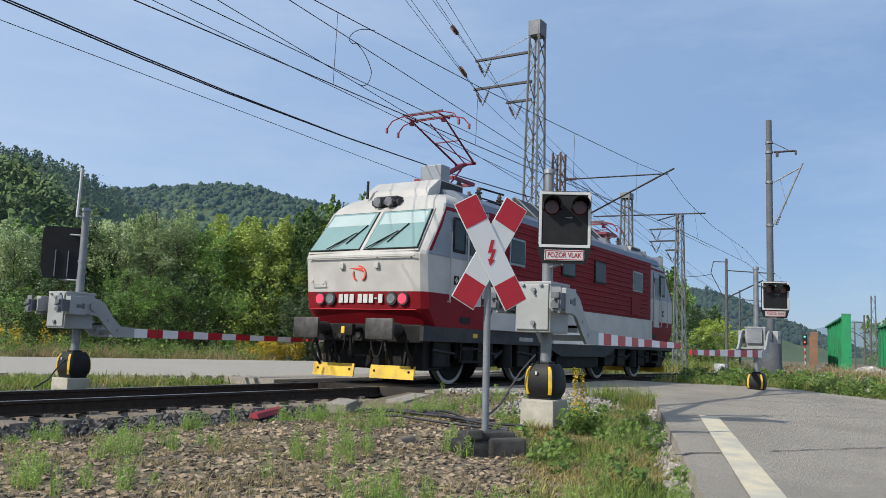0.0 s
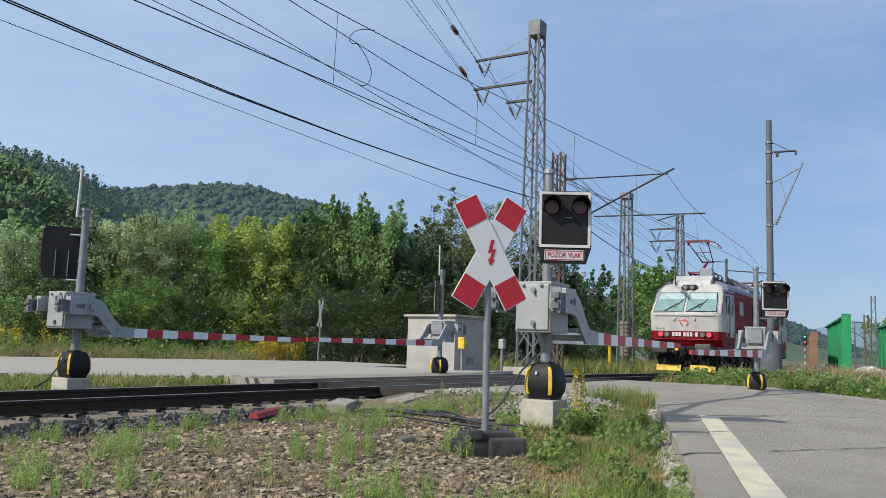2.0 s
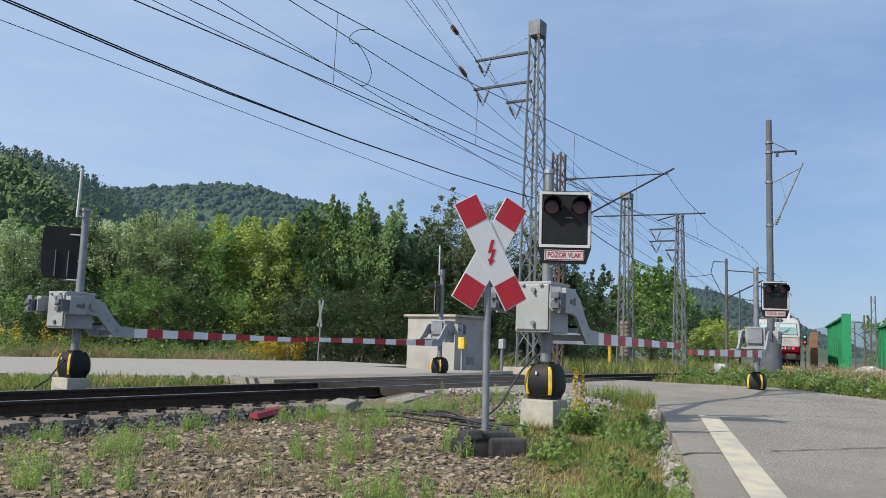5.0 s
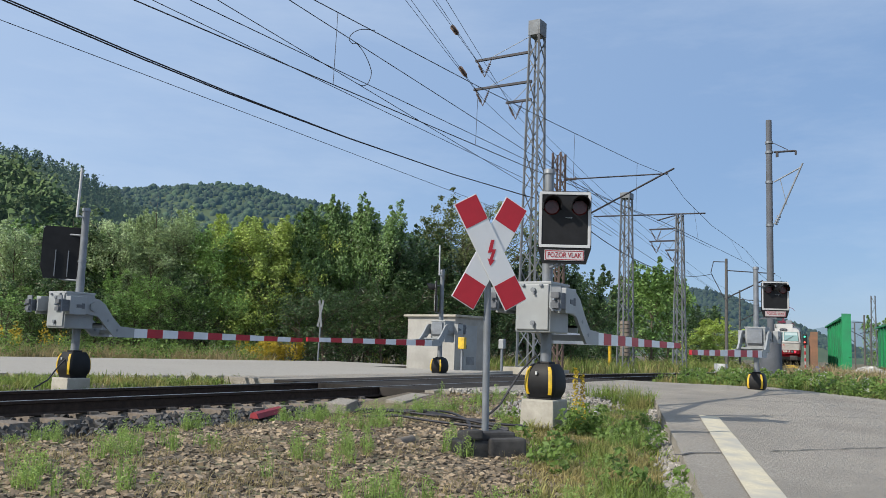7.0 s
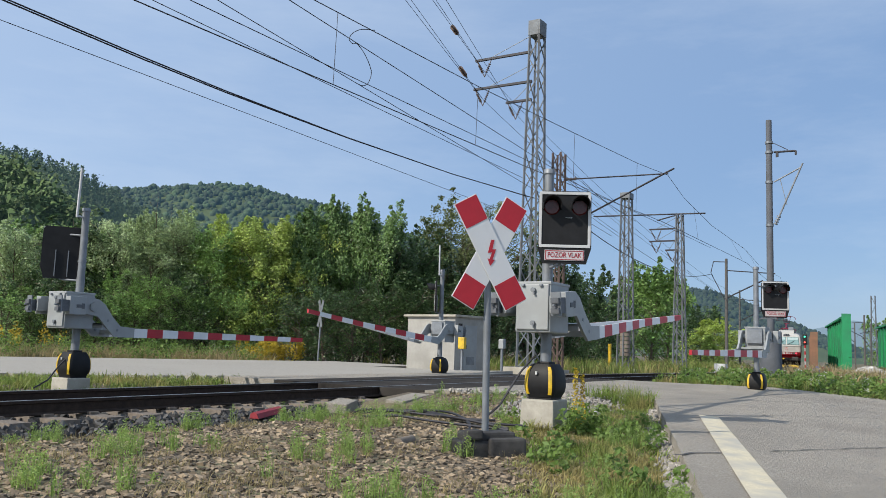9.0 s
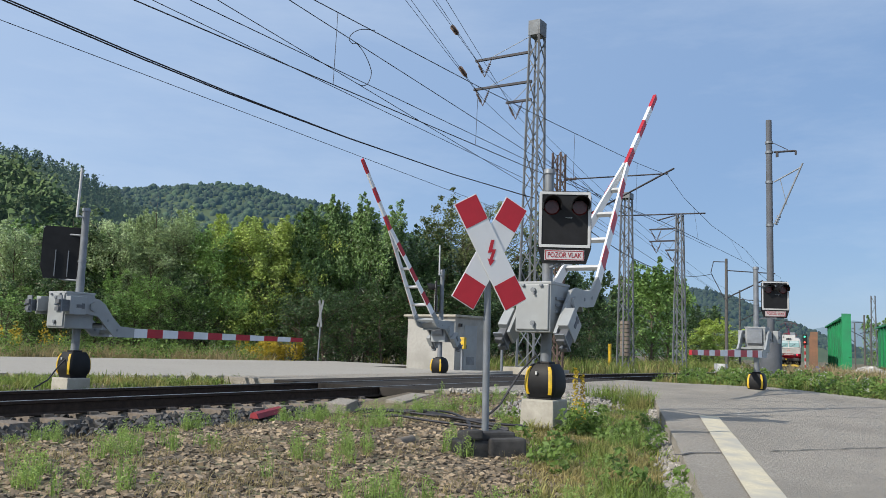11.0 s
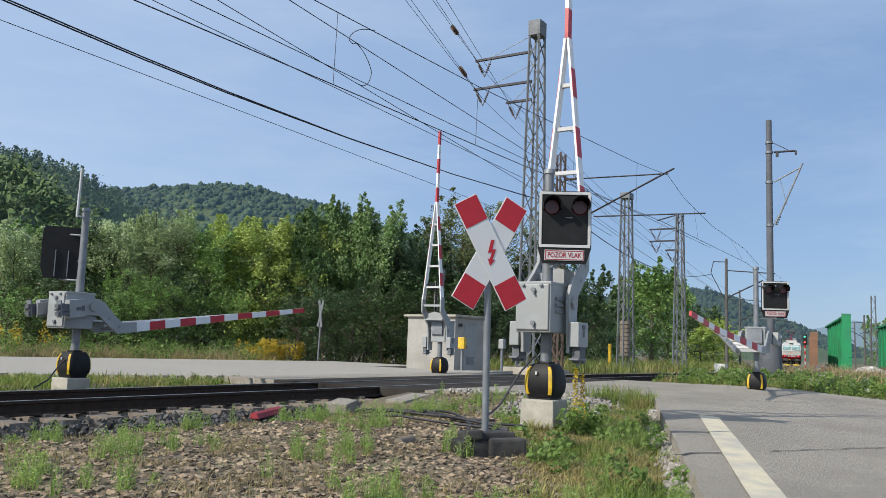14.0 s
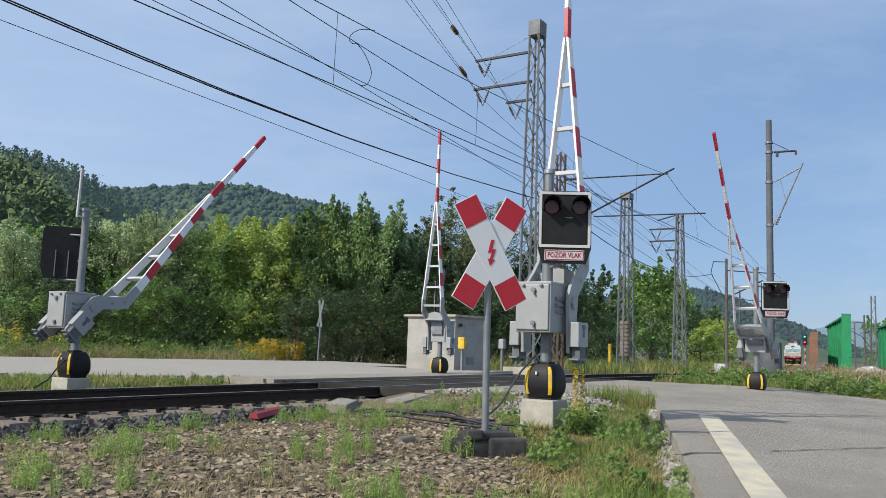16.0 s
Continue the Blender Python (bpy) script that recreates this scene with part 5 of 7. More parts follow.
def through_two(a, b, x0, x1, sag=0.0):
    """A span on the line through two points, from x0 to x1."""
    a, b = Vector(a), Vector(b)
    f = lambda x: a + (b - a) * ((x - a.x) / (b.x - a.x))
    return span(f(x0), f(x1), sag)


CONTACT = "dark overhead contact wire along the track"
FEED = "dark feeder wire strung between masts"
far_run = [track_point(x, 0.0, 5.85 + (0.1 if k % 2 else 0)) for k, x in enumerate(range(20, 200, 15))]
wire("contact_wire", [(-45, 0.05, 5.5), (-5.0, 0.05, 5.58), (8.0, 0.05, 5.70), (20.0, 0.1, 5.95)] + far_run[1:], 0.011, CONTACT)
wire("messenger_wire", [(-45, 0, 7.6), (-20, 0, 7.1), (-1.25, 0, 7.01), (4.9, 0, 7.13), (10.9, 0, 7.37), (16.8, 0, 7.63), (20.7, 0.1, 7.96), (22.97, 0.1, 7.42), (29.28, 0.5, 7.1), (38.5, 0.9, 7.0),
                        (48.25, 2.0, 6.96), (52.6, 2.4, 7.1)] + [track_point(x, 0, 7.2 if k % 2 else 7.7) for k, x in enumerate(range(62, 200, 15))], 0.010, "dark messenger wire above the contact wire")
HUNG = ((-1.25, 0, 7.01), (4.9, 0, 7.13), (10.9, 0, 7.37), (16.8, 0, 7.63), (20.7, 0.1, 7.96), (22.97, 0.1, 7.42), (29.28, 0.5, 7.1), (38.5, 0.9, 7.0), (48.25, 2.0, 6.96))
for x, z0 in ((-0.54, 5.62), (4.9, 5.68), (10.9, 5.76), (16.65, 5.88), (25.0, 5.86), (34.0, 5.88), (39.0, 5.85)):
    hy, hz = (float(np.interp(x, [p[0] for p in HUNG], [p[i] for p in HUNG])) for i in (1, 2))
    wire("dropper", [(x, bend(x)[0] + 0.03, z0), (x, hy, hz)], 0.006, "thin vertical dropper between two wires")
for dz in (0.0, 0.045):
    k = 1.0 if dz else 0.0
    wire("feeder_cable", [(-40, 4.6, 10.2), (-20, 4.6, 7.9), (-10, 4.6, 7.05), (-4.31, 4.6, 6.75 - dz), (-1.36, 4.6, 6.62 - dz), (1.04, 4.6, 6.545 - dz * 0.8), (5.62, 4.6, 6.49 - dz * 0.2),
                          (11.29, 4.6, 6.55), (16.87, 4.6, 6.75 + 0.01 * k), (20.9, 4.6, 6.95)], 0.017, "thick dark twin feeder cable")
wire("feeder_wire", through_two((-4.29, 4.8, 6.41), (11.28, 4.8, 6.04), -40, 20.9), 0.008, FEED)
wire("feeder_wire", through_two((-4.5, 0.3, 5.82), (8.57, 0.3, 5.45), -30, 8.0), 0.007, FEED)
wire("feeder_wire", through_two((-3.23, 1.0, 6.45), (10.16, 1.0, 6.36), -30, 31.0), 0.009, FEED)
wire("feeder_wire", through_two((-1.55, 2.2, 7.32), (12.24, 2.2, 6.13), -12, 20.0), 0.009, FEED)
wire("feeder_wire", through_two((-1.35, 0.5, 7.06), (9.31, 0.5, 6.31), -14, 18.0), 0.009, FEED)
LINES = (
    ((17.25, 6.82, 12.23), ((9.00, 4.13, 11.72), (9.00, 4.00, 11.69),), (38.3, 6.2, 7.90)),
    ((17.25, 6.86, 11.04), ((9.00, 5.19, 11.93), (9.00, 4.96, 11.88),), (38.3, 6.2, 7.15)),
    ((17.25, 5.25, 10.17), ((9.00, 3.62, 11.62),), (38.3, 5.2, 6.55)))
for tip, ways, end in LINES:
    tip = Vector(tip)
    for q in ways:
        wire("line_conductor", span(tip, tip + (Vector(q) - tip) * 3.6, 0.02), 0.009, "dark line conductor on insulators")
    wire("line_conductor", span(tip, end, 0.25), 0.009, "dark line conductor on insulators")
    wire("line_conductor", span(end, (96.0, end[1] + 5, end[2] - 1.0), 0.6), 0.009, "dark line conductor on insulators")
for a, e in (((17.25, 4.3, 8.6), (31.6, 5.7, 7.4)), ((17.25, 4.3, 7.9), (31.6, 5.6, 6.9)), ((20.9, 4.9, 8.9), (31.6, 5.7, 8.2)), ((20.9, 4.6, 7.3), (38.3, 4.6, 5.4))):
    wire("anchor_wire", span(a, e, 0.12), 0.010, "dark anchoring wire between masts")
wire("feeder_cable", span((20.9, 4.6, 6.7), (52.6, 6.4, 6.9), 1.1), 0.022, "sagging dark cable between masts")
for a, way in (((11.62, 4.98, 11.88), (8.25, 2.69, 0.51)), ((14.17, 6.15, 11.35), (8.25, 1.90, -0.84))):
    m = thing("strain_insulator", "brown ribbed insulator in a line conductor", "insulator", Matrix.Translation(a) @ Vector(way).to_track_quat("Z", "Y").to_matrix().to_4x4(), "insulators in the wires")
    b = B()
    for k in range(7):
        tube(b, (0, 0, 0.1 * k), (0, 0, 0.1 * k + 0.06), 0.09, 0.06, 10)
    tube(b, (0, 0, -0.15), (0, 0, 0.85), 0.03, None, 6)
    part("ribbed_body", b, M_RUST, m)
# jumper loop between messenger and contact wire
loop = [Vector(p) for p in ((0.64, 0, 7.08), (0.27, 0.05, 6.98), (-0.01, 0.05, 6.80), (-0.10, 0.05, 6.65), (0.01, 0.05, 6.60), (0.15, 0.05, 6.64), (0.40, 0.05, 6.52), (0.60, 0.05, 6.32),
                            (0.65, 0.05, 6.17), (0.55, 0.05, 5.95), (0.39, 0.05, 5.86), (0.23, 0.05, 5.85))]
fine = []
for i in range(len(loop) - 1):
    p0, p1, p2, p3 = loop[max(i - 1, 0)], loop[i], loop[i + 1], loop[min(i + 2, len(loop) - 1)]
    for k in range(5):
        u = k / 5
        fine.append(0.5 * ((2 * p1) + (p2 - p0) * u + (2 * p0 - 5 * p1 + 4 * p2 - p3) * u * u + (3 * p1 - p0 - 3 * p2 + p3) * u**3))
wire("jumper_loop", fine + [loop[-1]], 0.008, "curled jumper wire between two wires")

# ---------- St Andrew's cross on a movable base ----------
def warning_cross(m, arm, wide, post, tilt, base=True, back=False):
    """Two crossed boards with red ends on a steel post."""
    top = thing("crossing_sign", "red and white crossed warning boards on a grey post" if not back else "back of a small crossed warning sign on a post", "traffic sign", m)
    b = B()
    tube(b, (0, 0.03, 0.0 if not base else 0.05), (0, 0.03, post), 0.035, None, 14)
    tube(b, (0, 0.03, post - 0.02), (0, 0.03, post + 0.015), 0.042, None, 14)
    part("post", b, M_GALV, top, "galvanised post")
    part("clamp", box(B(), -0.09, 0.09, -0.01, 0.05, post - 0.03, post + 0.02), M_GALV, top, smooth=False)
    z = post + 0.25 * arm / 1.2
    for n, s in enumerate((1, -1)):
        t = Matrix.Translation((0, -0.012 - 0.014 * n, z)) @ Matrix.Rotation(radians(s * tilt), 4, "Y")
        b = box(B(), -wide / 2, wide / 2, -0.006, 0.006, -arm / 2, arm / 2, 0.003)
        b.transform(t)
        board = part("board", b, M_BOARD if not back else M_GALV, top, "white board with red ends", smooth=False)
        if back:
            continue
        for e in (-1, 1):
            b = box(B(), -wide / 2 + 0.008, wide / 2 - 0.008, -0.0095, -0.006, min(e * 0.27 * arm, e * 0.493 * arm), max(e * 0.27 * arm, e * 0.493 * arm))
            b.transform(t)
            part("red_end", b, M_RED, board, smooth=False)
    if not back:
        b = B()
        prism(b, [(0.0, 0.125), (0.035, 0.125), (0.015, 0.03), (0.055, 0.035), (0.018, -0.075), (0.045, -0.07), (-0.005, -0.135), (-0.035, -0.06), (-0.012, -0.068), (0.012, 0.002),
                  (-0.032, -0.01)], -0.036, -0.033)
        b.transform(Matrix.Translation((0, 0, z)))
        part("lightning_arrow", b, M_RED, top, "red lightning arrow", smooth=False)
    if base:
        for k, (x0, x1, y0, y1, z0, z1) in enumerate(((-0.33, 0.05, -0.2, 0.2, -0.03, 0.13), (-0.06, 0.31, -0.26, 0.12, -0.03, 0.16), (-0.26, 0.24, -0.16, 0.12, 0.11, 0.21))):
            b = B()
            box(b, x0, x1, y0, y1, z0, z1, 0.025)
            if k == 2:
                box(b, -0.28, -0.12, -0.22, -0.1, 0.15, 0.24, 0.02)
            part("rubber_foot", b, M_RUBBER, top, "black recycled rubber foot plate", smooth=False)
    return top


M_BOARD = mat("white_board", (0.66, 0.67, 0.68), (0.60, 0.61, 0.62), 0.5, scale=3, c3=(0.60, 0.60, 0.60), s3=3)
warning_cross(pose(-5.16, -6.0, -0.22, 0, -0.6, -38), 1.17, 0.265, 1.70, 29)
warning_cross(pose(16.4, 14.42, -0.25, 0, 3, -108), 1.22, 0.16, 2.0, 15, base=False, back=True)

# ---------- relay hut ----------
hut = thing("relay_hut", "small white rendered relay hut with flat roof and grey door", "hut", Matrix.Translation((14.37, 6.13, -0.16)) @ Matrix.Rotation(radians(80), 4, "Z"))
part("wall_body", box(B(), 0, 2.45, -1.75, 0, -0.1, 2.02), M_HUT, hut, "white rendered walls", smooth=False)
part("flat_roof", box(B(), -0.12, 2.57, -1.87, 0.14, 2.02, 2.10, 0.01), M_CONC, hut, "thin concrete roof slab", smooth=False)
door = part("door", box(B(), -0.03, 0.0, -1.25, -0.50, 0.02, 1.72, 0.004), M_GREY, hut, "grey steel door", smooth=False)
part("door_handle", box(B(), -0.06, -0.03, -0.62, -0.58, 0.85, 0.98), M_BLACK, door, smooth=False)
part("door_vent", box(B(), -0.04, -0.03, -1.1, -0.65, 0.25, 0.55), M_GALV, door, smooth=False)
part("lamp", box(B(), -0.1, 0.0, -0.30, -0.18, 1.66, 1.78, 0.01), M_BLACK, hut, smooth=False)
post = thing("yellow_box_post", "yellow cable box on a short post beside the hut", "cable box", pose(13.0, 5.0, -0.16))
part("post", box(B(), -0.03, 0.03, -0.03, 0.03, -0.1, 0.9), M_GALV, post, smooth=False)
part("box", box(B(), -0.09, 0.09, -0.12, 0.12, 0.85, 1.25, 0.015), M_YELLOW, post, "yellow plastic box", smooth=False)
pipe = thing("grey_standpipe", "grey cable standpipe at the corner of the hut", "pipe", pose(14.75, 4.35, -0.16))
b = B()
tube(b, (0, 0, -0.1), (0, 0, 1.0), 0.05, None, 10)
part("tube", b, M_GALV, pipe)
part("cap", box(B(), -0.1, 0.1, -0.1, 0.1, 0.9, 1.25, 0.02), M_GREY, pipe, smooth=False)

# ---------- short posts and small things by the track ----------
yp = thing("marker_post", "short yellow marker post in the grass", "post", pose(34.3, 7.6, -0.35))
b = B()
tube(b, (0, 0, -0.2), (0, 0, 1.55), 0.10, None, 12)
part("shaft", b, M_YELLOW, yp)
wb = thing("white_cable_box", "low white box on the platform edge by the track", "box", pose(38.0, 2.2, -0.35))
part("body", box(B(), -0.3, 0.3, -0.32, 0.32, 0.0, 0.62, 0.03), M_WHITE, wb, smooth=False)
M_DULLRED = mat("dull_red_plastic", (0.30, 0.03, 0.04), (0.22, 0.022, 0.03), 0.6, scale=9)
tr = thing("red_cable_guard", "red plastic cable guard lying beside the rail", "cable guard", pose(-3.75, -1.80, -0.24, 0, -4, 12))
b = B()
prism(b, [(-0.07, 0.0), (0.07, 0.0), (0.06, 0.06), (0.01, 0.085), (-0.04, 0.065)], -0.32, 0.32, "x")
part("body", b, M_DULLRED, tr, smooth=False)
for x, y, z, L, a in ((-2.3, -1.95, -0.16, 0.55, 20), (-0.9, -2.2, -0.13, 1.0, 8)):
    k = thing("concrete_slab", "loose grey concrete slab beside the rail", "slab", pose(x, y, z, 3, -4, a), "slabs at the crossing edge")
    part("body", box(B(), -L / 2, L / 2, -0.16, 0.16, -0.08, 0.07, 0.015), M_ROAD, k, smooth=False)
log = thing("cut_log", "short weathered piece of pipe on the gravel", "log", pose(-5.45, -5.25, -0.16, 0, 0, 10))
b = B()
tube(b, (-0.16, 0, 0), (0.16, 0, 0.01), 0.05, 0.045, 12)
part("body", b, M_SLEEPER, log)


def cable(pts, r, label):
    """A black cable laid along the ground through a few turning points."""
    pts = [Vector((x, y, land_z(x, y) + 0.03 + h)) for x, y, h in pts]
    out = []
    for i in range(len(pts) - 1):
        p0, p1, p2, p3 = pts[max(i - 1, 0)], pts[i], pts[i + 1], pts[min(i + 2, len(pts) - 1)]
        for k in range(8):
            u = k / 8
            out.append(0.5 * ((2 * p1) + (p2 - p0) * u + (2 * p0 - 5 * p1 + 4 * p2 - p3) * u * u + (3 * p1 - p0 - 3 * p2 + p3) * u**3))
    ob = wire("ground_cable", out + [pts[-1]], r, label)
    ob["group"], ob["category"] = "cables on the ground", "cable"


cable([(-1.9, -1.95, 0.05), (-2.3, -2.5, 0.03), (-2.8, -3.1, 0.02), (-3.0, -3.9, 0.03), (-3.4, -4.7, 0.02), (-3.3, -5.1, 0.05)], 0.018, "black cable lying on the gravel")
cable([(-1.7, -1.95, 0.05), (-2.1, -2.6, 0.05), (-2.5, -3.3, 0.02), (-2.9, -4.2, 0.05), (-3.6, -4.9, 0.02), (-4.3, -5.3, 0.02)], 0.016, "black cable lying on the gravel")
cable([(-2.0, -2.0, 0.08), (-2.6, -2.4, 0.02), (-3.2, -3.3, 0.04), (-3.3, -4.5, 0.02), (-3.35, -5.0, 0.04)], 0.014, "black cable lying on the gravel")
cable([(-1.89, -0.37, 0.02), (-1.57, -0.70, 0.04), (-2.57, -2.10, 0.02), (-3.28, -3.06, 0.04), (-3.05, -3.64, 0.02), (-3.43, -4.57, 0.04), (-3.65, -5.46, 0.02)], 0.017, "black cable lying on the gravel")
cable([(-1.69, -0.93, 0.02), (-2.98, -2.63, 0.04), (-3.87, -3.69, 0.02), (-3.94, -4.08, 0.04), (-3.96, -4.66, 0.02), (-3.93, -5.61, 0.04)], 0.015, "black cable lying on the gravel")
cable([(-1.25, -0.74, 0.02), (-2.44, -2.42, 0.04), (-3.03, -3.35, 0.02), (-3.01, -3.97, 0.04), (-3.45, -4.90, 0.02), (-3.30, -5.51, 0.04)], 0.016, "black cable lying on the gravel")
wire("ground_cable", [Vector((-3.5, -5.0, -0.1)), Vector((-3.3, -5.15, 0.1)), Vector((-3.1, -5.32, 0.5)), Vector((-2.95, -5.45, 0.72))], 0.014, "black cable rising to the barrier foot")
wire("ground_cable", [Vector((-4.4, 2.6, -0.1)), Vector((-4.1, 2.7, 0.02)), Vector((-3.85, 2.8, 0.25)), Vector((-3.7, 2.85, 0.35))], 0.014, "black cable rising to the barrier foot")


# ---------- far end of the yard ----------
M_GREEN = mat("green_steel_paint", (0.014, 0.27, 0.10), (0.011, 0.22, 0.085), 0.5, scale=2, c3=(0.02, 0.18, 0.08), s3=0.8)
M_BROWN = mat("brown_wagon_side", (0.26, 0.13, 0.08), (0.19, 0.10, 0.065), 0.8, scale=2, c3=(0.15, 0.10, 0.07), s3=0.9)


def girder(m, length, label):
    """A green plate girder with upright ribs and a sloping end, a handrail at its foot."""
    top = thing("steel_girder", label, "bridge girder", m, "green girders")
    part("web", box(B(), 0, length, -0.42, -0.36, 0.2, 4.2), M_GREEN, top, smooth=False)
    part("top_flange", box(B(), -0.05, length, -0.44, -0.10, 4.2, 4.36), M_GREEN, top, smooth=False)
    part("bottom_flange", box(B(), -0.05, length, -0.44, -0.10, 0.0, 0.2), M_GREEN, top, smooth=False)
    part("end_plate", box(B(), -0.12, 0.0, -0.46, 0.20, 0.0, 4.36), M_GREEN, top, "bright green end plate", smooth=False)
    for k in range(1, int(length / 2.6)):
        b = B()
        prism(b, [(-0.36, 0.2), (-0.18, 0.2), (-0.22, 4.2), (-0.36, 4.2)], k * 2.6, k * 2.6 + 0.3, "x")
        part("rib", b, M_GREEN, top, smooth=False)
    part("pedestal", box(B(), -0.6, 1.0, -0.7, 0.6, -0.6, 0.0, 0.02), M_CONC, top, "pale concrete pedestal", smooth=False)
    return top


girder(pose(59.9, -1.95, -0.05, 0, 0, 10.3), 30, "green steel plate girder with upright ribs")
girder(pose(60.5, -6.9, -0.05, 0, 0, 10.3), 30, "green steel girder at the edge of the yard")
rail_ob = thing("handrail", "green handrail beside the girder", "handrail", pose(58.2, -2.55, -0.15, 0, 0, 10))
for x in (0, 0.9, 1.8):
    part("post", box(B(), x - 0.03, x + 0.03, -0.03, 0.03, -0.1, 1.1), M_GREEN, rail_ob, smooth=False)
for z in (0.55, 1.1):
    part("bar", box(B(), 0, 1.8, -0.025, 0.025, z - 0.03, z + 0.03), M_GREEN, rail_ob, smooth=False)
wall = thing("brown_wagon", "rusty brown wagon body standing beside the line", "wagon", pose(69.0, 1.25, -0.3, 0, 0, 9.4))
part("end", box(B(), -0.1, 0.0, 0.0, 0.62, 0.0, 3.4), M_BROWN, wall, smooth=False)
part("side", box(B(), 0, 24, 0.0, 0.30, 0.1, 3.4), M_BROWN, wall, "brown side boards", smooth=False)
for k in range(5):
    part("stanchion", box(B(), k * 4.4 + 0.8, k * 4.4 + 1.0, 0.30, 0.36, 0.1, 3.42), M_BROWN, wall, smooth=False)

sig = thing("main_signal", "dark mast signal showing green over red-lit lamps", "railway signal", pose(69.0, 2.30, -0.35))
b = B()
tube(b, (0, 0, -0.3), (0, 0, 3.1), 0.06, 0.05, 12)
part("mast", b, M_WHITE, sig, "white and red mast")
for k in range(4):
    b = B()
    tube(b, (0, 0, 0.2 + 0.6 * k), (0, 0, 0.5 + 0.6 * k), 0.065, None, 12)
    part("red_ring", b, M_RED, sig)
head = part("head", box(B(), -0.14, 0.10, -0.19, 0.19, 2.30, 3.22, 0.04), M_BLACK, sig, "black lamp housing", smooth=False)
M_SIGG = mat("green_signal_light", (0.05, 0.6, 0.4), (0.05, 0.5, 0.35), 0.3, glow=(0.10, 1.0, 0.60, 0.8))
M_SIGR = mat("red_signal_light", (0.7, 0.05, 0.05), (0.6, 0.04, 0.04), 0.3, glow=(1.0, 0.16, 0.10, 0.9))
for z, material in ((3.0, M_SIGG), (2.5, M_SIGR)):
    b = B()
    tube(b, (-0.15, 0, z), (-0.20, 0, z), 0.085, None, 14)
    part("lamp", b, material, head)
M_PALEHEAP = mat("pale_crushed_stone", (0.50, 0.48, 0.45), (0.36, 0.345, 0.32), 0.95, scale=3, isle=0.4)
M_BLUET = mat("blue_tarpaulin", (0.05, 0.12, 0.35), (0.04, 0.09, 0.26), 0.6, scale=3)
heap = thing("red_tarpaulin_heap", "red and blue tarpaulin lying in a heap by the track", "tarpaulin", pose(58.0, -0.95, -0.40))
for k, (x, y, w, h, material) in enumerate(((0, 0.0, 0.42, 0.36, M_DULLRED), (0.3, 0.45, 0.3, 0.45, M_DULLRED), (-0.1, 0.75, 0.26, 0.5, M_DULLRED))):
    b = B()
    bmesh.ops.create_icosphere(b, subdivisions=3, radius=1.0)
    for v in b.verts:
        v.co *= 1 + 0.35 * noise.noise(v.co * 1.7 + Vector((k * 3, 0, 0)))
        v.co = Vector((x + v.co.x * w, y + v.co.y * w * 1.2, max(0.0, 0.12 + v.co.z * h * 0.8)))
    part("fold", b, material if k < 2 else M_BLUET, heap)

heap_spots = []
for k in range(2600):
    u, w = rng.normal() * 2.6, rng.normal() * 0.8
    heap_spots.append((50 + u, -4.5 + w, land_z(50, -4.5) + 0.62 * math.exp(-(u / 3.2) ** 2 - (w / 1.1) ** 2) + rng.uniform(-0.03, 0.05)))
stones("gravel_heap", heap_spots, 0.07, M_PALEHEAP, "long heap of pale crushed stone in the yard", "gravel")

# ---------- trees ----------
def leaf_cloud(centres, radii, count, size, flat=0.0, turned=0.9):
    """Small folded leaf cards scattered about clump centres: vertices and faces."""
    n = len(centres) * count
    c = np.repeat(np.asarray(centres), count, 0)
    r = np.repeat(np.asarray(radii), count)
    d = rng.normal(size=(n, 3))
    d /= np.linalg.norm(d, axis=1)[:, None]
    p = c + d * (r * 1.45 * rng.random(n) ** 0.8)[:, None] * np.array((1, 1, 0.9))
    # leaves turn their faces to the light
    face = rng.normal(size=(n, 3)) * 0.75 + np.array(SUN_WAY) * turned + d * 0.4
    a = np.cross(face, rng.normal(size=(n, 3)))
    a[:, 2] *= 1 - flat
    a /= np.linalg.norm(a, axis=1)[:, None]
    b = np.cross(face, a)
    b /= np.linalg.norm(b, axis=1)[:, None]
    s = (size * rng.uniform(0.6, 1.4, n))[:, None]
    v = np.stack([p - a * s, p + b * s * 0.55, p + a * s, p - b * s * 0.55], 1)
    return v.reshape(-1, 3), np.arange(4 * n).reshape(-1, 4)


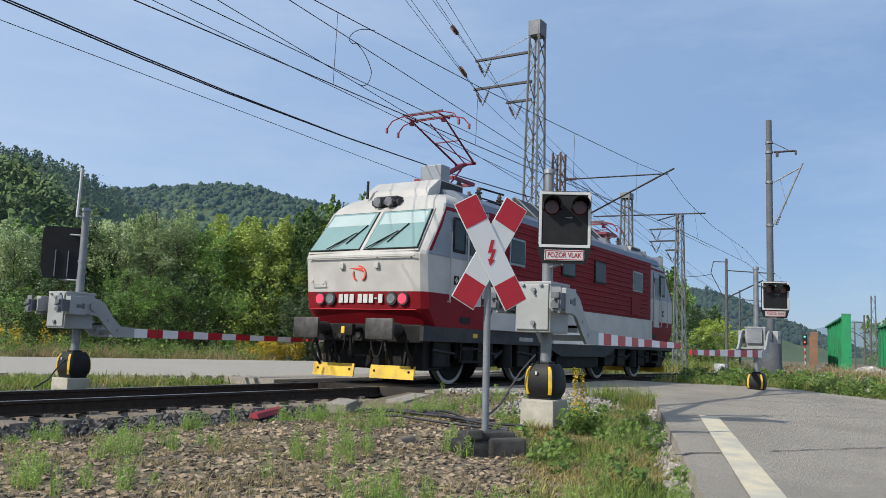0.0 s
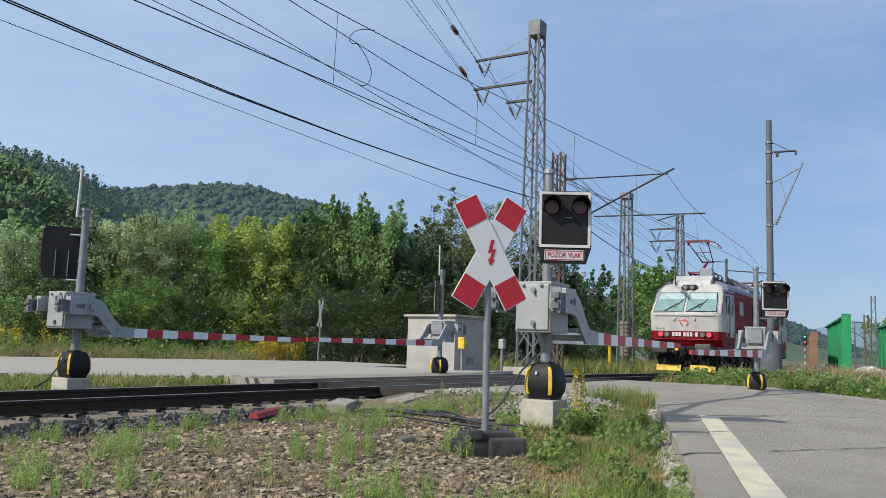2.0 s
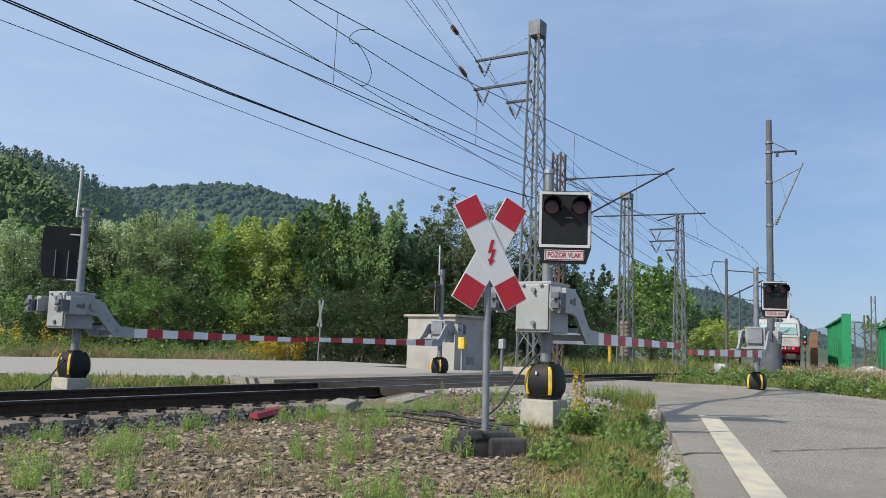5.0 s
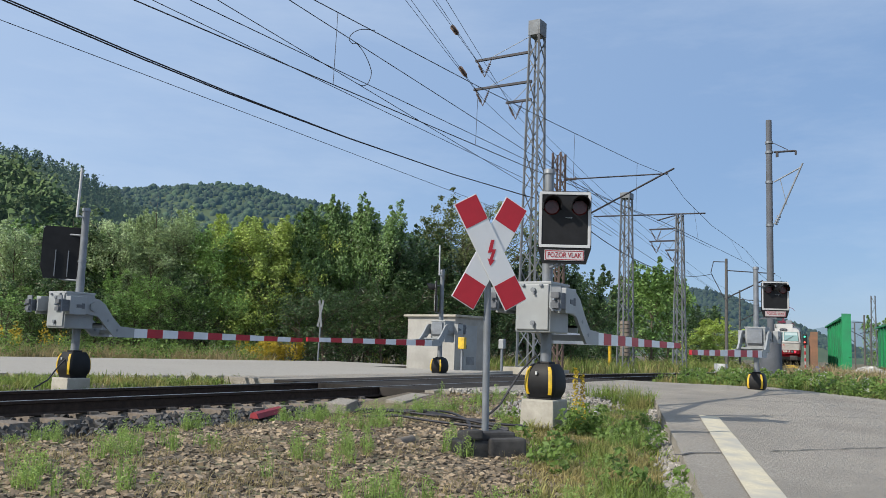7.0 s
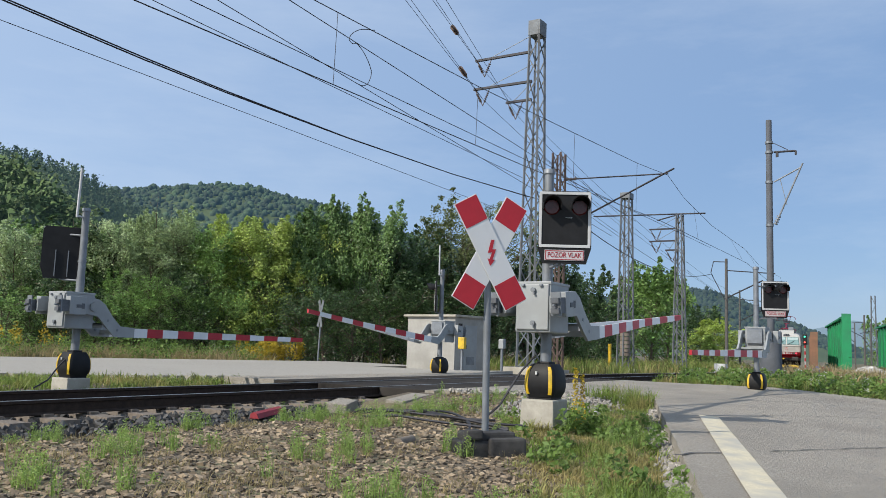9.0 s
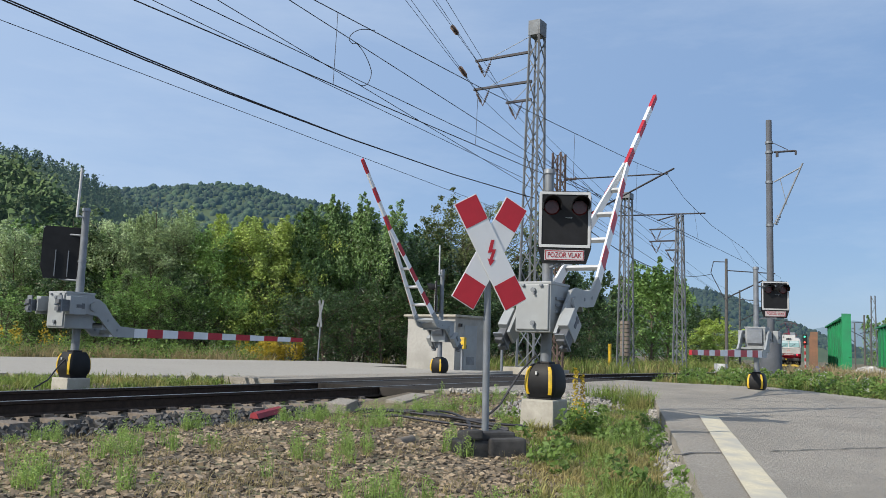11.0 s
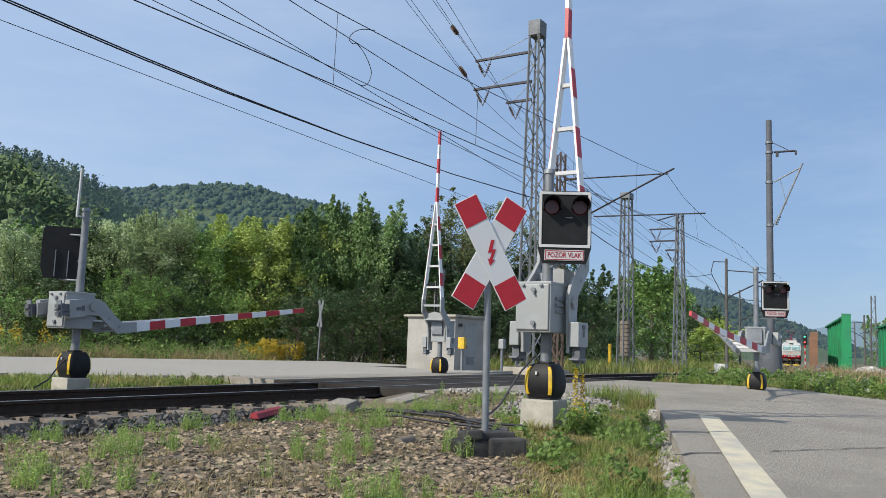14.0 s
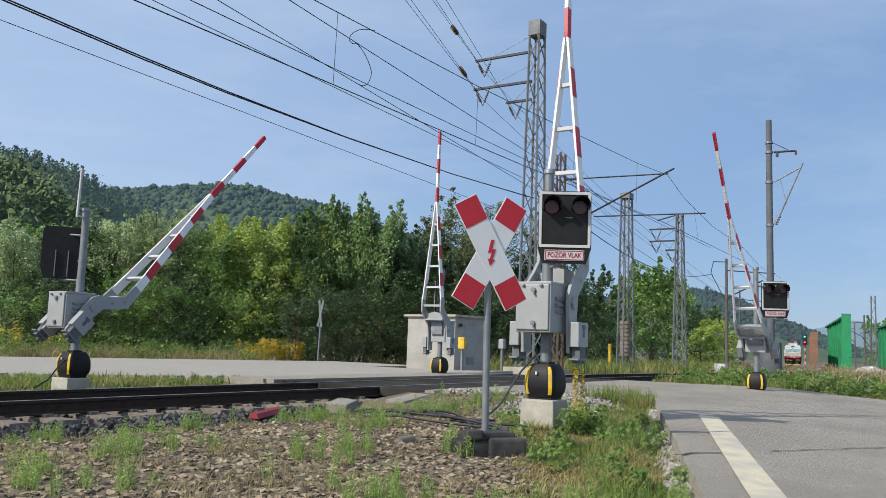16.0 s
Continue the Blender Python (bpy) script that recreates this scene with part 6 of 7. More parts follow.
def make_tree(height, spread, leaf, low, count, size, material, seed, clumps=70, pointed=0.5, shoots=0, airy=1.0):
    """A tapered trunk with limbs and a crown of many small leaves in uneven clumps."""
    rnd = random.Random(seed)
    top = thing("tree", leaf, "tree", pose(0, 0, 0), "trees behind the road")
    b = B()
    tips = []
    p = Vector((0, 0, -0.3))
    r = 0.035 * height ** 0.8 * 0.55
    path = [p]
    for k in range(7):
        p = p + Vector((rnd.uniform(-0.12, 0.12), rnd.uniform(-0.12, 0.12), height * 0.125))
        path.append(p)
    for k in range(7):
        tube(b, path[k], path[k + 1], r * (1 - k / 7.5), r * (1 - (k + 1) / 7.5), 7, caps=False)
    for k in range(22):
        u = rnd.uniform(low, 0.93)
        i = min(6, int(u * 7))
        q = path[i].lerp(path[i + 1], u * 7 - i)
        ang = rnd.uniform(0, 2 * math.pi)
        ln = spread * rnd.uniform(0.55, 1.0) * (1 - 0.6 * u * pointed)
        e = q + Vector((math.cos(ang) * ln, math.sin(ang) * ln, ln * rnd.uniform(0.35, 0.9)))
        m = q.lerp(e, 0.5) + Vector((0, 0, 0.12 * ln))
        tube(b, q, m, r * 0.35 * (1 - u * 0.6), r * 0.2, 5, caps=False)
        tube(b, m, e, r * 0.2, 0.01, 5, caps=False)
        tips += [m, e, m.lerp(e, 0.5)]
        for j in range(2):
            t = e + Vector((rnd.uniform(-0.5, 0.5), rnd.uniform(-0.5, 0.5), rnd.uniform(0.1, 0.7))) * spread * 0.4
            tube(b, m.lerp(e, 0.4 + 0.4 * j), t, r * 0.09, 0.006, 4, caps=False)
            tips.append(t)
    part("trunk", b, M_BARK, top, "brown trunk and limbs")
    centres, radii = [], []
    while len(centres) < clumps:
        if rnd.random() < 0.5:
            c = rnd.choice(tips) + Vector((rnd.gauss(0, 0.25), rnd.gauss(0, 0.25), rnd.gauss(0, 0.25)))
        else:
            u = rnd.uniform(low, 1.0)
            w = spread * (1 - pointed * max(0.0, (u - 0.35) / 0.65)) * (0.72 + 0.5 * noise.noise((u * 3, seed, len(centres) * 0.3)))
            ang = rnd.uniform(0, 2 * math.pi)
            k = rnd.random() ** 0.4
            c = Vector((math.cos(ang) * w * k, math.sin(ang) * w * k, u * height * 0.97))
        if c.z > height or c.z < 0.1:
            continue
        centres.append(tuple(c))
        radii.append(spread * rnd.uniform(0.09, 0.24) * airy * (0.6 if c.z > height * 0.85 else 1.0))
    # upright leading shoots that break the outline
    for k in range(shoots):
        ang, w = rnd.uniform(0, 2 * math.pi), spread * rnd.uniform(0.1, 0.8)
        foot = Vector((math.cos(ang) * w, math.sin(ang) * w, height * rnd.uniform(0.55, 0.86)))
        rise = rnd.uniform(0.8, 2.0)
        for j in range(7):
            c = foot + Vector((rnd.gauss(0, 0.06), rnd.gauss(0, 0.06), rise * (j + rnd.uniform(-0.3, 0.3)) / 7))
            centres.append(tuple(c))
            radii.append(spread * (0.15 - 0.019 * j) * rnd.uniform(0.7, 1.3))
    v, f = leaf_cloud(centres, radii, count, size)
    crown = raw("crown", v.tolist(), f.tolist(), material, top)
    crown["label"] = "crown of small leaves with gaps"
    return top


KINDS = [("full green broadleaf tree behind the road", 0.06, 96, 0.056, M_LEAF[0], 0.45, 135, 14, 1.0),
         ("yellowish green young tree behind the road", 0.05, 96, 0.054, M_LEAF[1], 0.55, 135, 16, 1.0),
         ("dark green bushy tree behind the road", 0.04, 78, 0.058, M_LEAF[2], 0.5, 135, 12, 1.0),
         ("grey-green willow beside the road", 0.04, 104, 0.048, M_LEAF[3], 0.3, 140, 14, 1.0),
         ("tall pointed green tree behind the road", 0.05, 100, 0.058, M_LEAF[4], 0.85, 135, 24, 0.95),
         ("low green bush at the wood edge", 0.03, 34, 0.068, M_LEAF[0], 0.3, 80, 8, 1.2),
         ("low dark bush at the wood edge", 0.03, 34, 0.072, M_LEAF[2], 0.3, 80, 6, 1.2),
         ("open brownish tree with bare twigs showing", 0.10, 62, 0.046, M_LEAF[5], 0.25, 150, 10, 0.85),
         ("green tree farther along the line", 0.05, 46, 0.10, M_LEAF[0], 0.4, 80, 10, 1.1),
         ("yellowish green bush along the line", 0.03, 46, 0.10, M_LEAF[1], 0.3, 80, 10, 1.1),
         ("dark green tree along the line", 0.04, 46, 0.10, M_LEAF[2], 0.4, 80, 10, 1.1)]
models = {}


def plant(kind, x, y, height, spread, turn):
    """Plants a tree: the first of each kind is built, the rest are copies at their own size."""
    z = land_z(x, y) - 0.05
    if kind not in models:
        label, low, count, size, material, pointed, clumps, shoots, airy = KINDS[kind]
        models[kind] = make_tree(7.0, 2.3, label, low, count, size, material, 11 + kind, clumps, pointed, shoots, airy)
        ob = models[kind]
    else:
        ob = copy_thing(models[kind], Matrix())
    k, s = height / 7.0, spread / 2.3
    ob.matrix_basis = Matrix.Translation((x, y, z)) @ Matrix.Rotation(turn, 4, "Z") @ Matrix.Diagonal((s, s, k, 1))
    return ob


tr = random.Random(4)
# the wood edge behind the far road: kind, x, y, height, spread
EDGE = ((3, 10.8, 28.6, 5.9, 2.6), (0, 12.6, 29.6, 6.4, 2.6), (2, 12.0, 26.6, 6.1, 2.5), (0, 13.6, 26.9, 6.4, 2.6), (3, 13.7, 24.9, 6.7, 2.4), (3, 14.6, 23.8, 7.0, 2.6),
        (3, 15.9, 23.4, 7.2, 2.5), (0, 16.6, 21.9, 6.6, 2.4), (1, 17.9, 21.6, 7.0, 2.4), (1, 18.7, 20.4, 7.1, 2.4), (1, 19.9, 19.7, 7.2, 2.5), (4, 21.0, 18.9, 7.9, 2.3),
        (4, 22.1, 18.0, 8.6, 2.1), (4, 22.8, 16.6, 8.2, 2.3))
for kind, x, y, h, s in EDGE:
    plant(kind, x, y, h, s, tr.uniform(0, 6.28))
EDGE_2 = ((2, 24.6, 16.6, 7.0, 2.6), (2, 25.3, 15.0, 6.8, 2.6), (2, 27.6, 15.6, 8.2, 2.7), (7, 28.4, 13.9, 9.4, 3.4), (2, 27.8, 12.6, 6.6, 2.4), (7, 30.0, 12.6, 9.0, 3.2),
          (2, 31.5, 11.8, 6.8, 2.6), (2, 33.5, 11.0, 6.2, 2.4))
for kind, x, y, h, s in EDGE_2:
    plant(kind, x, y, h, s, tr.uniform(0, 6.28))
# second row, filling the gaps
for k in range(14):
    u = k / 13
    plant(6 if u > 0.5 else tr.choice((5, 6)), 12.0 + 23 * u + tr.uniform(-0.8, 0.8), 33.0 - 17.5 * u + tr.uniform(-0.8, 0.8), tr.uniform(5.6, 7.0), tr.uniform(2.4, 3.0), tr.uniform(0, 6.28))
# low bushes at the foot of the wood
for k in range(26):
    u = k / 25
    plant(6 if u > 0.62 else tr.choice((5, 6, 5)), 8.0 + 17.5 * u + tr.uniform(-0.4, 0.4), 25.8 - 9.6 * u + tr.uniform(-0.6, 0.2), tr.uniform(2.4, 4.4), tr.uniform(1.3, 2.0), tr.uniform(0, 6.28))
# dark hedge that comes down to the road beside the hut
for x, y, h, w in ((16.9, 16.1, 3.2, 1.6), (18.4, 15.7, 3.8, 1.8), (19.9, 15.2, 3.6, 1.8), (21.4, 14.6, 4.2, 2.0), (22.9, 13.8, 4.0, 2.0), (24.3, 12.8, 4.4, 2.0), (25.6, 11.6, 4.2, 2.0), (26.8, 10.4, 3.8, 1.8)):
    plant(6, x, y, h, w, tr.uniform(0, 6.28))
# trees and bushes farther along the line
FAR = ((10, 33.2, 10.6, 6.4, 2.2), (10, 44.4, 13.1, 7.0, 2.3), (10, 40.0, 12.4, 5.6, 2.3), (10, 47.5, 13.6, 5.2, 2.4), (8, 61.6, 14.1, 9.4, 3.4), (8, 63.7, 16.4, 8.2, 3.2),
       (8, 67.2, 14.3, 8.8, 2.8), (8, 54.6, 15.7, 5.0, 2.5), (8, 57.5, 15.2, 6.0, 2.6), (9, 79.9, 13.2, 5.3, 3.0), (9, 74.1, 12.9, 3.4, 2.8), (9, 86.0, 12.8, 3.8, 3.0),
       (10, 90.0, 17.0, 7.4, 3.6), (8, 123.0, 0.0, 7.4, 3.2), (10, 84.0, 17.5, 5.6, 3.0), (10, 50.5, 17.0, 5.4, 2.8))
for kind, x, y, h, s in FAR:
    plant(kind, x, y, h, s, tr.uniform(0, 6.28))


# ---------- wooded hills ----------
def hill(name, nodes, r0, r1, material, leaves, label, crowns, size, conifer=0.0, seed=3, fine=1):
    """A ridge round the valley: nodes of bearing and ridge height as an angle, from r0 to r1 metres off. Crowns stand on it."""
    rnd = np.random.default_rng(seed)
    az = np.array([p[0] for p in nodes], float)
    el = np.array([p[1] for p in nodes], float)

    def height(a, u):
        ridge = np.interp(a, az[::-1], el[::-1])
        s = u * u * (3 - 2 * u) * 0.55 + u * 0.45
        return math.tan(math.radians(ridge)) * r1 * s + 6 * noise.noise((a * 0.6, u * 5, seed)) * u * (1 - u) * 4

    na, nu = 90, 16
    vs, fs = [], []
    for i in range(na + 1):
        a = az[0] + (az[-1] - az[0]) * i / na
        for j in range(nu + 2):
            u = min(1.0, j / nu)
            r = r0 + (r1 - r0) * u + (200 if j > nu else 0)
            z = height(a, u) - (60 if j > nu else 0)
            vs.append((EYE.x + r * math.cos(math.radians(a)), EYE.y + r * math.sin(math.radians(a)), z - 1.0 - 0.55 * size))
    m = nu + 2
    for i in range(na):
        for j in range(m - 1):
            fs.append((i * m + j, i * m + j + 1, (i + 1) * m + j + 1, (i + 1) * m + j))
    tagged(raw(name, vs, fs, material, smooth=True), label, "hill", kind="structure")
    if not crowns:
        return
    cs, rs = [], []
    for k in range(crowns):
        a, u = rnd.uniform(az[-1], min(az[0], 63.0)), 0.3 + 0.7 * rnd.random() ** 0.75
        if k % 5 == 0:
            u = 1.0 - 0.05 * rnd.random()
        r = r0 + (r1 - r0) * u
        s = size * rnd.uniform(0.7, 1.35)
        x, y, z = EYE.x + r * math.cos(math.radians(a)), EYE.y + r * math.sin(math.radians(a)), height(a, u) - 1 - 1.15 * size
        if rnd.random() < conifer:
            for j in range(5):
                cs.append((x, y, z + s * (0.3 + 0.34 * j)))
                rs.append(s * (0.46 - 0.085 * j))
        else:
            for j in range(4):
                d = rnd.normal(size=3) * s * 0.38
                cs.append((x + d[0], y + d[1], z + 0.3 * s + abs(d[2])))
                rs.append(s * rnd.uniform(0.45, 0.7))
    if fine:
        v, f = leaf_cloud(cs, rs, fine, size * 0.13)
    else:
        # closed canopy: lumpy rounded crowns
        ball = B()
        bmesh.ops.create_icosphere(ball, subdivisions=1, radius=1.0)
        bv = np.array([p.co[:] for p in ball.verts])
        bf = np.array([[p.index for p in q.verts] for q in ball.faces])
        ball.free()
        c, r = np.array(cs), np.array(rs)
        keep = rnd.random(len(c)) < 0.62
        c, r = c[keep], r[keep]
        v = c[:, None] + bv[None] * (r[:, None, None] * rnd.uniform(0.72, 1.28, (len(c), len(bv), 1))) * np.array((1, 1, 1.15))
        f = bf[None] + len(bv) * np.arange(len(c))[:, None, None]
        v, f = v.reshape(-1, 3), f.reshape(-1, 3)
    tagged(raw("hillside_woods", v.tolist(), f.tolist(), leaves, smooth=not fine), "dense green woods covering a distant hill", "woods", kind="stuff")


# bearing and height of each skyline, in degrees
HILL_NEAR = ((71.54, 11.97), (65.01, 11.8), (60.52, 10.93), (58.63, 10.74), (56.67, 10.39), (54.6, 9.34), (52.47, 8.21), (49.59, 7.16), (45.83, 4.79), (40.36, 0.12))
HILL_FRONT = ((71.5, 11.2), (60.5, 10.4), (59.63, 10.2), (58.71, 9.6), (58.24, 8.9), (56.83, 8.1), (55.1, 7.0), (52.64, 5.5), (48.0, 3.0), (44.0, 0.2))
HILL_FAR = ((67.35, 7.73), (57.16, 8.47), (54.57, 8.98), (52.89, 9.22), (49.41, 9.73), (46.15, 10.07), (44.28, 9.87), (42.36, 9.47), (40.44, 9.21), (37.69, 8.12), (34.55, 7.41), (29.45, 6.27), (25.16, 4.46), (20.61, 2.3), (16.94, 0.91))
HILL_RIGHT = ((24.36, 2.19), (20.62, 3.62), (16.59, 4.33), (14.46, 4.14), (12.71, 3.65), (11.35, 3.05), (9.36, 2.13), (8.06, 1.59), (5.56, 0.63), (1.99, 0.01))
HILL_DIST = ((10.02, 1.65), (8.06, 1.87), (7.09, 2.07), (5.83, 2.44), (4.75, 2.29), (3.11, 1.98), (0.22, 2.36), (-5.01, 1.82))
# the mountains' pale blue is emission: haze put into the material
M_DIST = mat("haze_glow_distance", (0.10, 0.13, 0.12), (0.08, 0.11, 0.10), 0.95, scale=0.01, glow=(0.20, 0.32, 0.52, 0.45))
# the bright air of a hazy morning is painted in as faint bluish emission
M_HILL = mat("hazed_hill_soil", (0.06, 0.09, 0.035), (0.04, 0.065, 0.025), 0.95, scale=0.02, glow=(0.08, 0.15, 0.20, 0.10))
M_WOODS0 = mat("hazed_front_woods", (0.11, 0.165, 0.05), (0.06, 0.10, 0.032), 0.9, scale=0.12, isle=0.5, glow=(0.08, 0.15, 0.20, 0.05))
M_WOODS = mat("hazed_hill_woods", (0.085, 0.125, 0.05), (0.05, 0.08, 0.035), 0.9, scale=0.05, isle=0.45, glow=(0.09, 0.16, 0.23, 0.20))
M_WOODS2 = mat("hazed_far_hill_woods", (0.042, 0.072, 0.026), (0.020, 0.038, 0.015), 0.9, scale=0.02, isle=0.5, bump=1.0, bscale=0.5, glow=(0.075, 0.15, 0.27, 0.23))
M_WOODS3 = mat("hazed_distance_woods", (0.026, 0.044, 0.018), (0.014, 0.026, 0.012), 0.9, scale=0.02, isle=0.4, glow=(0.10, 0.19, 0.32, 0.24))
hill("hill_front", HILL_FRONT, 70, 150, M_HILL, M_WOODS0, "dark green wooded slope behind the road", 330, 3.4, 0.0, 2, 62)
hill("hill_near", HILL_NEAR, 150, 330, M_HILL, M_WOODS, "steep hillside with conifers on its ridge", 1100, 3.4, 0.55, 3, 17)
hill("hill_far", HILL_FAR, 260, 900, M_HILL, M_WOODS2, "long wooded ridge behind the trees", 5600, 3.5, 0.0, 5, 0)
hill("hill_right", HILL_RIGHT, 400, 1300, M_HILL, M_WOODS3, "wooded hill beyond the line, blued by a haze glow", 3200, 4.2, 0.0, 8, 0)
hill("hill_distance", HILL_DIST, 1500, 4200, M_DIST, M_DIST, "distant mountains with a pale blue haze glow", 0, 8.0, 0.0, 9)

# ---------- grass, weeds and flowers ----------
def blades(name, tufts, material, label, category, lean=0.5, wide=0.006):
    """Grass: each tuft (x, y, z, height, blades, radius) is a spray of narrow bent blades."""
    allv = []
    for x, y, z, h, n, rad in tufts:
        a = rng.uniform(0, 2 * math.pi, n)
        rr = rad * np.sqrt(rng.random(n))
        o = np.stack([x + rr * np.cos(a), y + rr * np.sin(a), np.full(n, z - 0.01)], -1)
        d = rng.uniform(0, 2 * math.pi, n)
        L = h * rng.uniform(0.5, 1.15, n)
        tilt = lean * rng.random(n)
        way = np.stack([np.cos(d) * tilt, np.sin(d) * tilt, np.ones(n)], -1)
        side = np.stack([-np.sin(d + 0.6), np.cos(d + 0.6), np.zeros(n)], -1) * (wide * rng.uniform(0.6, 1.5, n))[:, None]
        mid = o + way * (L * 0.55)[:, None]
        tip = o + way * L[:, None] + np.stack([np.cos(d), np.sin(d), -0.4 * np.ones(n)], -1) * (L * tilt * 0.7)[:, None]
        allv.append(np.stack([o - side, o + side, mid + side * 0.8, mid - side * 0.8, tip], 1).reshape(-1, 3))
    v = np.concatenate(allv)
    n = len(v) // 5
    i = 5 * np.arange(n)
    quads = np.stack([i, i + 1, i + 2, i + 3], -1).tolist()
    tris = np.stack([i + 3, i + 2, i + 4], -1).tolist()
    ob = raw(name, v.tolist(), quads + tris, material)
    return tagged(ob, label, category, kind="stuff")


def leafy(name, plants, material, label, category, size=0.03, bloom=False):
    """Leafy weeds: stalks (x, y, z, height, leaves, radius) with leaf cards along them."""
    cs, out = [], []
    for x, y, z, h, n, rad in plants:
        u = rng.random(n) ** (0.5 if bloom else 0.8)
        a = rng.uniform(0, 2 * math.pi, n)
        r = rad * (1.05 - u * 0.6) * np.sqrt(rng.random(n))
        out.append(np.stack([x + r * np.cos(a), y + r * np.sin(a), z + h * (0.06 + 0.94 * u)], -1))
    v, f = leaf_cloud(np.concatenate(out), np.full(sum(len(o) for o in out), 0.012), 1, size, flat=0.3)
    ob = raw(name, v.tolist(), f.tolist(), material)
    return tagged(ob, label, category, kind="stuff")


def scatter(n, x0, x1, y0, y1, keep):
    out = []
    tries = 0
    while len(out) < n and tries < n * 30:
        tries += 1
        x, y = rng.uniform(x0, x1), rng.uniform(y0, y1)
        if keep(x, y):
            out.append((x, y))
    return out


def clear(x, y):
    return not on_road(x, y, 0.02) and abs(y - bend(x)[0]) > 2.4


def verge(x, y):
    """The grassy wedge beside the road, around and before the nearest barrier."""
    edge = x - (-3.4 + (y + 5.3) * 1.76) + 0.5 * noise.noise((x * 1.4, y * 1.4, 3.0))
    return clear(x, y) and y < -4.75 and edge > 0 and rng.random() < min(1.0, 0.25 + edge)


near_grass = [(x, y, land_z(x, y), rng.uniform(0.03, 0.10), 13, 0.08) for x, y in scatter(3000, -9.5, 3.0, -9.5, -4.4, verge)]
blades("grass", near_grass, M_GRASS, "green and straw-coloured grass on the verge", "grass", 0.8, 0.0045)
tall = [(x, y, land_z(x, y), rng.uniform(0.10, 0.22), 14, 0.06) for x, y in scatter(190, -8.5, 3.0, -8.5, -4.6, lambda x, y: verge(x, y) and noise.noise((x * 1.1, y * 1.1, 7.0)) > 0.12)]
blades("tall_grass", tall, M_GRASS, "taller green grass tufts on the verge", "grass", 0.6, 0.005)
tip = [(x, y, land_z(x, y), rng.uniform(0.2, 0.42), 22, 0.09) for x, y in scatter(60, 1.2, 3.0, -5.4, -4.4, clear)]
blades("grass_tuft", tip, M_GRASS, "tall grass at the tip of the verge", "grass", 0.5, 0.005)
field = [(x, y, land_z(x, y), rng.uniform(0.04, 0.11), 9, 0.06) for x, y in
         scatter(1700, -10.2, 0.2, -9.0, -2.5, lambda x, y: clear(x, y) and noise.noise((x * 0.9, y * 0.9, 1.0)) > -0.02 and x > -10.3 - 0.3 * (y + 9))]
blades("field_grass", field, M_STRAW, "sparse dry grass between the stones", "grass", 0.9, 0.003)
weeds = [(x, y, land_z(x, y), rng.uniform(0.07, 0.25), 90, 0.05) for x, y in
         scatter(470, -10.0, 0.0, -8.8, -2.3, lambda x, y: clear(x, y) and noise.noise((x * 1.25, y * 1.25, 4.0)) > 0.14)]
leafy("weeds", weeds, M_WEED2, "feathery yellow-green weeds in the gravel", "weeds", 0.0085)
blades("weed_stalks", [(x, y, z, h * 1.05, 16, 0.05) for x, y, z, h, n, r in weeds], M_WEED2, "thin green weed stalks in the gravel", "weeds", 0.45, 0.0026)
docks = [(x, y, land_z(x, y), rng.uniform(0.12, 0.26), 34, 0.15) for x, y in scatter(34, -7.5, -0.8, -8.0, -5.0, lambda x, y: verge(x, y) and noise.noise((x, y, 12.0)) > 0.0)]
docks += [(-2.9 + rng.uniform(-0.5, 0.4), -6.0 + rng.uniform(-0.2, 0.2), -0.2, rng.uniform(0.15, 0.36), 50, 0.16) for k in range(10)]
leafy("broad_weeds", docks, M_WEED, "broad-leaved green weeds around the concrete block", "weeds", 0.032)
leafy("mullein_spike", [(-2.93, -5.98, -0.2, 0.78, 240, 0.05), (-2.84, -6.03, -0.2, 0.7, 220, 0.05)], M_BLOOM, "yellow flowering spikes before the concrete block", "flowers", 0.016, True)
# far side strip between track and road, and beyond the road
strip_far = [(x, y, land_z(x, y), rng.uniform(0.08, 0.26), 12, 0.12) for x, y in scatter(1800, -9, 1.2, 2.4, 10.5, lambda x, y: clear(x, y))]
blades("strip_grass", strip_far, M_GRASS, "green grass between the track and the far road", "grass", 0.8, 0.009)
edge_w = [(x, y, land_z(x, y), rng.uniform(0.18, 0.5), 26, 0.22) for x, y in scatter(750, 10.5, 18, -9.5, -2.4, lambda x, y: clear(x, y))]
blades("roadside_grass", edge_w, M_GRASS, "dry and green tall grass beyond the road", "grass", 0.55, 0.010)
edge_g = [(x, y, land_z(x, y), rng.uniform(0.25, 0.62), 60, 0.24) for x, y in scatter(330, 10.6, 22, -9.5, -2.4, lambda x, y: clear(x, y) and noise.noise((x * 0.5, y * 0.5, 6)) > -0.1)]
leafy("roadside_weeds", edge_g, M_WEED, "green leafy weeds beyond the road", "weeds", 0.045)
leafy("daisies", [(x, y, z, h * 1.1, 14, 0.2) for x, y, z, h, n, r in edge_g[::5]], M_WHITE, "small white flowers in the weeds", "flowers", 0.022, True)
far_field = [(x, y, land_z(x, y), rng.uniform(0.3, 0.9), 20, 0.5) for x, y in scatter(1500, 18, 75, -14, -2.6, lambda x, y: clear(x, y) and not (40 < x < 56 and -7.5 < y))]
blades("far_meadow", far_field, M_STRAW, "tall dry meadow grass along the yard", "grass", 0.6, 0.02)
far_left = [(x, y, land_z(x, y), rng.uniform(0.3, 0.9), 18, 0.4) for x, y in scatter(1300, 22, 80, 3.5, 16, lambda x, y: clear(x, y) and y - bend(x)[0] > 3.2)]
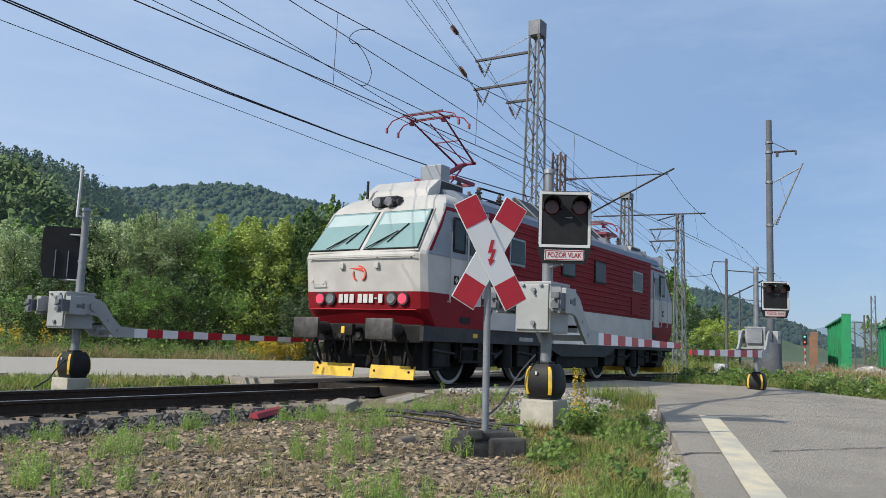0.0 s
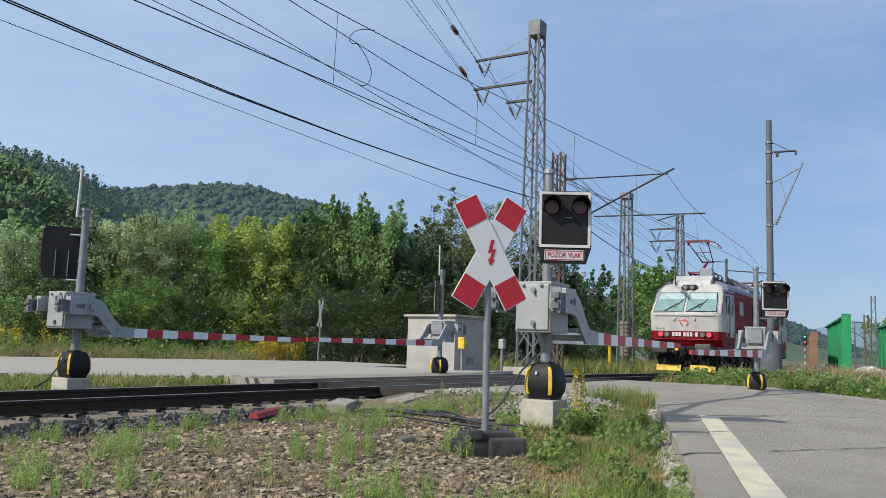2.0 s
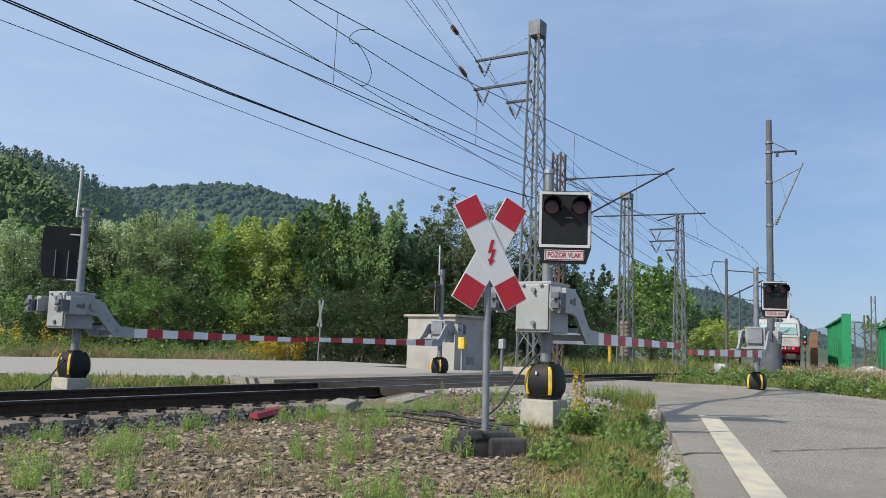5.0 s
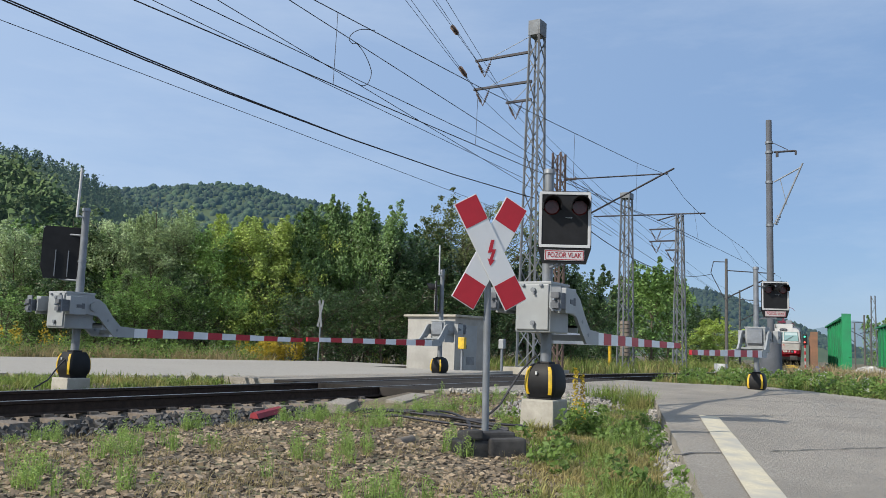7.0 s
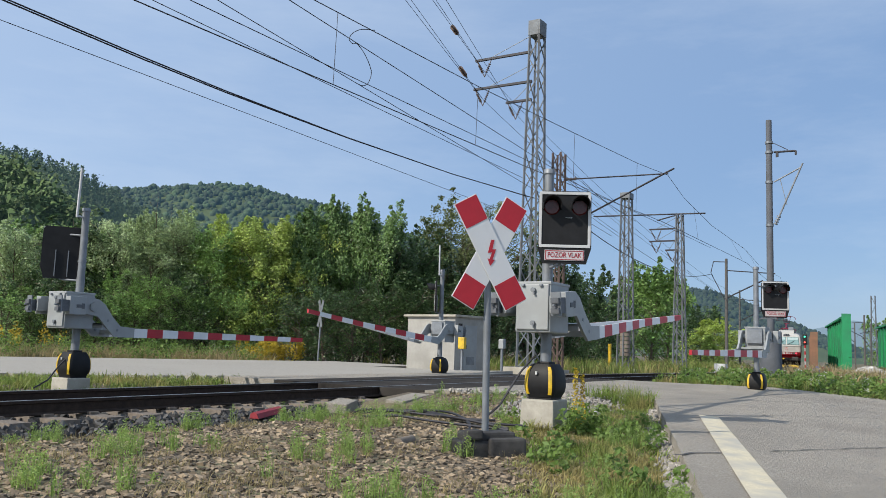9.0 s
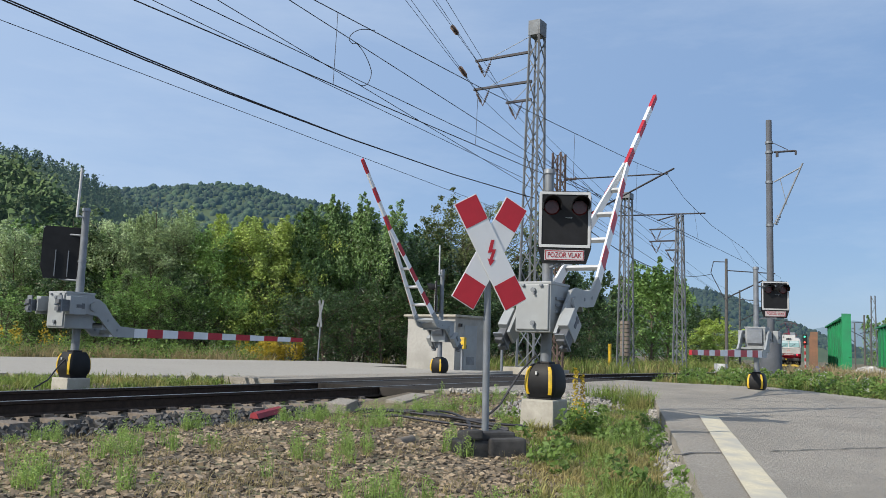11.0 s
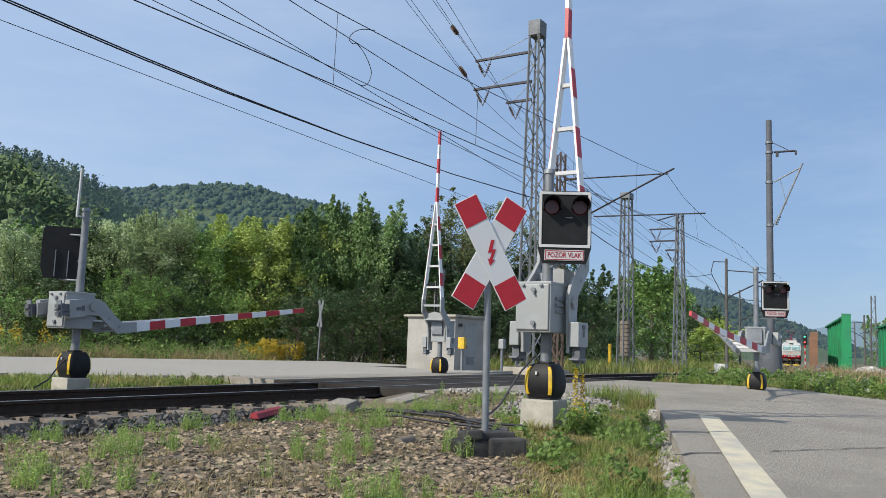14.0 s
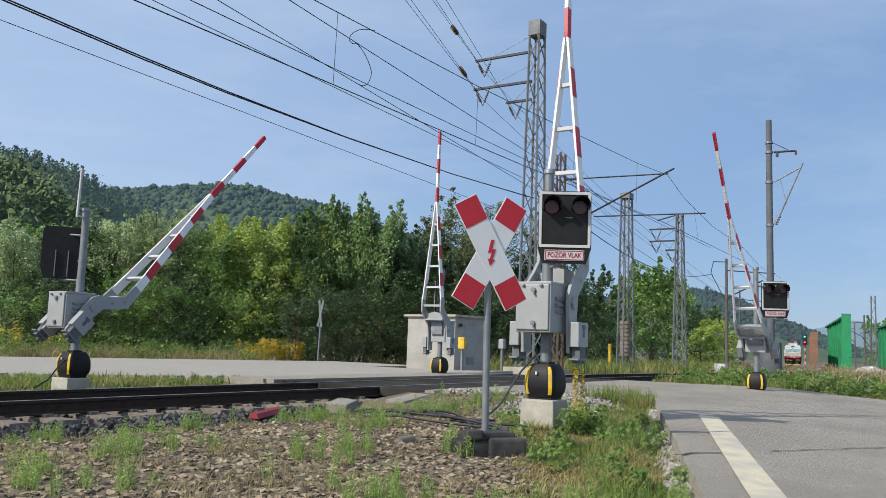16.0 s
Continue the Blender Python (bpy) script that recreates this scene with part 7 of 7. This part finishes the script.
blades("lineside_grass", far_left, M_GRASS, "green grass along the line", "grass", 0.6, 0.018)
foot = [(x, y, land_z(x, y), rng.uniform(0.3, 0.8), 26, 0.35) for x, y in
        scatter(560, -2, 26, 14, 27, lambda x, y: not on_road(x, y, 0.1) and y < 21.5 - 0.26 * x + 2.0 and y + 9.97 > 0.95 * (x + 12.4))]
blades("wood_edge_grass", foot[::2], M_STRAW, "brownish tall grass at the foot of the wood", "grass", 0.6, 0.013)
leafy("wood_edge_weeds", [(x, y, z, h * 1.3, 60, 0.3) for x, y, z, h, n, r in foot[1::2]], M_WEED, "green weeds at the foot of the wood", "weeds", 0.04)
gold = [(x, y, land_z(x, y), rng.uniform(0.6, 1.15), 70, 0.22) for x, y in scatter(80, 14.6, 17.6, 15.9, 17.6, lambda x, y: not on_road(x, y, 0.3))]
gold += [(x, y, land_z(x, y), rng.uniform(0.8, 1.5), 70, 0.25) for x, y in scatter(16, 5.5, 8.6, 20.6, 23.5, lambda x, y: not on_road(x, y, 0.3))]
leafy("goldenrod", gold, M_BLOOM, "yellow flowering goldenrod at the wood edge", "flowers", 0.045, True)


# ---------- what moves ----------
def motions():
    # booms rise one pair after the other: seconds and degrees
    for arm, rows in ((arm_a, RISE_A), (arm_b, RISE_B), (arm_c, RISE_C), (arm_d, RISE_D)):
        walk(arm, [(t, Matrix.Translation(PIVOT) @ Matrix.Rotation(radians(-a), 4, "Y")) for t, a in rows])
    # the locomotive runs off along the line, its wheels turning
    walk(loco, [(k / 5, loco_pose(run_at(k / 5))) for k in range(81)])
    for ws, x in wheelsets:
        walk(ws, [(k / 15, Matrix.Translation((x, 0, 0.612)) @ Matrix.Rotation(run_at(k / 15) / 0.61 * -1.0, 4, "Y")) for k in range(241)])


RISE_A = [(0, 0), (8.55, 0), (8.8, 2.2), (9.0, 5.2), (9.2, 8.7), (9.6, 17), (10.2, 31), (10.8, 43), (11.3, 52.3), (11.8, 62), (12.3, 72), (12.8, 81), (13.2, 87), (13.6, 89.5), (16, 90)]
RISE_D = [(0, 0), (8.55, 0), (8.8, 2.8), (9.0, 6.5), (9.2, 10.5), (9.6, 19), (10.2, 33), (10.8, 46), (11.3, 57), (11.6, 61.5), (12.0, 68.7), (12.5, 78.7), (12.9, 84.5), (13.2, 88), (13.6, 91), (16, 91)]
RISE_B = [(0, 0), (13.55, 0), (13.7, 1.2), (14.0, 6.8), (14.25, 12.2), (14.5, 17.9), (15.0, 28.6), (15.5, 38.6), (16, 48)]
RISE_C = [(0, 0), (13.5, 0), (13.7, 2.0), (14.0, 7.2), (14.25, 12.7), (14.5, 18.3), (15.0, 29.1), (15.5, 40), (16, 50.5)]
motions()
